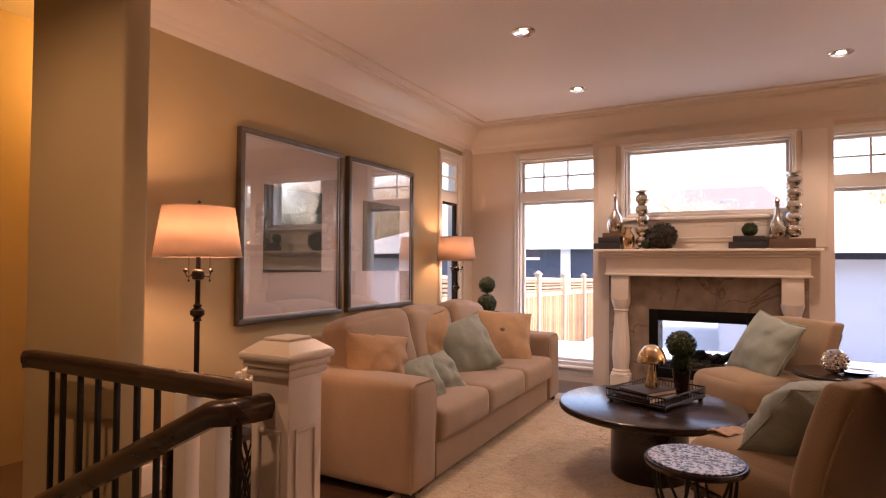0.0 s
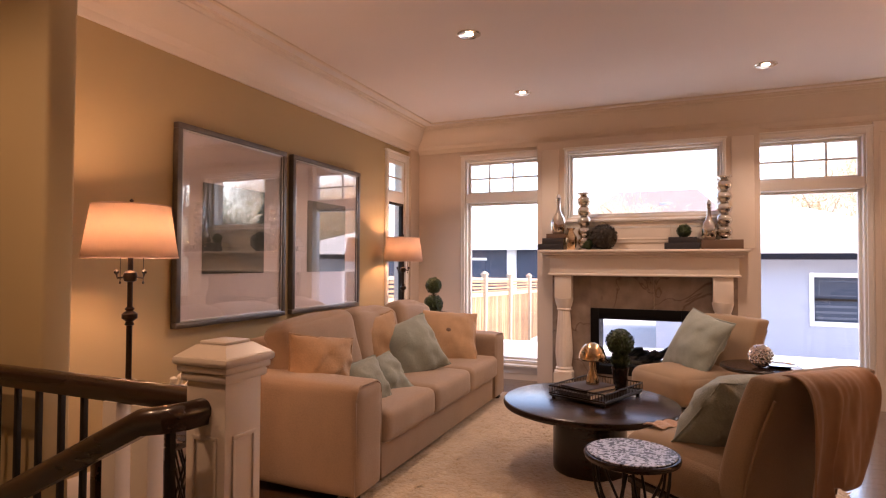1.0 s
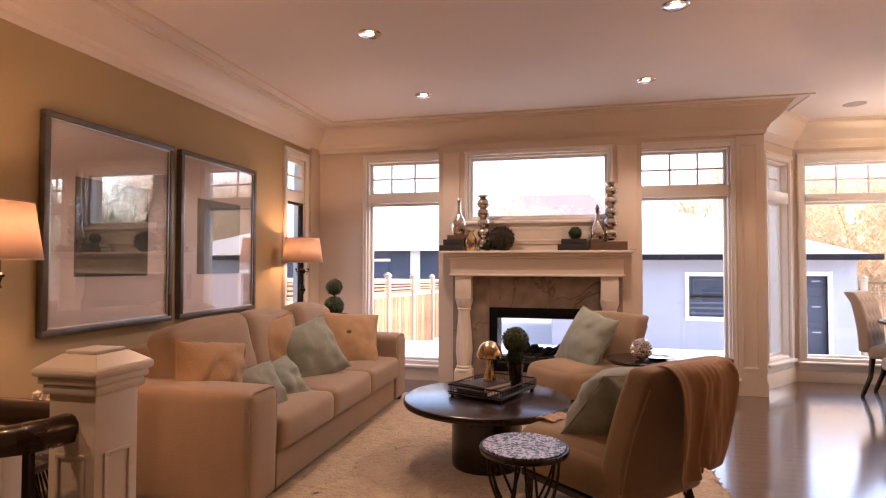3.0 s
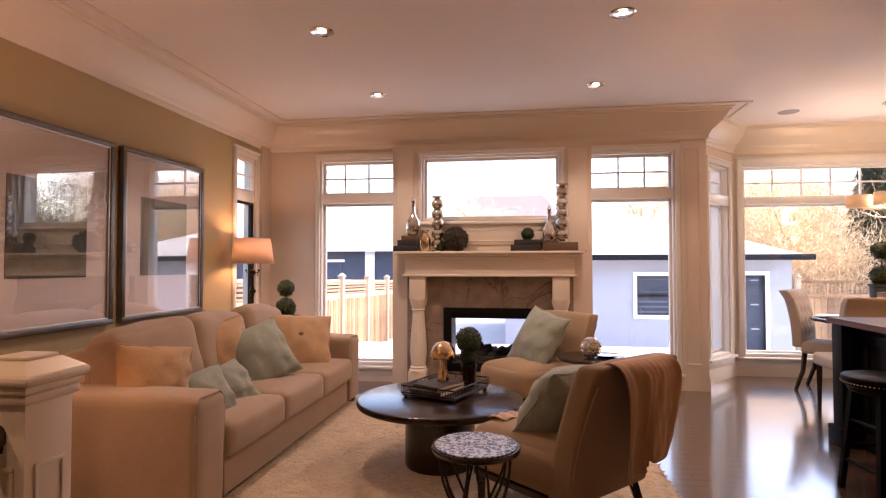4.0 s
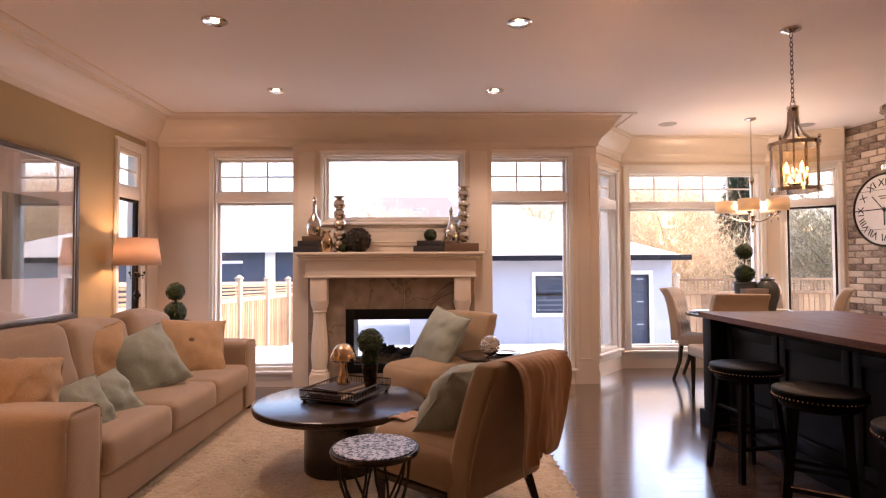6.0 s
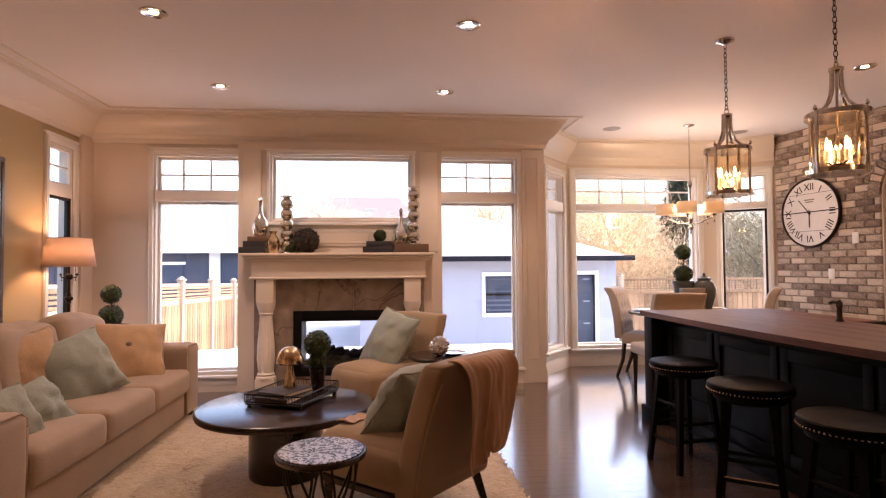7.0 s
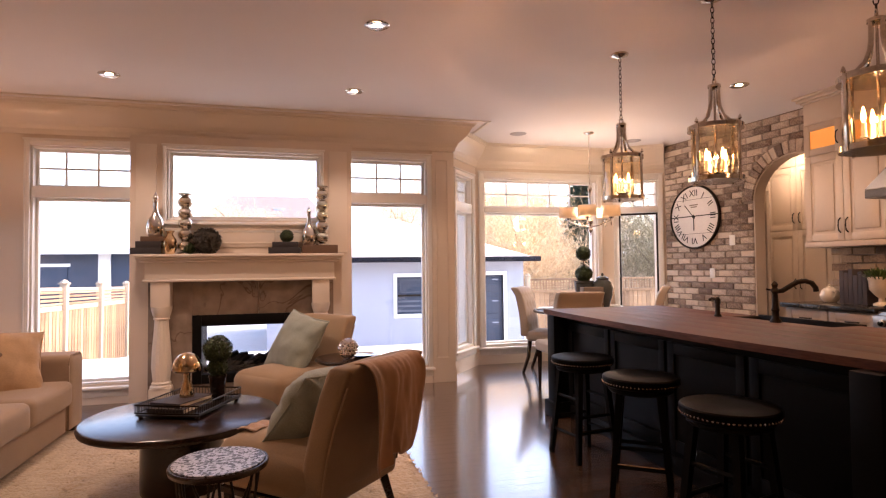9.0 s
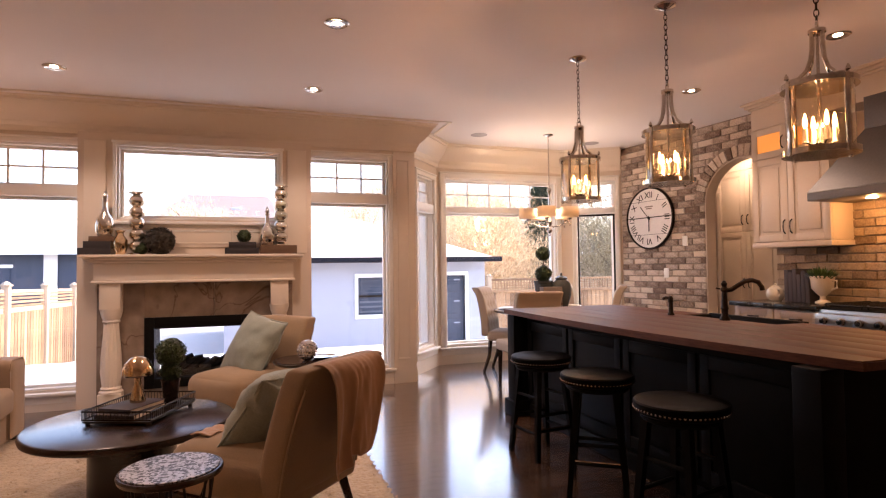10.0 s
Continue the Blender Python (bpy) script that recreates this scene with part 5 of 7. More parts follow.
def pendant():
    p = thing("pendant_lantern", pose(2.42, 3.86, CEIL), "nickel lantern pendant with amber seeded glass and candle bulbs, lit", "pendant light", "island pendants")
    Z = -CEIL
    part("canopy", lathe(B(), [(0.001, 0.0), (0.065, 0.0), (0.062, -0.012), (0.035, -0.022), (0.012, -0.03), (0.001, -0.03)], 28), M_CHROME, p)
    k, z = 0, -0.028
    while z > Z + 2.37:
        bm = B()
        pts = [(0.010 * math.cos(t), 0.0, z - 0.016 + 0.019 * math.sin(t)) for t in [i * math.pi / 5 for i in range(10)]]
        if k % 2:
            pts = [(y, x, q) for x, y, q in pts]
        tube(bm, pts, 0.0028, 5, closed=True)
        part("chain_link", bm, M_BRONZE, p)
        k, z = k + 1, z - 0.031
    part("hook", tube(B(), [(0.016 * math.cos(t), 0, Z + 2.355 + 0.022 * math.sin(t)) for t in [i * math.pi / 6 for i in range(12)]], 0.004, 6, closed=True), M_LANT, p)
    part("hub", lathe(B(), [(0.001, Z + 2.335), (0.036, Z + 2.335), (0.036, Z + 2.32), (0.020, Z + 2.31), (0.001, Z + 2.31)], 20), M_LANT, p)
    R = 0.148
    for j in range(4):
        a = j * math.pi / 2 + 0.5
        pts = [(r * math.cos(a), r * math.sin(a), Z + z) for r, z in ((0.028, 2.33), (0.030, 2.25), (0.036, 2.20), (0.058, 2.145), (0.10, 2.105), (R, 2.09))]
        part("arm", tube(B(), pts, 0.009, 8), M_LANT, p)
        part("upright", box(B(), R - 0.002, R + 0.010, -0.009, 0.009, Z + 1.755, Z + 2.10, 0.002, m=pose(0, 0, 0, 0, 0, math.degrees(a))), M_LANT, p)
        part("finial", lathe(B(), [(0.001, Z + 2.095), (0.011, Z + 2.10), (0.007, Z + 2.115), (0.001, Z + 2.125)], 10, (R + 0.012) * math.cos(a), (R + 0.012) * math.sin(a)), M_LANT, p)
    for z0, z1 in ((2.065, 2.09), (1.760, 1.785)):
        part("hoop", lathe(B(), [(R - 0.012, Z + z0), (R + 0.006, Z + z0), (R + 0.006, Z + z1), (R - 0.012, Z + z1), (R - 0.012, Z + z0)], 48), M_LANT, p)
    bm = B()
    n = 48
    rg = [[bm.verts.new(((R - 0.014) * math.cos(2 * math.pi * i / n), (R - 0.014) * math.sin(2 * math.pi * i / n), Z + z)) for i in range(n)] for z in (1.77, 2.075)]
    for i in range(n):
        bm.faces.new((rg[0][i], rg[0][(i + 1) % n], rg[1][(i + 1) % n], rg[1][i]))
    g = part("glass", bm, M_AMBER, p, "amber seeded glass cylinder")
    g.visible_shadow = False
    part("stem", lathe(B(), [(0.001, Z + 1.80), (0.014, Z + 1.80), (0.018, Z + 1.815), (0.008, Z + 1.83), (0.006, Z + 2.31), (0.001, Z + 2.31)], 12), M_LANT, p)
    for j in range(4):
        a = j * math.pi / 2 + 0.2
        x, y = 0.062 * math.cos(a), 0.062 * math.sin(a)
        part("candle_arm", tube(B(), [(0, 0, Z + 1.82), (x * 0.6, y * 0.6, Z + 1.808), (x, y, Z + 1.825)], 0.004, 6), M_LANT, p)
        part("candle", lathe(B(), [(0.001, Z + 1.82), (0.015, Z + 1.82), (0.011, Z + 1.83), (0.010, Z + 1.885), (0.001, Z + 1.885)], 12, x, y), M_CERAM, p)
        part("bulb", lathe(B(), [(0.001, Z + 1.885), (0.006, Z + 1.888), (0.0105, Z + 1.905), (0.008, Z + 1.928), (0.004, Z + 1.948), (0.001, Z + 1.955)], 12, x, y), M_BULB, p, "flame-tip glowing bulb")
    return p


pd = pendant()
PENDS = ((2.42, 3.86), (2.45, 2.93), (2.49, 2.0))
for x, y in PENDS[1:]:
    copy_thing(pd, pose(x, y, CEIL, 0, 0, 25 * y))
for x, y in PENDS:
    lamp("pendant_light", (x, y, 1.95), PEND_W, WARM, 0.015)


tn, tl = M_SHADE2.node_tree.nodes, M_SHADE2.node_tree.links
tr_, ms_ = tn.new("ShaderNodeBsdfTranslucent"), tn.new("ShaderNodeMixShader")
tr_.inputs[0].default_value = (0.86, 0.74, 0.60, 1)
ms_.inputs[0].default_value = 0.55
tl.new(tn["Principled BSDF"].outputs[0], ms_.inputs[1])
tl.new(tr_.outputs[0], ms_.inputs[2])
tl.new(ms_.outputs[0], tn["Material Output"].inputs[0])


def chandelier():
    c = thing("chandelier", pose(3.46, 6.17, CEIL), "nickel chandelier with five small drum shades over the dining table, lit", "chandelier")
    Z = -CEIL
    part("canopy", lathe(B(), [(0.001, 0.0), (0.062, 0.0), (0.06, -0.01), (0.03, -0.02), (0.001, -0.026)], 28), M_CHROME, c)
    k, z = 0, -0.03
    while z > Z + 2.24:
        pts = [(0.008 * math.cos(t), 0.0, z - 0.014 + 0.017 * math.sin(t)) for t in [i * math.pi / 5 for i in range(10)]]
        pts = [(y, x, q) for x, y, q in pts] if k % 2 else pts
        part("chain_link", tube(B(), pts, 0.0024, 5, closed=True), M_CHROME, c)
        k, z = k + 1, z - 0.027
    part("stem", lathe(B(), [(0.001, Z + 2.24), (0.012, Z + 2.23), (0.026, Z + 2.19), (0.024, Z + 2.17), (0.010, Z + 2.13), (0.008, Z + 2.00), (0.018, Z + 1.98), (0.010, Z + 1.96), (0.010, Z + 1.84), (0.030, Z + 1.80), (0.024, Z + 1.77), (0.010, Z + 1.74), (0.030, Z + 1.70), (0.026, Z + 1.68), (0.008, Z + 1.66), (0.012, Z + 1.64), (0.001, Z + 1.62)], 20), M_CHROME, c)
    for j in range(5):
        a = j * 2 * math.pi / 5 + 0.3
        ca, sa = math.cos(a), math.sin(a)
        part("arm", tube(B(), [(r * ca, r * sa, Z + z) for r, z in ((0.01, 1.76), (0.06, 1.74), (0.13, 1.75), (0.20, 1.785), (0.25, 1.80), (0.26, 1.83))], 0.007, 8), M_CHROME, c)
        x, y = 0.26 * ca, 0.26 * sa
        n = 28
        bm = B()
        rg = [[bm.verts.new((x + 0.105 * math.cos(2 * math.pi * i / n), y + 0.105 * math.sin(2 * math.pi * i / n), Z + z)) for i in range(n)] for z in (1.845, 1.965)]
        for i in range(n):
            bm.faces.new((rg[0][i], rg[0][(i + 1) % n], rg[1][(i + 1) % n], rg[1][i]))
        part("shade", bm, M_SHADE2, c, "glowing fabric drum shade").modifiers.new("thick", "SOLIDIFY").thickness = 0.002
        bm = B()
        bmesh.ops.create_uvsphere(bm, u_segments=12, v_segments=8, radius=0.018, matrix=pose(x, y, Z + 1.905))
        part("bulb", bm, M_BULB, c)
        part("cup", lathe(B(), [(0.001, Z + 1.81), (0.02, Z + 1.815), (0.028, Z + 1.835), (0.001, Z + 1.84)], 14, x, y), M_CHROME, c)
        part("crystal", lathe(B(), [(0.001, Z + 1.735), (0.010, Z + 1.755), (0.006, Z + 1.785), (0.001, Z + 1.80)], 8, x, y), M_STONEW, c, "faceted crystal drop")
    lamp("chandelier_light", (3.46, 6.17, 1.93), PEND_W * 0.7, (1.0, 0.72, 0.45), 0.12)


chandelier()


def dining_chair():
    c = thing("dining_chair", pose(3.04, 6.42, 0, 0, 0, 50), "cream button-tufted dining chair with dark legs", "chair", "dining chairs")
    # local: faces -y, back at +y
    part("seat", soft_box(B(), 0.48, 0.50, 0.11, 0.03, 0.015, pose(0, -0.02, 0.44)), M_TUFT, c)
    bm = soft_box(B(), 0.48, 0.10, 0.58, 0.022, 0.0, Matrix(), n=20)
    for v in bm.verts:
        t = (v.co.z + 0.28) / 0.56
        if v.co.y < 0:
            for r in range(4):
                for q in range(4 if r % 2 else 3):
                    px, pz = (-0.165 + 0.11 * q) if r % 2 else (-0.11 + 0.11 * q), -0.16 + 0.12 * r
                    d2 = (v.co.x - px) ** 2 + (v.co.z - pz) ** 2
                    v.co.y += 0.020 * math.exp(-d2 / 0.0010)
        v.co.y += 0.02 + 0.09 * t * t + (0.03 * (t - 0.85) / 0.15 if t > 0.85 else 0)
    bmesh.ops.transform(bm, matrix=pose(0, 0.235, 0.73), verts=bm.verts[:])
    bk = part("backrest", bm, M_TUFT, c, "button-tufted back", sharp=60)
    for r in range(4):
        for q in range(4 if r % 2 else 3):
            px, pz = (-0.165 + 0.11 * q) if r % 2 else (-0.11 + 0.11 * q), -0.16 + 0.12 * r
            t = (pz + 0.28) / 0.56
            bm = B()
            bmesh.ops.create_icosphere(bm, subdivisions=1, radius=0.009, matrix=pose(px, 0.235 - 0.0425 + 0.012 + 0.02 + 0.09 * t * t, 0.73 + pz))
            part("button", bm, M_TUFT, bk)
    for x in (-1, 1):
        part("front_leg", tube(B(), [(0.20 * x, -0.22, 0.39), (0.20 * x, -0.23, 0.0)], 0.026, 4, taper=0.016), M_DARK, c)
        part("back_leg", tube(B(), [(0.19 * x, 0.20, 0.40), (0.19 * x, 0.22, 0.2), (0.19 * x, 0.29, 0.0)], 0.026, 4, taper=0.018), M_DARK, c)
    return c


dc = dining_chair()
for x, y, a in ((2.75, 5.46, 176), (3.92, 6.66, -12), (4.12, 6.30, -126)):
    copy_thing(dc, pose(x, y, 0, 0, 0, a))


def dining_table():
    t = thing("dining_table", pose(3.38, 6.10, 0), "round dark dining table with a pedestal", "table")
    part("tabletop", lathe(B(), [(0.001, 0.725), (0.60, 0.725), (0.64, 0.735), (0.645, 0.748), (0.635, 0.76), (0.001, 0.76)], 64), M_DARK, t)
    part("pedestal", lathe(B(), [(0.001, 0), (0.32, 0), (0.32, 0.03), (0.15, 0.07), (0.08, 0.14), (0.10, 0.30), (0.08, 0.50), (0.16, 0.66), (0.25, 0.724), (0.001, 0.724)], 32), M_DARK, t)
    for k, (x, y) in enumerate(((2.98, 6.30), (3.14, 5.68), (3.82, 6.36), (3.74, 5.78))):
        m = thing("place_setting", pose(x, y, 0.761), "stacked pale dinner plates on the dining table", "plates", "place settings")
        part("charger", lathe(B(), [(0.001, 0), (0.11, 0), (0.16, 0.010), (0.155, 0.013), (0.10, 0.005), (0.001, 0.005)], 32), M_STONEW, m)
        part("plate", lathe(B(), [(0.001, 0.006), (0.09, 0.006), (0.13, 0.018), (0.125, 0.021), (0.08, 0.011), (0.001, 0.011)], 32), M_CERAM, m)
    topiary(pose(3.41, 6.26, 0.762), "two-ball boxwood topiary in a grey-blue pot on the dining table", 0.098, 0.083, 0.352, (0.11, 0.33), seed=31, mat_pot=M_TEAL)
    j = thing("lidded_jar", pose(3.60, 6.16, 0.762) @ Matrix.Diagonal((0.8, 0.8, 1.0, 1)), "grey-teal stoneware jar with a lid on the dining table", "jar")
    part("body", lathe(B(), [(0.001, 0), (0.08, 0), (0.10, 0.04), (0.145, 0.16), (0.150, 0.24), (0.125, 0.31), (0.085, 0.34), (0.085, 0.35), (0.001, 0.35)], 36), M_TEAL, j)
    part("lid", lathe(B(), [(0.001, 0.35), (0.095, 0.35), (0.09, 0.365), (0.04, 0.385), (0.014, 0.39), (0.020, 0.405), (0.012, 0.42), (0.001, 0.422)], 28), M_TEAL, j)
    b = thing("planter_box", pose(3.40, 6.06, 0.762), "cream patterned box standing on the dining table", "box")
    part("body", box(B(), -0.125, 0.125, -0.05, 0.05, 0, 0.26, 0.004), M_MORTAR, b)
    for k in range(3):
        part("band", box(B(), -0.126, 0.126, -0.053, -0.049, 0.05 + 0.07 * k, 0.075 + 0.07 * k, 0.001), M_BOOKB, b)


dining_table()


# ---- brick wall with arch, and the pantry behind ----
BX = 5.0
def brick_wall_core():
    y0, y1, yc, hw, zs, rise = 6.69, 4.0, 4.83, 0.50, 1.97, 0.46
    out = [(y0, 0), (y0, CEIL), (y1, CEIL), (y1, 0), (yc - hw, 0), (yc - hw, zs)]
    out += [(yc - hw * math.cos(math.pi * i / 24), zs + rise * math.sin(math.pi * i / 24)) for i in range(1, 24)]
    out += [(yc + hw, zs), (yc + hw, 0)]
    bm = B()
    a = [bm.verts.new((BX + 0.012, y, z)) for y, z in out]
    b = [bm.verts.new((BX + 0.15, y, z)) for y, z in out]
    bm.faces.new(a)
    bm.faces.new(b[::-1])
    for i in range(len(a)):
        k = (i + 1) % len(a)
        bm.faces.new((a[i], a[k], b[k], b[i]))
    return tagged(link("wall_brick", bm, M_MORTAR), "grey-brown brick wall with an arched opening", "wall", kind="structure")


brick_core = brick_wall_core()
# cream lining of the arched opening
bm = B()
yc, hw, zs, rise = 4.83, 0.50, 1.97, 0.46
edge = [(-1.0, 0.0)] + [(-math.cos(math.pi * i / 24), math.sin(math.pi * i / 24)) for i in range(25)] + [(1.0, 0.0)]
rings = []
for i, (c, h) in enumerate(edge):
    z = 0.0 if i in (0, 26) else zs
    rings.append([bm.verts.new((x, yc + c * (hw - t), z + h * (rise - t))) for x, t in ((BX + 0.010, 0.0005), (BX + 0.010, 0.014), (BX + 0.16, 0.014), (BX + 0.16, 0.0005))])
for p, q in zip(rings, rings[1:]):
    for j in range(4):
        bm.faces.new((p[j], p[(j + 1) % 4], q[(j + 1) % 4], q[j]))
lining = tagged(link("arch_lining", bm, M_CAB), "cream painted lining of the arched opening", "trim", kind="structure")
# the brick wall stands a few degrees out of square
SKEW = pose(BX + 0.06, 4.75, 0, 0, 0, 5.65) @ pose(-BX, -4.75, 0)
brick_core.matrix_basis = SKEW
lining.matrix_basis = SKEW
tagged(link("wall_east", box(B(), 5.06, 5.30, -3.4, 4.0, 0, CEIL), M_WALL), "cream kitchen wall", "wall", kind="structure")
tagged(link("wall_nook", box(B(), 4.92, 5.3, 6.72, 7.0, 0, CEIL), M_WALL), "cream wall end beside the bay", "wall", kind="structure")


def pantry():
    bm = box(B(), 5.30, 6.5, 3.9, 4.0, 0, 2.6)
    tagged(link("pantry_wall_south", bm, M_CAB), "cream pantry wall", "wall", kind="structure")
    tagged(link("pantry_wall_north", box(B(), 5.12, 6.5, 6.30, 6.40, 0, 2.6), M_CAB), "cream pantry wall", "wall", kind="structure")
    tagged(link("pantry_wall_east", box(B(), 6.4, 6.5, 4.0, 6.30, 0, 2.6), M_CAB), "cream pantry wall", "wall", kind="structure")
    tagged(link("pantry_ceiling", box(B(), 5.12, 6.5, 3.9, 6.40, 2.6, 2.7), M_CEIL), "pantry ceiling", "ceiling", kind="structure")
    tagged(link("pantry_floor", box(B(), 5.0, 6.5, 3.9, 6.40, -0.2, -0.004), M_OAK_I), "dark wood pantry floor", "floor", kind="structure")
    # Unseen downlight, added to brighten the space behind the arch.
    d = thing("downlight", pose(5.5, 5.4, 2.6), "unseen recessed downlight added in the pantry, lit", "ceiling light", "downlights")
    part("trim_ring", lathe(B(), [(0.052, 0.0), (0.052, -0.004), (0.078, -0.008), (0.086, -0.003), (0.086, 0.0)], 28), M_CHROME, d)
    part("lens", lathe(B(), [(0.001, -0.002), (0.051, -0.003), (0.051, -0.001), (0.001, -0.001)], 24), M_CAN, d)
    lamp("added_pantry_lamp", (5.5, 5.4, 2.5), CAN_W * 0.25, (1.0, 0.74, 0.50), 0.05)


pantry()


def raised_door(parent, y0, y1, z0, z1, x, handle=None, glass_panel=False):
    """A raised-panel door that faces -x, its front at x."""
    w = 0.062
    g = 0.002
    y0, y1, z0, z1 = min(y0, y1) + g, max(y0, y1) - g, z0 + g, z1 - g
    bm = B()
    for a, b, c, d in ((y0, y0 + w, z0, z1), (y1 - w, y1, z0, z1), (y0 + w, y1 - w, z0, z0 + w), (y0 + w, y1 - w, z1 - w, z1)):
        box(bm, x, x + 0.022, a, b, c, d, 0.003)
    d = part("door", bm, M_CAB, parent)
    if glass_panel:
        part("lit_pane", box(B(), x + 0.010, x + 0.014, y0 + w, y1 - w, z0 + w, z1 - w), glowing("lit_cabinet_glass", (1.0, 0.42, 0.08), 0.09), d, "amber lit cabinet glass")
    else:
        bm = box(B(), x + 0.012, x + 0.020, y0 + w, y1 - w, z0 + w, z1 - w)
        box(bm, x + 0.003, x + 0.013, y0 + w + 0.03, y1 - w - 0.03, z0 + w + 0.03, z1 - w - 0.03, 0.008)
        part("panel", bm, M_CAB, d)
    if handle:
        hy, hz, ln, vert = handle
        s = [(0, 0), (-0.022, 0.15), (-0.028, 0.5), (-0.022, 0.85), (0, 1)]
        pts = [(x + a, hy, hz + ln * (b - 0.5)) if vert else (x + a, hy + ln * (b - 0.5), hz) for a, b in s]
        part("handle", tube(B(), pts, 0.006, 8), M_BRONZE, d, "dark bronze pull")
    return d


# pantry cabinet seen through the arch
pc = thing("pantry_cabinet", pose(0, 0, 0), "tall cream pantry cabinet with panelled doors behind the arch", "cabinet")
part("body", box(B(), 5.822, 6.39, 4.2, 5.95, 0.0, 2.56), M_CAB, pc)
for k, (a, b) in enumerate(((5.05, 5.50), (5.50, 5.95), (4.60, 5.05), (4.20, 4.60))):
    hy = (b - 0.04) if k in (0,) else (a + 0.04) if k == 1 else (a + 0.04)
    raised_door(pc, a, b, 1.665, 2.42, 5.80, (hy, 1.81, 0.12, True))
    raised_door(pc, a, b, 0.12, 1.66, 5.80, (hy, 1.03, 0.12, True))
    raised_door(pc, a, b, 2.425, 2.55, 5.80)
dj = thing("pantry_door", pose(5.24, 5.36, 0), "open cream panelled pantry door edge with black hardware", "door")
part("leaf", box(B(), 0.0, 0.04, 0.02, 0.72, 0.01, 2.1, 0.003), M_CAB, dj)
part("knob", lathe(B(), [(0.001, 0), (0.012, 0.0), (0.012, 0.02), (0.028, 0.035), (0.022, 0.055), (0.001, 0.06)], 16, m=pose(0.0, 0.09, 1.0, 0, -90)), M_IRON, dj)
part("lock_plate", box(B(), -0.005, 0.0, 0.06, 0.11, 1.06, 1.12, 0.002), M_IRON, dj)

# upper cabinet
uc = thing("wall_cabinet", pose(0, 0, 0), "cream upper kitchen cabinet with raised doors and lit glass lights", "cabinet")
UX, UY0, UY1 = 4.76, 3.65, 4.44
part("body", box(B(), UX + 0.023, 5.05, UY0, UY1, 1.47, 2.58, 0.003), M_CAB, uc)
part("light_rail", box(B(), UX - 0.012, 5.05, UY0 - 0.01, UY1 + 0.008, 1.42, 1.468, 0.006), M_CAB, uc)
part("frieze", box(B(), UX + 0.012, 5.05, UY0 - 0.6, UY1 + 0.004, 2.582, CEIL - 0.075, 0.003), M_CAB, uc)
bm = B()
for z0, z1, d in ((CEIL - 0.075, CEIL - 0.055, 0.02), (CEIL - 0.055, CEIL - 0.025, 0.045), (CEIL - 0.025, CEIL - 0.002, 0.07)):
    box(bm, UX + 0.012 - d, 5.05, UY0 - 0.6, UY1 + d, z0, z1, 0.005)
part("cornice", bm, M_CAB, uc)
YM = (UY0 + UY1) / 2 + 0.01
raised_door(uc, YM, UY1, 1.475, 2.275, UX, (YM + 0.035, 1.61, 0.13, True))
raised_door(uc, UY0, YM, 1.475, 2.275, UX, (YM - 0.035, 1.61, 0.13, True))
raised_door(uc, YM, UY1, 2.28, 2.578, UX, (YM + 0.035, 2.41, 0.12, True), True)
raised_door(uc, UY0, YM, 2.28, 2.578, UX, (YM - 0.035, 2.41, 0.12, True), True)

# base cabinet, counter, range and hood
bc = thing("base_cabinet", pose(0, 0, 0), "cream base cabinet with drawers under the black counter", "cabinet")
part("body", box(B(), 4.462, 5.05, 3.53, 4.40, 0.0, 0.875, 0.003), M_CAB, bc)
for a, b in ((3.54, 3.96), (3.97, 4.39)):
    raised_door(bc, a, b, 0.70, 0.865, 4.44, ((a + b) / 2, 0.79, 0.12, False))
    raised_door(bc, a, b, 0.12, 0.69, 4.44, (b - 0.05, 0.58, 0.12, True))
ct = thing("counter", pose(0, 0, 0), "polished black granite counter", "worktop")
part("slab", box(B(), 4.40, 5.05, 3.53, 4.42, 0.876, 0.915, 0.006), M_GRANITE, ct)
rg = thing("range_cooker", pose(0, 0, 0), "stainless steel gas range with black knobs and grates", "range")
part("body", box(B(), 4.42, 5.05, 2.50, 3.525, 0.10, 0.895, 0.005), M_STEEL, rg)
part("control_panel", box(B(), 4.365, 4.42, 2.50, 3.525, 0.755, 0.87, 0.012), M_STEEL, rg)
part("oven_door", box(B(), 4.395, 4.419, 2.53, 3.495, 0.16, 0.74, 0.006), M_STEEL, rg)
part("oven_handle", tube(B(), [(4.35, 2.58, 0.69), (4.35, 3.45, 0.69)], 0.014, 10), M_CHROME, rg)
part("cooktop", box(B(), 4.42, 5.04, 2.51, 3.515, 0.896, 0.906, 0.003), M_BLACK, rg)
for k in range(7):
    part("knob", lathe(B(), [(0.001, 0), (0.030, 0), (0.030, 0.006), (0.024, 0.010), (0.022, 0.032), (0.001, 0.034)], 18, m=pose(4.364, 3.44 - 0.14 * k, 0.812, 0, -90)), M_CHROME, rg, "steel control knob")
for k in range(3):
    y = 2.70 + 0.33 * k
    bm = B()
    for q in range(5):
        tube(bm, [(4.47, y - 0.14 + 0.07 * q, 0.938), (4.98, y - 0.14 + 0.07 * q, 0.938)], 0.008, 6)
    for x in (4.47, 4.60, 4.72, 4.85, 4.98):
        tube(bm, [(x, y - 0.15, 0.930), (x, y + 0.15, 0.930)], 0.008, 6)
    for x in (4.47, 4.98):
        for e in (-0.14, 0.14):
            tube(bm, [(x, y + e, 0.904), (x, y + e, 0.936)], 0.008, 6)
    part("grate", bm, M_IRON, rg, "black cast iron grate")
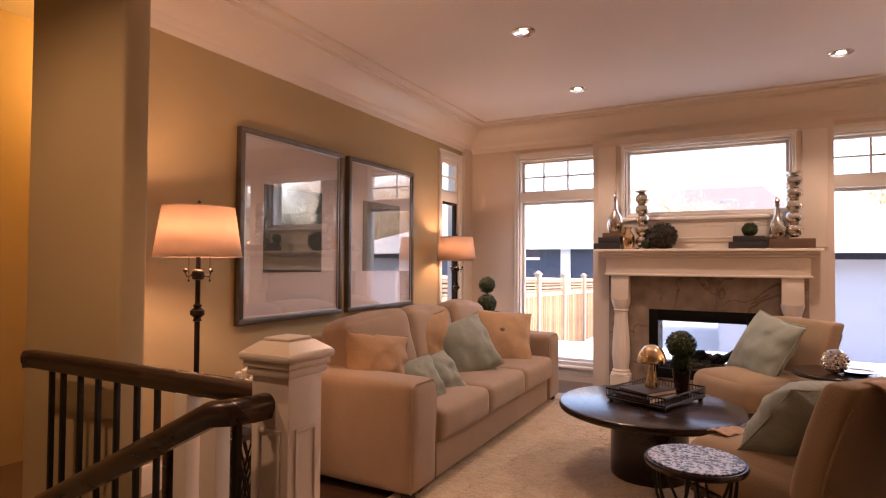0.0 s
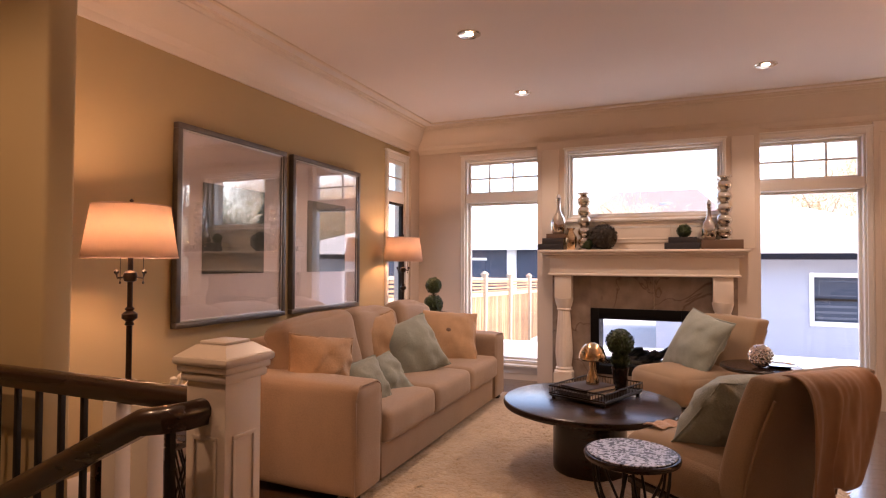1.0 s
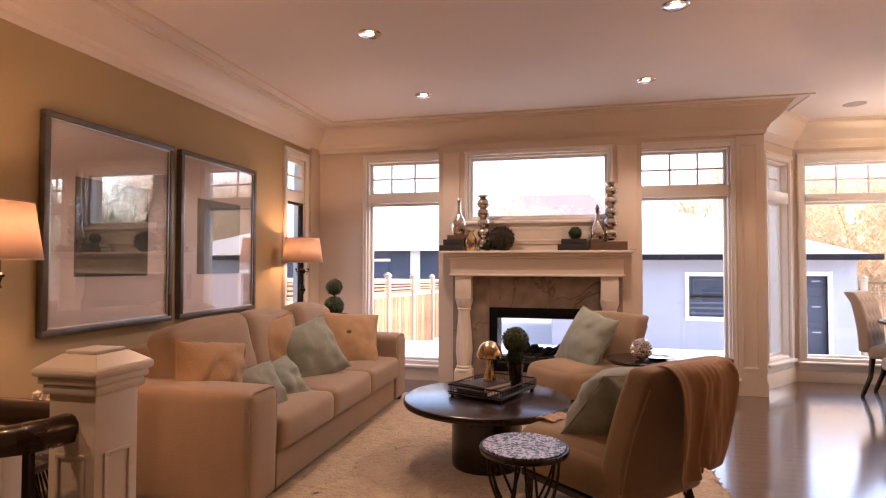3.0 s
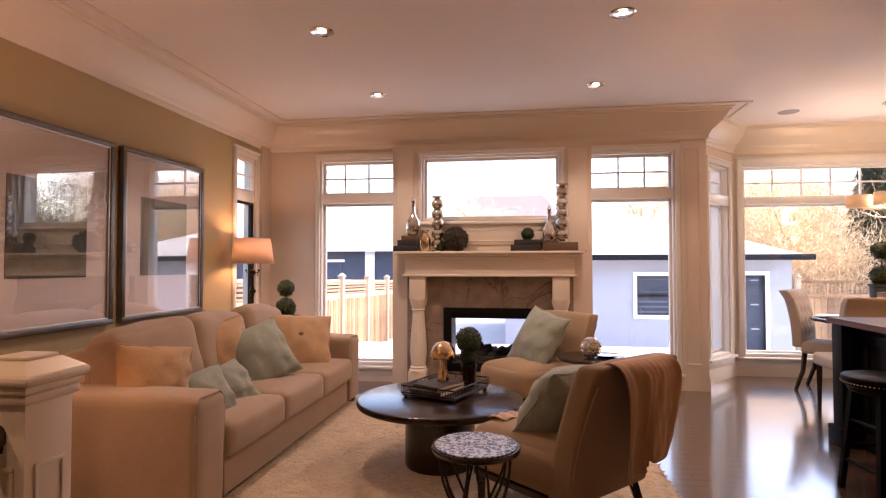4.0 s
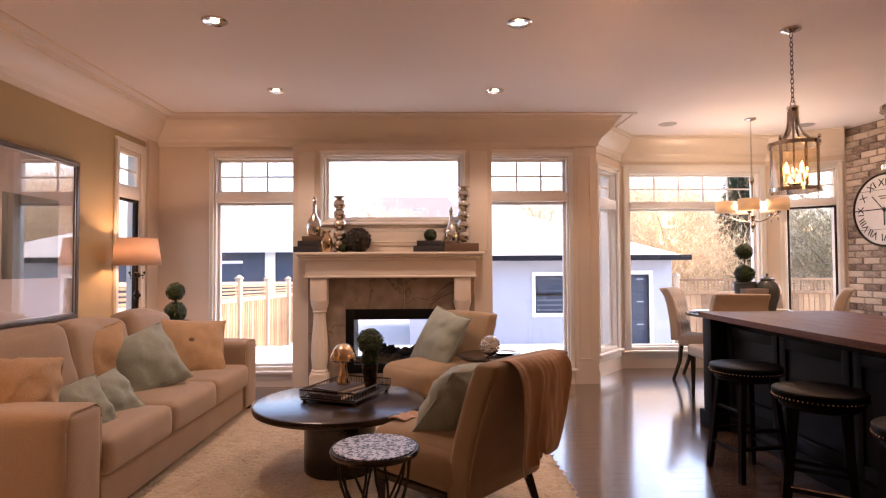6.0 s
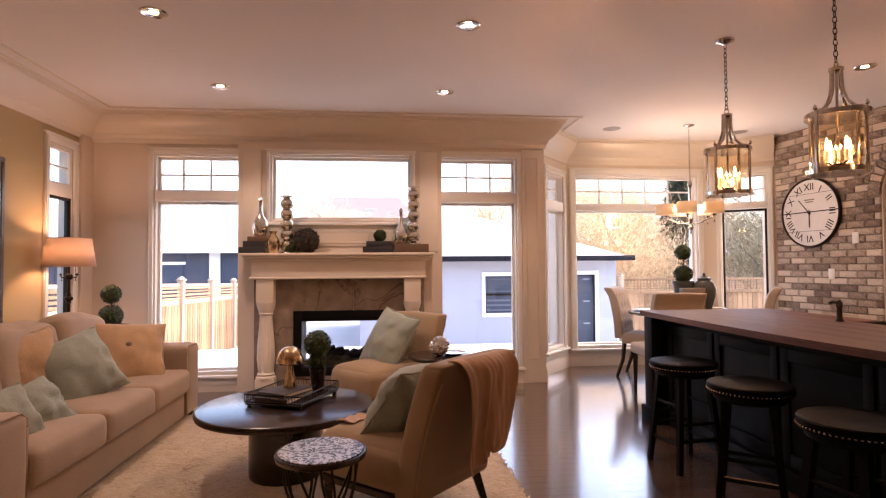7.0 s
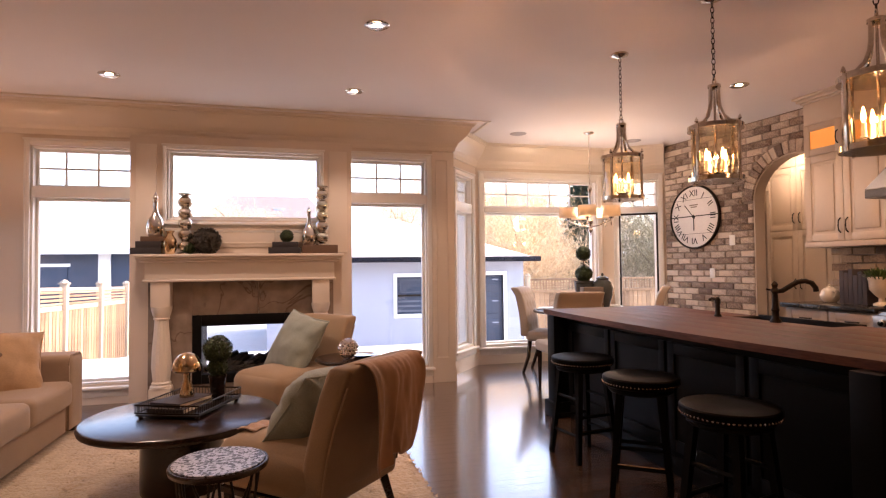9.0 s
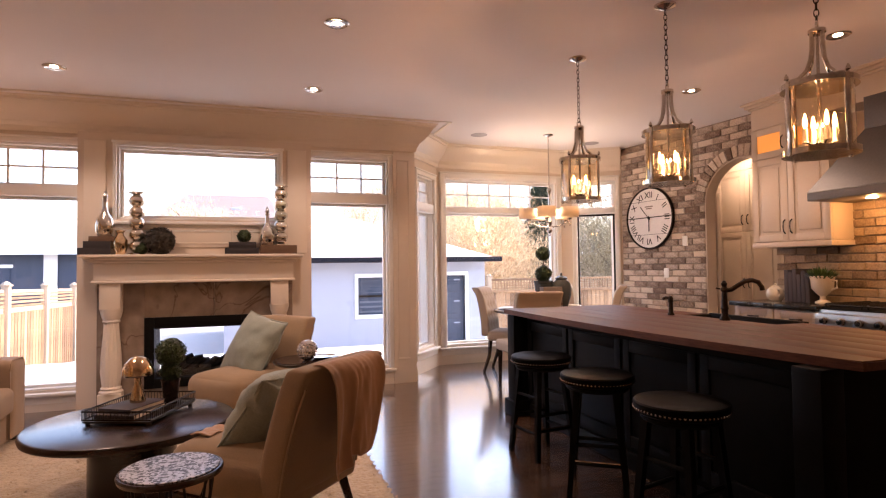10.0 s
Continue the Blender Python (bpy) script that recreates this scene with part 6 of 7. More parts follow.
hd = thing("range_hood", pose(0, 0, 0), "dark metal tapered range hood, lit underneath", "hood")
bm = box(B(), 4.50, 5.05, 2.36, 3.66, 1.79, 1.86, 0.006)
part("band", bm, M_HOOD, hd)
bm = B()
lo = [(4.50, 2.36, 1.861), (5.05, 2.36, 1.861), (5.05, 3.66, 1.861), (4.50, 3.66, 1.861)]
hi = [(4.72, 2.70, 2.34), (5.05, 2.70, 2.34), (5.05, 3.32, 2.34), (4.72, 3.32, 2.34)]
a, b = [bm.verts.new(v) for v in lo], [bm.verts.new(v) for v in hi]
for i in range(4):
    bm.faces.new((a[i], a[(i + 1) % 4], b[(i + 1) % 4], b[i]))
bm.faces.new(a[::-1])
bm.faces.new(b)
part("canopy", bm, M_HOOD, hd)
part("chimney", box(B(), 4.72, 5.05, 2.70, 3.32, 2.341, 2.60, 0.003), M_HOOD, hd)
for y in (2.75, 3.3):
    part("lens", lathe(B(), [(0.001, 1.785), (0.04, 1.785), (0.04, 1.7895), (0.001, 1.7895)], 20, 4.75, y), M_CAN, hd, "glowing hood lamp")
    lamp("hood_lamp", (4.75, y, 1.74), 1.7, (1.0, 0.48, 0.14), 0.03)

# things on the counter
tp = thing("teapot", pose(4.80, 4.25, 0.916, 0, 0, 60), "round cream ceramic teapot on the counter", "teapot")
part("body", lathe(B(), [(0.001, 0), (0.05, 0), (0.075, 0.03), (0.082, 0.065), (0.065, 0.11), (0.035, 0.13), (0.035, 0.135), (0.012, 0.145), (0.014, 0.158), (0.001, 0.165)], 32), M_CERAM, tp)
part("spout", tube(B(), [(0.07, 0, 0.06), (0.11, 0, 0.08), (0.13, 0, 0.12)], 0.018, 10, taper=0.010), M_CERAM, tp)
part("handle", tube(B(), [(-0.06, 0, 0.10), (-0.11, 0, 0.105), (-0.12, 0, 0.06), (-0.07, 0, 0.035)], 0.008, 8), M_CERAM, tp)
for k in range(6):
    y = 4.10 - 0.042 * k
    hgt = (0.29, 0.27, 0.30, 0.25, 0.28, 0.26)[k]
    book(pose(4.84, y, 0.917 + hgt / 2, 90, 0, 0), 0.20, hgt, 0.038, M_SPINE, "upright cookbook on the counter", "cookbooks")
ur = thing("potted_plant", pose(4.79, 3.77, 0.916), "leafy green plant in a white footed urn on the counter", "plant")
part("urn", lathe(B(), [(0.001, 0), (0.06, 0), (0.06, 0.012), (0.025, 0.03), (0.022, 0.06), (0.05, 0.085), (0.085, 0.13), (0.09, 0.20), (0.098, 0.235), (0.09, 0.24), (0.08, 0.20), (0.001, 0.19)], 32), M_CERAM, ur, "white footed urn")
for s in (-1, 1):
    part("ear", tube(B(), [(0, s * 0.088, 0.20), (0, s * 0.13, 0.20), (0, s * 0.13, 0.14), (0, s * 0.085, 0.12)], 0.008, 8), M_CERAM, ur)
M_HERB = mat("herb_leaf", ((0.03, 0.06, 0.012), (0.10, 0.17, 0.04)), 0.5, big=20, fine=100, bump=0.1, island=0.4)
rnd = random.Random(12)
v, f = [], []
for k in range(420):
    a, r, e = rnd.uniform(0, 6.3), rnd.uniform(0.0, 0.07), rnd.uniform(0.5, 1.4)
    x, y = r * math.cos(a), r * math.sin(a)
    ln = rnd.uniform(0.07, 0.13)
    dx, dy, dz = math.cos(a) * math.cos(e), math.sin(a) * math.cos(e), math.sin(e)
    o = len(v)
    w = 0.006
    v += [(x - math.sin(a) * w, y + math.cos(a) * w, 0.20), (x + math.sin(a) * w, y - math.cos(a) * w, 0.20), (x + dx * ln + math.sin(a) * w * 0.6, y + dy * ln - math.cos(a) * w * 0.6, 0.20 + dz * ln * 0.8), (x + dx * ln * 1.25, y + dy * ln * 1.25, 0.20 + dz * ln), (x + dx * ln - math.sin(a) * w * 0.6, y + dy * ln + math.cos(a) * w * 0.6, 0.20 + dz * ln * 0.8)]
    f.append((o, o + 1, o + 2, o + 3, o + 4))
me = bpy.data.meshes.new("foliage")
me.from_pydata(v, [], f)
me.materials.append(M_HERB)
new("foliage", me).parent = ur

# clock and switches on the brick
def clock():
    c = thing("wall_clock", SKEW @ pose(BX - 0.012, 6.154, 1.865, 90, 0, -90), "large round clock with Roman numerals and dark rim", "clock")
    # local: x along the wall to the right, y up, z towards the room
    R = 0.395
    part("rim", lathe(B(), [(R - 0.018, 0.0), (R + 0.006, 0.0), (R + 0.008, 0.02), (R, 0.034), (R - 0.008, 0.036), (R - 0.016, 0.03), (R - 0.018, 0.0)], 72), M_BRONZE, c, "dark bronze rim")
    face = part("face", lathe(B(), [(0.001, 0.02), (R - 0.015, 0.02), (R - 0.015, 0.001), (0.001, 0.001)], 64), mat("aged_white_dial", (0.74, 0.70, 0.67), 0.6, var=0.08, big=8, fine=60, bump=0.05), c, "aged white plank dial")
    for y in (-0.21, 0.01, 0.22):
        hw = math.sqrt((R - 0.018) ** 2 - y * y)
        part("plank_joint", box(B(), -hw, hw, y - (0.006 if y == 0.01 else 0.002), y + (0.006 if y == 0.01 else 0.002), 0.0205, 0.0225), M_BRONZE, c)
    for k, s in enumerate(("XII", "I", "II", "III", "IIII", "V", "VI", "VII", "VIII", "IX", "X", "XI")):
        a = radians(90 - 30 * k)
        cu = bpy.data.curves.new("numeral", "FONT")
        cu.body, cu.size, cu.align_x, cu.align_y, cu.extrude = s, 0.115, "CENTER", "CENTER", 0.001
        cu.materials.append(M_IRON)
        o = new("numeral", cu)
        o.parent = c
        o.matrix_basis = pose(0.295 * math.cos(a), 0.295 * math.sin(a), 0.0225, 0, 0, -30 * k)
    part("hour_hand", box(B(), -0.007, 0.007, -0.17, 0.03, 0.026, 0.029, 0.001), M_IRON, c)
    part("minute_hand", box(B(), -0.005, 0.005, -0.03, 0.21, 0.030, 0.033, 0.001, m=pose(0, 0, 0, 0, 0, 42)), M_IRON, c)
    part("boss", lathe(B(), [(0.001, 0.02), (0.014, 0.02), (0.014, 0.036), (0.001, 0.038)], 14), M_IRON, c)
    for x0, x1, y in ((-0.07, 0.07, 0.15), (-0.05, 0.05, 0.125)):
        part("lettering_bar", box(B(), x0, x1, y - 0.007, y + 0.007, 0.0205, 0.022), M_MORTAR, c)


clock()
for y, z, n in ((5.61, 1.55, 1), (5.91, 1.165, 2)):
    s = thing("wall_switch" if n == 1 else "wall_socket", SKEW @ pose(BX - 0.006, y, z, 90, 0, -90), "white switch plate on the brick wall" if n == 1 else "white socket plate on the brick wall", "switch" if n == 1 else "socket")
    part("plate", box(B(), -0.038, 0.038, -0.06, 0.06, -0.004, 0.006, 0.003), M_WHITE, s)
    part("rocker", box(B(), -0.016, 0.016, -0.033, 0.033, 0.006, 0.010, 0.002), M_WHITE, s)
s = thing("wall_socket", pose(5.03, 4.22, 1.14, 90, 0, -90), "white socket plate on the brick backsplash", "socket")
part("plate", box(B(), -0.038, 0.038, -0.06, 0.06, -0.004, 0.006, 0.003), M_WHITE, s)
part("rocker", box(B(), -0.016, 0.016, -0.033, 0.033, 0.006, 0.010, 0.002), M_WHITE, s)
# ---- outside ----
GZ = -0.9
M_SNOW = mat("pale_concrete", (0.55, 0.53, 0.50), 0.9, var=0.12, big=0.7, fine=30, bump=0.4, depth=0.004)
M_CEDAR = mat("cedar_fence_boards", ((0.15, 0.08, 0.04), (0.42, 0.25, 0.13)), 0.8, big=3, fine=20, bump=0.3, depth=0.002, stretch=(6, 6, 0.8), rand=0.35)
M_POST = mat("pale_fence_posts", (0.40, 0.31, 0.22), 0.8, var=0.12, big=3, fine=20, bump=0.3, depth=0.002)
M_STUCCO = mat("blue_grey_stucco", (0.36, 0.38, 0.44), 0.95, var=0.05, big=2, fine=120, bump=0.5, depth=0.003)
M_NAVY = mat("dark_blue_siding", (0.04, 0.052, 0.08), 0.7, var=0.12, big=2, fine=60, bump=0.2, depth=0.002)
M_GUTTER = mat("dark_gutter_metal", (0.012, 0.013, 0.018), 0.6, spec=0.08, var=0.1, fine=60, bump=0.05)
M_BLIND = mat("grey_blind_slat", (0.12, 0.13, 0.16), 0.8, var=0.1, fine=60, bump=0.05)
M_ROOF = mat("pale_asphalt_shingle", (0.52, 0.47, 0.43), 0.95, var=0.14, big=2, fine=25, bump=0.6, depth=0.006, stretch=(1, 1, 3))
M_ROOF2 = mat("reddish_shingle_roof", (0.23, 0.175, 0.155), 0.95, var=0.22, big=2, fine=25, bump=0.6, depth=0.006, stretch=(1, 1, 3))
M_BARK = mat("grey_brown_bark", (0.13, 0.10, 0.075), 0.9, var=0.3, big=6, fine=40, bump=0.6, depth=0.01)
M_TWIG = mat("golden_twigs", ((0.58, 0.37, 0.19), (0.95, 0.76, 0.48)), 0.8, big=2, fine=30, bump=0.0, island=0.5)
M_BUSH = mat("olive_twigs", ((0.16, 0.13, 0.07), (0.46, 0.38, 0.23)), 0.8, big=2, fine=30, bump=0.0, island=0.5)
M_SPRUCE = mat("spruce_needles", ((0.015, 0.035, 0.018), (0.06, 0.10, 0.05)), 0.7, big=4, fine=30, bump=0.0, island=0.5)
tagged(link("ground", box(B(), -300, 300, 7.75, 900, GZ - 0.3, GZ), M_SNOW), "pale ground outside", "ground", kind="structure")
bm = box(B(), -3.6, 2.2, 6.50, 9.5, GZ, -0.02, 0.01)
tagged(link("patio", bm, M_SNOW), "pale concrete patio behind the house", "patio", kind="structure")


def fence(m, panels, lattice, L, label):
    f = thing("fence", m, label, "fence", "fences")
    bw = 0.145
    bm = box(B(), 0, bw - 0.008, -0.01, 0.01, 0.06, 1.38)
    board = bpy.data.meshes.new("board")
    bm.to_mesh(board)
    bm.free()
    board.materials.append(M_CEDAR)
    for k in range(panels + 1):
        bm = box(B(), k * L - 0.06, k * L + 0.06, -0.06, 0.06, 0, 1.86, 0.005)
        box(bm, k * L - 0.08, k * L + 0.08, -0.08, 0.08, 1.86, 1.89, 0.006)
        lathe(bm, [(0.085, 1.89), (0.05, 1.93), (0.001, 1.95)], 4, k * L, 0)
        part("post", bm, M_POST, f)
        if k == panels:
            break
        x0, x1 = k * L + 0.062, (k + 1) * L - 0.062
        for z, h in ((0.20, 0.09), (0.80, 0.09), (1.38, 0.09), (1.74, 0.06)):
            part("rail", box(B(), x0, x1, -0.045, -0.012, z, z + h, 0.003), M_CEDAR if lattice else M_POST, f)
        n = int((x1 - x0) / bw)
        for j in range(n):
            o = new("board", board)
            o.parent = f
            o.location = (x0 + 0.01 + j * (x1 - x0) / n, 0, 0)
        if lattice:
            for j in range(24):
                x = x0 + (x1 - x0) * (j + 0.5) / 24
                part("lattice_strip", box(B(), x - 0.017, x + 0.017, -0.025, -0.013, 1.471, 1.739), M_CEDAR, f)
            for z in (1.52, 1.59, 1.66):
                part("lattice_strip", box(B(), x0, x1, -0.011, 0.0, z - 0.017, z + 0.017), M_CEDAR, f)
        else:
            for z in (1.50, 1.57, 1.64, 1.71):
                part("slat", box(B(), x0, x1, -0.02, 0.0, z - 0.022, z + 0.022, 0.002), M_CEDAR, f)


fence(pose(-4.05, 20.0, -1.05, 0, -1.55, -90), 7, False, 2.0, "cedar board fence with pale posts and a slatted top")
fence(pose(6.6, 15.3, GZ), 6, True, 2.35, "cedar board fence with pale posts and a lattice top")


def garage():
    g = thing("garage", pose(-0.6, 15, GZ), "blue-grey stucco garage with a pale hipped roof", "garage")
    W, D, H = 6.94, 6.5, 2.40
    bm = B()
    for a, b, lo, hi in ((0, 3.30, None, None), (3.30, 4.30, 0.91, 1.92), (4.30, 5.55, None, None), (5.55, 6.33, 0.0, 1.93), (6.33, W, None, None)):
        if lo is None:
            box(bm, a, b, 0, 0.2, 0, H)
        else:
            if lo > 0:
                box(bm, a, b, 0, 0.2, 0, lo)
            box(bm, a, b, 0, 0.2, hi, H)
    box(bm, 0, 0.2, 0.2, D, 0, H)
    box(bm, W - 0.2, W, 0.2, D, 0, H)
    box(bm, 0, W, D, D + 0.2, 0, H)
    part("wall", bm, M_STUCCO, g)
    o, e = 0.5, H
    bm = B()
    lo = [(-o, -o, e), (W + 0.2, -o, e), (W + 0.2, D + o, e), (-o, D + o, e)]
    hi = [(3.2, 3.2, e + 1.35), (W - 3.2, 3.2, e + 1.35)]
    v = [bm.verts.new(p) for p in lo] + [bm.verts.new(p) for p in hi]
    for q in ((0, 1, 5, 4), (1, 2, 5), (2, 3, 4, 5), (3, 0, 4), (3, 2, 1, 0)):
        bm.faces.new([v[i] for i in q])
    part("roof", bm, M_ROOF, g, "pale shingle hipped roof")
    part("gutter", box(B(), -o - 0.1, W + 0.28, -o - 0.11, -o - 0.005, e - 0.10, e + 0.04, 0.02), M_GUTTER, g, "dark eaves gutter")
    w = part("window", box(B(), 3.30, 4.30, 0.10, 0.12, 0.91, 1.92), M_NAVY, g, "dark garage window with a white frame")
    for a, b, c, d in ((3.22, 3.31, 0.82, 2.01), (4.29, 4.38, 0.82, 2.01), (3.31, 4.29, 1.91, 2.01), (3.31, 4.29, 0.82, 0.92)):
        part("frame", box(B(), a, b, -0.03, 0.10, c, d, 0.004), M_WHITE, w)
    part("sash_bar", box(B(), 3.31, 4.29, 0.05, 0.10, 1.385, 1.435, 0.004), M_BRONZE, w)
    for k in range(3):
        part("blind_slat", box(B(), 3.36, 4.24, 0.088, 0.099, 0.97 + 0.13 * k, 1.02 + 0.13 * k), M_BLIND, w)
    for a, b, c, d in ((3.42, 4.18, 1.49, 1.51), (3.42, 4.18, 1.81, 1.83), (3.42, 3.44, 1.51, 1.81), (4.16, 4.18, 1.51, 1.81)):
        part("sash_line", box(B(), a, b, 0.085, 0.099, c, d), M_BLIND, w)
    d = part("door", box(B(), 5.55, 6.33, 0.08, 0.12, 0.02, 1.93, 0.004), M_NAVY, g, "dark panelled side door")
    for z in (0.25, 0.85, 1.45):
        part("panel", box(B(), 5.65, 6.23, 0.065, 0.082, z, z + 0.45, 0.01), M_NAVY, d)
        # one short pale bar high on each door panel
        for q in (0.34,):
            part("pale_bar", box(B(), 6.02, 6.2, 0.055, 0.066, z + q, z + q + 0.03), M_STUCCO, d)
    for a, b, c, e2 in ((5.45, 5.55, 0, 2.03), (6.33, 6.43, 0, 2.03), (5.55, 6.33, 1.93, 2.03)):
        part("door_casing", box(B(), a, b, -0.02, 0.10, c, e2, 0.004), M_WHITE, d)


garage()


def house(m, W, D, H, rise, wall_m, roof_m, label, deck=False):
    g = thing("neighbour_house", m, label, "house", "houses")
    part("wall", box(B(), 0, W, 0, D, 0, H), wall_m, g)
    bm = B()
    o = 0.5
    v = [bm.verts.new(p) for p in ((-o, -o, H), (W + o, -o, H), (W + o, D + o, H), (-o, D + o, H), (W * 0.25, D / 2, H + rise), (W * 0.8, D / 2, H + rise))]
    for q in ((0, 1, 5, 4), (1, 2, 5), (2, 3, 4, 5), (3, 0, 4), (3, 2, 1, 0)):
        bm.faces.new([v[i] for i in q])
    r = part("roof", bm, roof_m, g)
    part("fascia", box(B(), -o, W + o, -o - 0.03, -o, H - 0.16, H + 0.02), M_WHITE, g)
    part("vent", box(B(), W * 0.55, W * 0.55 + 0.7, D * 0.28, D * 0.28 + 0.6, H + rise * 0.35, H + rise * 0.5 + 0.5, 0.03), M_STUCCO, r)
    if deck:
        part("corner_board", box(B(), W - 1.42, W - 1.06, -0.06, 0.0, 0, H - 0.1), M_WHITE, g, "white downpipe boxing")
    for k in range(3):
        w = part("window", box(B(), W * (0.15 + 0.3 * k), W * (0.15 + 0.3 * k) + 1.2, -0.03, 0.0, 1.2, 2.3, 0.01), M_NAVY, g)
        part("frame", box(B(), W * (0.15 + 0.3 * k) - 0.08, W * (0.15 + 0.3 * k) + 1.28, -0.05, -0.03, 2.3, 2.4), M_WHITE, w)


house(pose(-6.5, 38, GZ), 9.5, 8, 4.3, 3.0, M_POST, M_ROOF2, "pale neighbouring house with a reddish shingle roof")
house(pose(-18.6, 20.6, GZ), 14.0, 7, 2.85, 1.9, M_NAVY, M_ROOF, "dark blue neighbouring house with a pale roof", True)
house(pose(16, 34, GZ), 10, 8, 3.0, 2.6, M_POST, M_ROOF, "pale neighbouring house behind trees")


def tree(x, y, h, spread, material, n, seed, label, low=0.2, spruce=False):
    t = thing("tree", pose(x, y, GZ), label, "tree", "trees")
    rnd = random.Random(seed)
    bm = tube(B(), [(0, 0, 0), (0.05 * h * rnd.uniform(-0.3, 0.3), 0, h * 0.4), (0, 0.03 * h, h * 0.8)], (0.035 if spruce else 0.018) * h, 8, taper=0.008 * h)
    ends = []
    if not spruce:
        for k in range(11):
            a, z = rnd.uniform(0, 6.3), h * rnd.uniform(0.12, 0.65)
            r, z2 = spread * rnd.uniform(0.5, 1.0), z + h * rnd.uniform(0.15, 0.35)
            p = [(0, 0, z), (r * 0.5 * math.cos(a), r * 0.5 * math.sin(a), z + (z2 - z) * 0.6), (r * math.cos(a), r * math.sin(a), z2)]
            tube(bm, p, 0.007 * h, 6, taper=0.002 * h)
            ends += [Vector(p[1]), Vector(p[2])]
    part("trunk", bm, M_BARK, t)
    v, f = [], []
    for k in range(n):
        if spruce:
            z = h * (low + (1 - low) * rnd.random() ** 1.4)
            tier = (z / h * 11) % 1
            r = spread * (1 - z / h) * (0.55 + 0.45 * (1 - tier)) * math.sqrt(rnd.random())
            a = rnd.uniform(0, 6.3)
            c = Vector((r * math.cos(a), r * math.sin(a), z - 0.12 * r))
            d = Vector((math.cos(a), math.sin(a), -0.25 + rnd.uniform(-0.3, 0.2))).normalized()
            ln, w = rnd.uniform(0.18, 0.42) * h / 9, rnd.uniform(0.03, 0.065) * h / 9
        else:
            e = rnd.choice(ends)
            c = e + Vector((rnd.gauss(0, 1), rnd.gauss(0, 1), rnd.gauss(0, 0.8))) * spread * 0.24
            d = Vector((rnd.gauss(0, 0.6), rnd.gauss(0, 0.6), rnd.uniform(0.1, 1.2))).normalized()
            ln, w = rnd.uniform(0.15, 0.45), rnd.uniform(0.004, 0.013)
        s = d.orthogonal().normalized()
        s = Matrix.Rotation(rnd.uniform(0, 6.3), 3, d) @ s
        o = len(v)
        v += [c - s * w, c + s * w, c + d * ln]
        f.append((o, o + 1, o + 2))
    me = bpy.data.meshes.new("crown")
    me.from_pydata(v, [], f)
    me.materials.append(material)
    new("crown", me).parent = t


GOLDT, OLIVET = "bare golden-twigged tree behind the fence", "olive-brown bushy tree behind the fence"
for k, (x, y, h, s) in enumerate(((8.2, 19.5, 5.2, 2.3), (9.0, 22.5, 6.2, 2.6), (7.0, 24, 6.5, 2.8), (13.9, 25.5, 7.2, 2.8), (9.6, 26, 7.0, 3.0), (5.2, 27, 6.0, 2.6))):
    tree(x, y, h, s, M_TWIG, 22000, 40 + k, GOLDT)
for k, (x, y, h, s) in enumerate(((13.2, 18.2, 5.6, 2.2), (15.8, 19.5, 6.4, 2.6), (18.5, 18, 5.5, 2.4))):
    tree(x, y, h, s, M_BUSH, 16000, 60 + k, OLIVET)
tree(11.8, 21.5, 7.2, 1.75, M_SPRUCE, 15000, 71, "dark green spruce behind the fence", 0.12, True)
tree(-2.5, 30, 6.0, 2.6, M_TWIG, 6000, 72, GOLDT)
# ---- floor boards ----
def floor_boards():
    w, g, z = 0.095, 0.0007, 0.0
    meshes = {}
    rnd = random.Random(7)
    V, F = [], []
    rows = int((7.6 + 3.2) / w)

    def corners(x0, x1, y0, y1):
        e = 0.0006
        return [(x0, y0, z - 0.02), (x1, y0, z - 0.02), (x1, y1, z - 0.02), (x0, y1, z - 0.02),
                (x0 + e, y0 + e, z), (x1 - e, y0 + e, z), (x1 - e, y1 - e, z), (x0 + e, y1 - e, z)]
    faces = ((4, 5, 6, 7), (0, 1, 5, 4), (1, 2, 6, 5), (2, 3, 7, 6), (3, 0, 4, 7))
    count = 0
    for r in range(rows):
        y0 = -3.2 + r * w
        y1 = y0 + w - g
        x = -3.6 - rnd.uniform(0, 1.2)
        while x < 5.3:
            ln = rnd.choice((0.9, 1.2, 1.5, 1.8))
            a, b = max(x, -3.6), min(x + ln - g, 5.3)
            x += ln
            if b - a < 0.05:
                continue
            if y0 < 1.38:
                if a < -1.34 and b > -1.34:
                    a = -1.34
                elif b <= -1.34:
                    continue
            if 0.5 < (a + b) / 2 < 4.0 and 2.9 < y0 < 7.2 and count < 280:
                key = round(b - a, 2)
                if key not in meshes:
                    me = bpy.data.meshes.new("board")
                    c = corners(0, key, 0, w - g)
                    me.from_pydata(c, [], faces)
                    me.materials.append(M_OAK)
                    meshes[key] = me
                o = new("board", meshes[key])
                o.parent = floor_ob
                o.location = (a, y0, 0)
                count += 1
            else:
                k = len(V)
                V += corners(a, b, y0, y1)
                F += [tuple(i + k for i in q) for q in faces]
    me = bpy.data.meshes.new("board_field")
    me.from_pydata(V, [], F)
    me.materials.append(M_OAK_I)
    o = tagged(new("board_field", me), kind="stuff")
    o.parent = floor_ob


floor_boards()


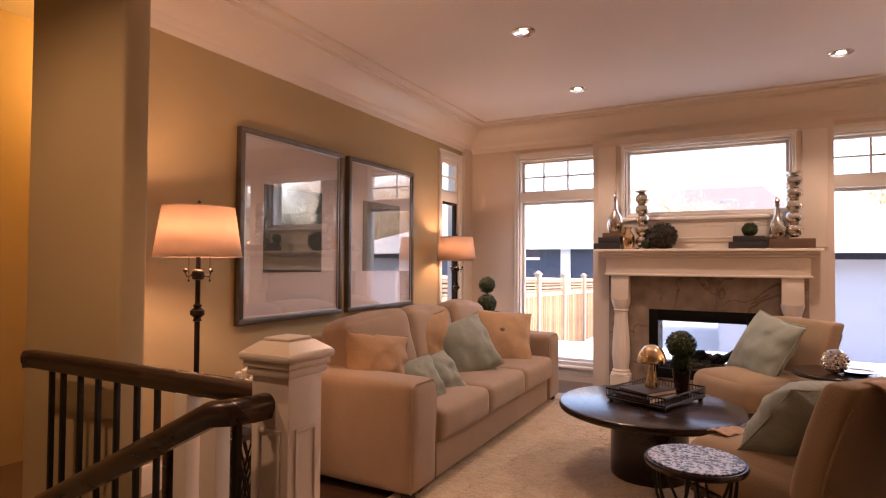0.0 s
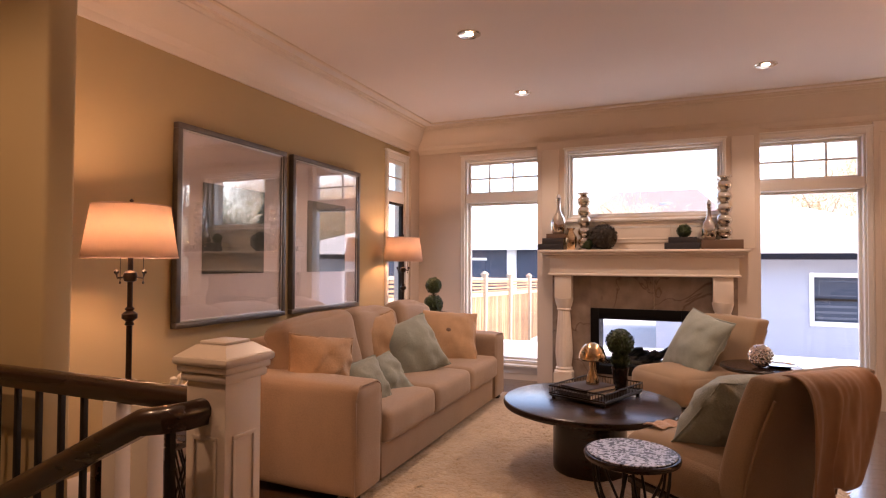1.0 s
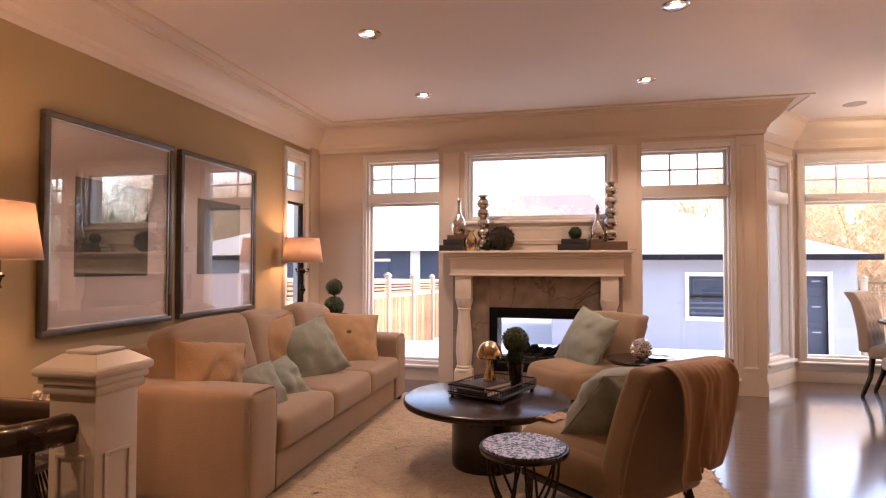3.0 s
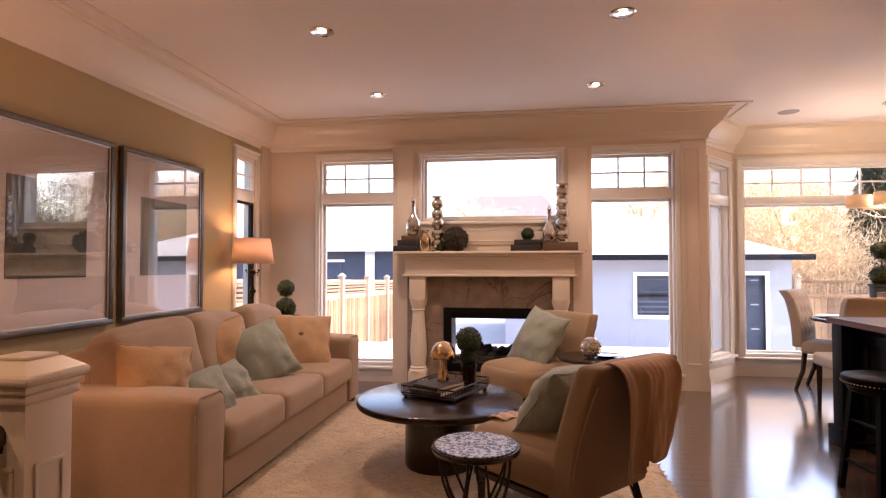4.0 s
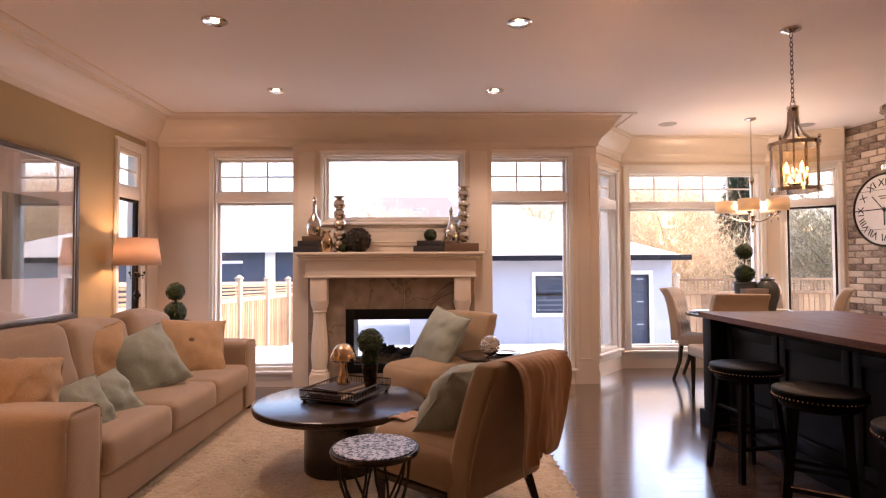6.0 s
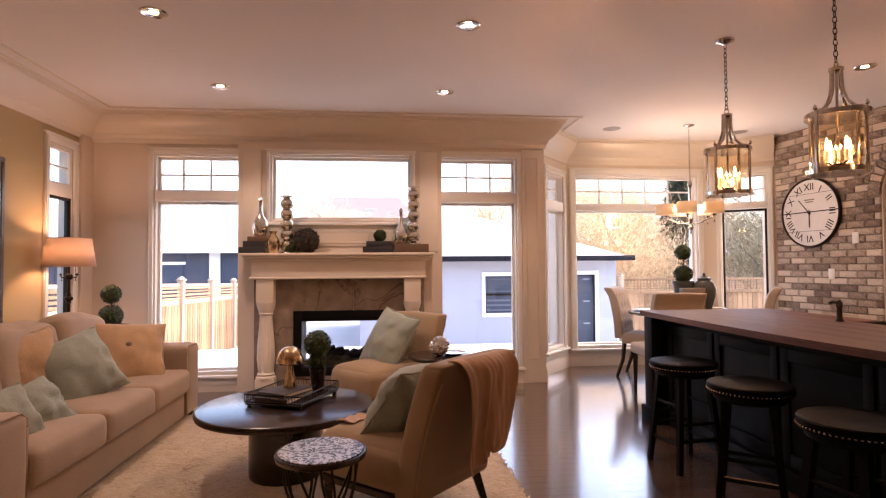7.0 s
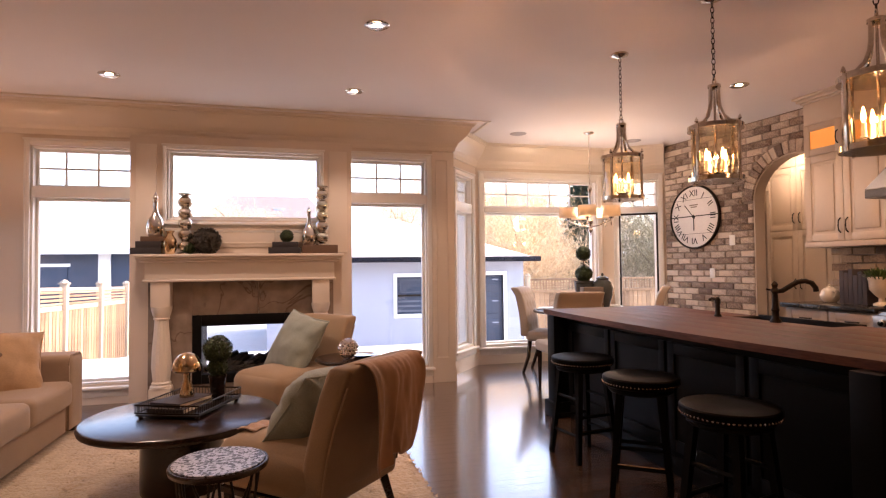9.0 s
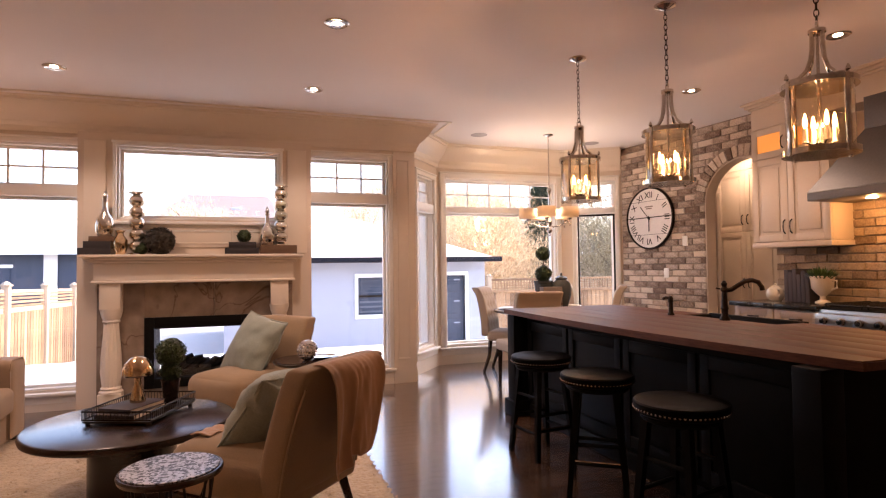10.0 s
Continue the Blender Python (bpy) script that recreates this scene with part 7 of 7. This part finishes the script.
# ---- bricks ----
def brick_mesh(w, h, d, rnd, name="brick", material=None):
    e = 0.006
    j = lambda s=0.0022: rnd.uniform(-s, s)
    back = [(d, 0, 0), (d, w, 0), (d, w, h), (d, 0, h)]
    mid = [(e, j(), j()), (e, w + j(), j()), (e, w + j(), h + j()), (e, j(), h + j())]
    front = [(j(), e, e), (j(), w - e, e), (j(), w - e, h - e), (j(), e, h - e)]
    me = bpy.data.meshes.new(name)
    f = [(8, 9, 10, 11)] + [(i, (i + 1) % 4, 4 + (i + 1) % 4, 4 + i) for i in range(4)] + [(4 + i, 4 + (i + 1) % 4, 8 + (i + 1) % 4, 8 + i) for i in range(4)]
    me.from_pydata(back + mid + front, [], f)
    if material:
        me.materials.append(material)
    return me


def brick_face():
    rnd = random.Random(11)
    BW, BH, J = 0.205, 0.066, 0.009
    full = [brick_mesh(BW, BH, 0.024, rnd, material=M_BRICK) for _ in range(8)]
    half_bricks = [brick_mesh((BW - J) / 2, BH, 0.024, rnd, material=M_BRICK) for _ in range(4)]
    yc, hw, zs, rise, ring = 4.83, 0.50, 1.97, 0.46, 0.13
    V, F = [], []
    n = 0
    r = 0
    z = 0.005
    while z + BH < CEIL + 0.02:
        y = 6.68 - (0 if r % 2 else (BW + J) / 2)
        if r % 2 == 0:
            spans = [(6.68 - (BW - J) / 2, (BW - J) / 2)]
        else:
            spans = []
        while y - BW > 4.02:
            spans.append((y - BW, BW))
            y -= BW + J
        for a, w in spans:
            zz = z + BH / 2
            lo, hi = a - yc, a + w - yc
            # bricks that meet the opening are cut to its outline
            half = hw if zz < zs - 0.02 else (hw + ring) * math.sqrt(max(0.0, 1 - ((zz - BH * 0.3 - zs) / (rise + ring)) ** 2)) if zz - BH * 0.3 > zs else hw + ring
            half += 0.004
            runs = [(lo, hi)] if half < 0.02 or hi <= -half or lo >= half else [q for q in ((lo, min(hi, -half)), (max(lo, half), hi)) if q[1] - q[0] > 0.03]
            for p0, p1 in runs:
                x = BX - 0.003 + rnd.uniform(-0.003, 0.003)
                if abs(p1 - p0 - w) < 1e-6:
                    me = rnd.choice(full if w > 0.15 else half_bricks)
                else:
                    me = brick_mesh(p1 - p0, BH, 0.024, rnd, material=M_BRICK)
                y0 = yc + p0
                if zz > 0.80 and n < 298:
                    o = new("brick", me)
                    o.parent = brick_core
                    o.location = (x, y0, z)
                    n += 1
                else:
                    k = len(V)
                    V += [(x + p.co.x, y0 + p.co.y, z + p.co.z) for p in me.vertices]
                    F += [tuple(i + k for i in q.vertices) for q in me.polygons]
        z += BH + J
        r += 1
    # ring of arch bricks set on edge
    nv = 23
    for i in range(nv):
        a0, a1 = math.pi * (i + 0.07) / nv, math.pi * (i + 0.93) / nv
        q = []
        for a, k in ((a0, 0), (a1, 0), (a1, ring), (a0, ring)):
            q.append((yc - (hw + k) * math.cos(a), zs + (rise + k) * math.sin(a)))
        dx = rnd.uniform(-0.004, 0.002)
        cy, cz = sum(p[0] for p in q) / 4, sum(p[1] for p in q) / 4
        fr = [(BX - 0.012 + dx, cy + (y - cy) * 0.93, cz + (zq - cz) * 0.96) for y, zq in q]
        bk = [(BX + 0.016, y, zq) for y, zq in q]
        me = bpy.data.meshes.new("arch_brick")
        me.from_pydata(fr + bk, [], [(0, 1, 2, 3)] + [(k, (k + 1) % 4, 4 + (k + 1) % 4, 4 + k) for k in range(4)])
        me.materials.append(M_BRICK)
        new("arch_brick", me).parent = brick_core
    me = bpy.data.meshes.new("brick_field")
    me.from_pydata(V, [], F)
    me.materials.append(M_BRICK_I)
    tagged(new("brick_field", me), kind="stuff").parent = brick_core
    # backsplash behind counter and range
    V, F = [], []
    z, r = 0.90, 0
    back = tagged(link("backsplash", box(B(), 5.045, 5.06, 2.0, 4.0, 0.9, 1.9), M_MORTAR), "tumbled brick backsplash behind the range", "backsplash", kind="structure")
    while z < 1.86:
        y = 4.42 - (0.1 if r % 2 else 0)
        while y > 2.1:
            me = rnd.choice(full)
            k = len(V)
            x = 5.028
            V += [(x + p.co.x, y - BW + p.co.y, z + p.co.z) for p in me.vertices]
            F += [tuple(i + k for i in q.vertices) for q in me.polygons]
            y -= BW + J
        z += BH + J
        r += 1
    me = bpy.data.meshes.new("brick_field")
    me.from_pydata(V, [], F)
    me.materials.append(M_SPLASH)
    tagged(new("brick_field", me), kind="stuff").parent = back


brick_face()
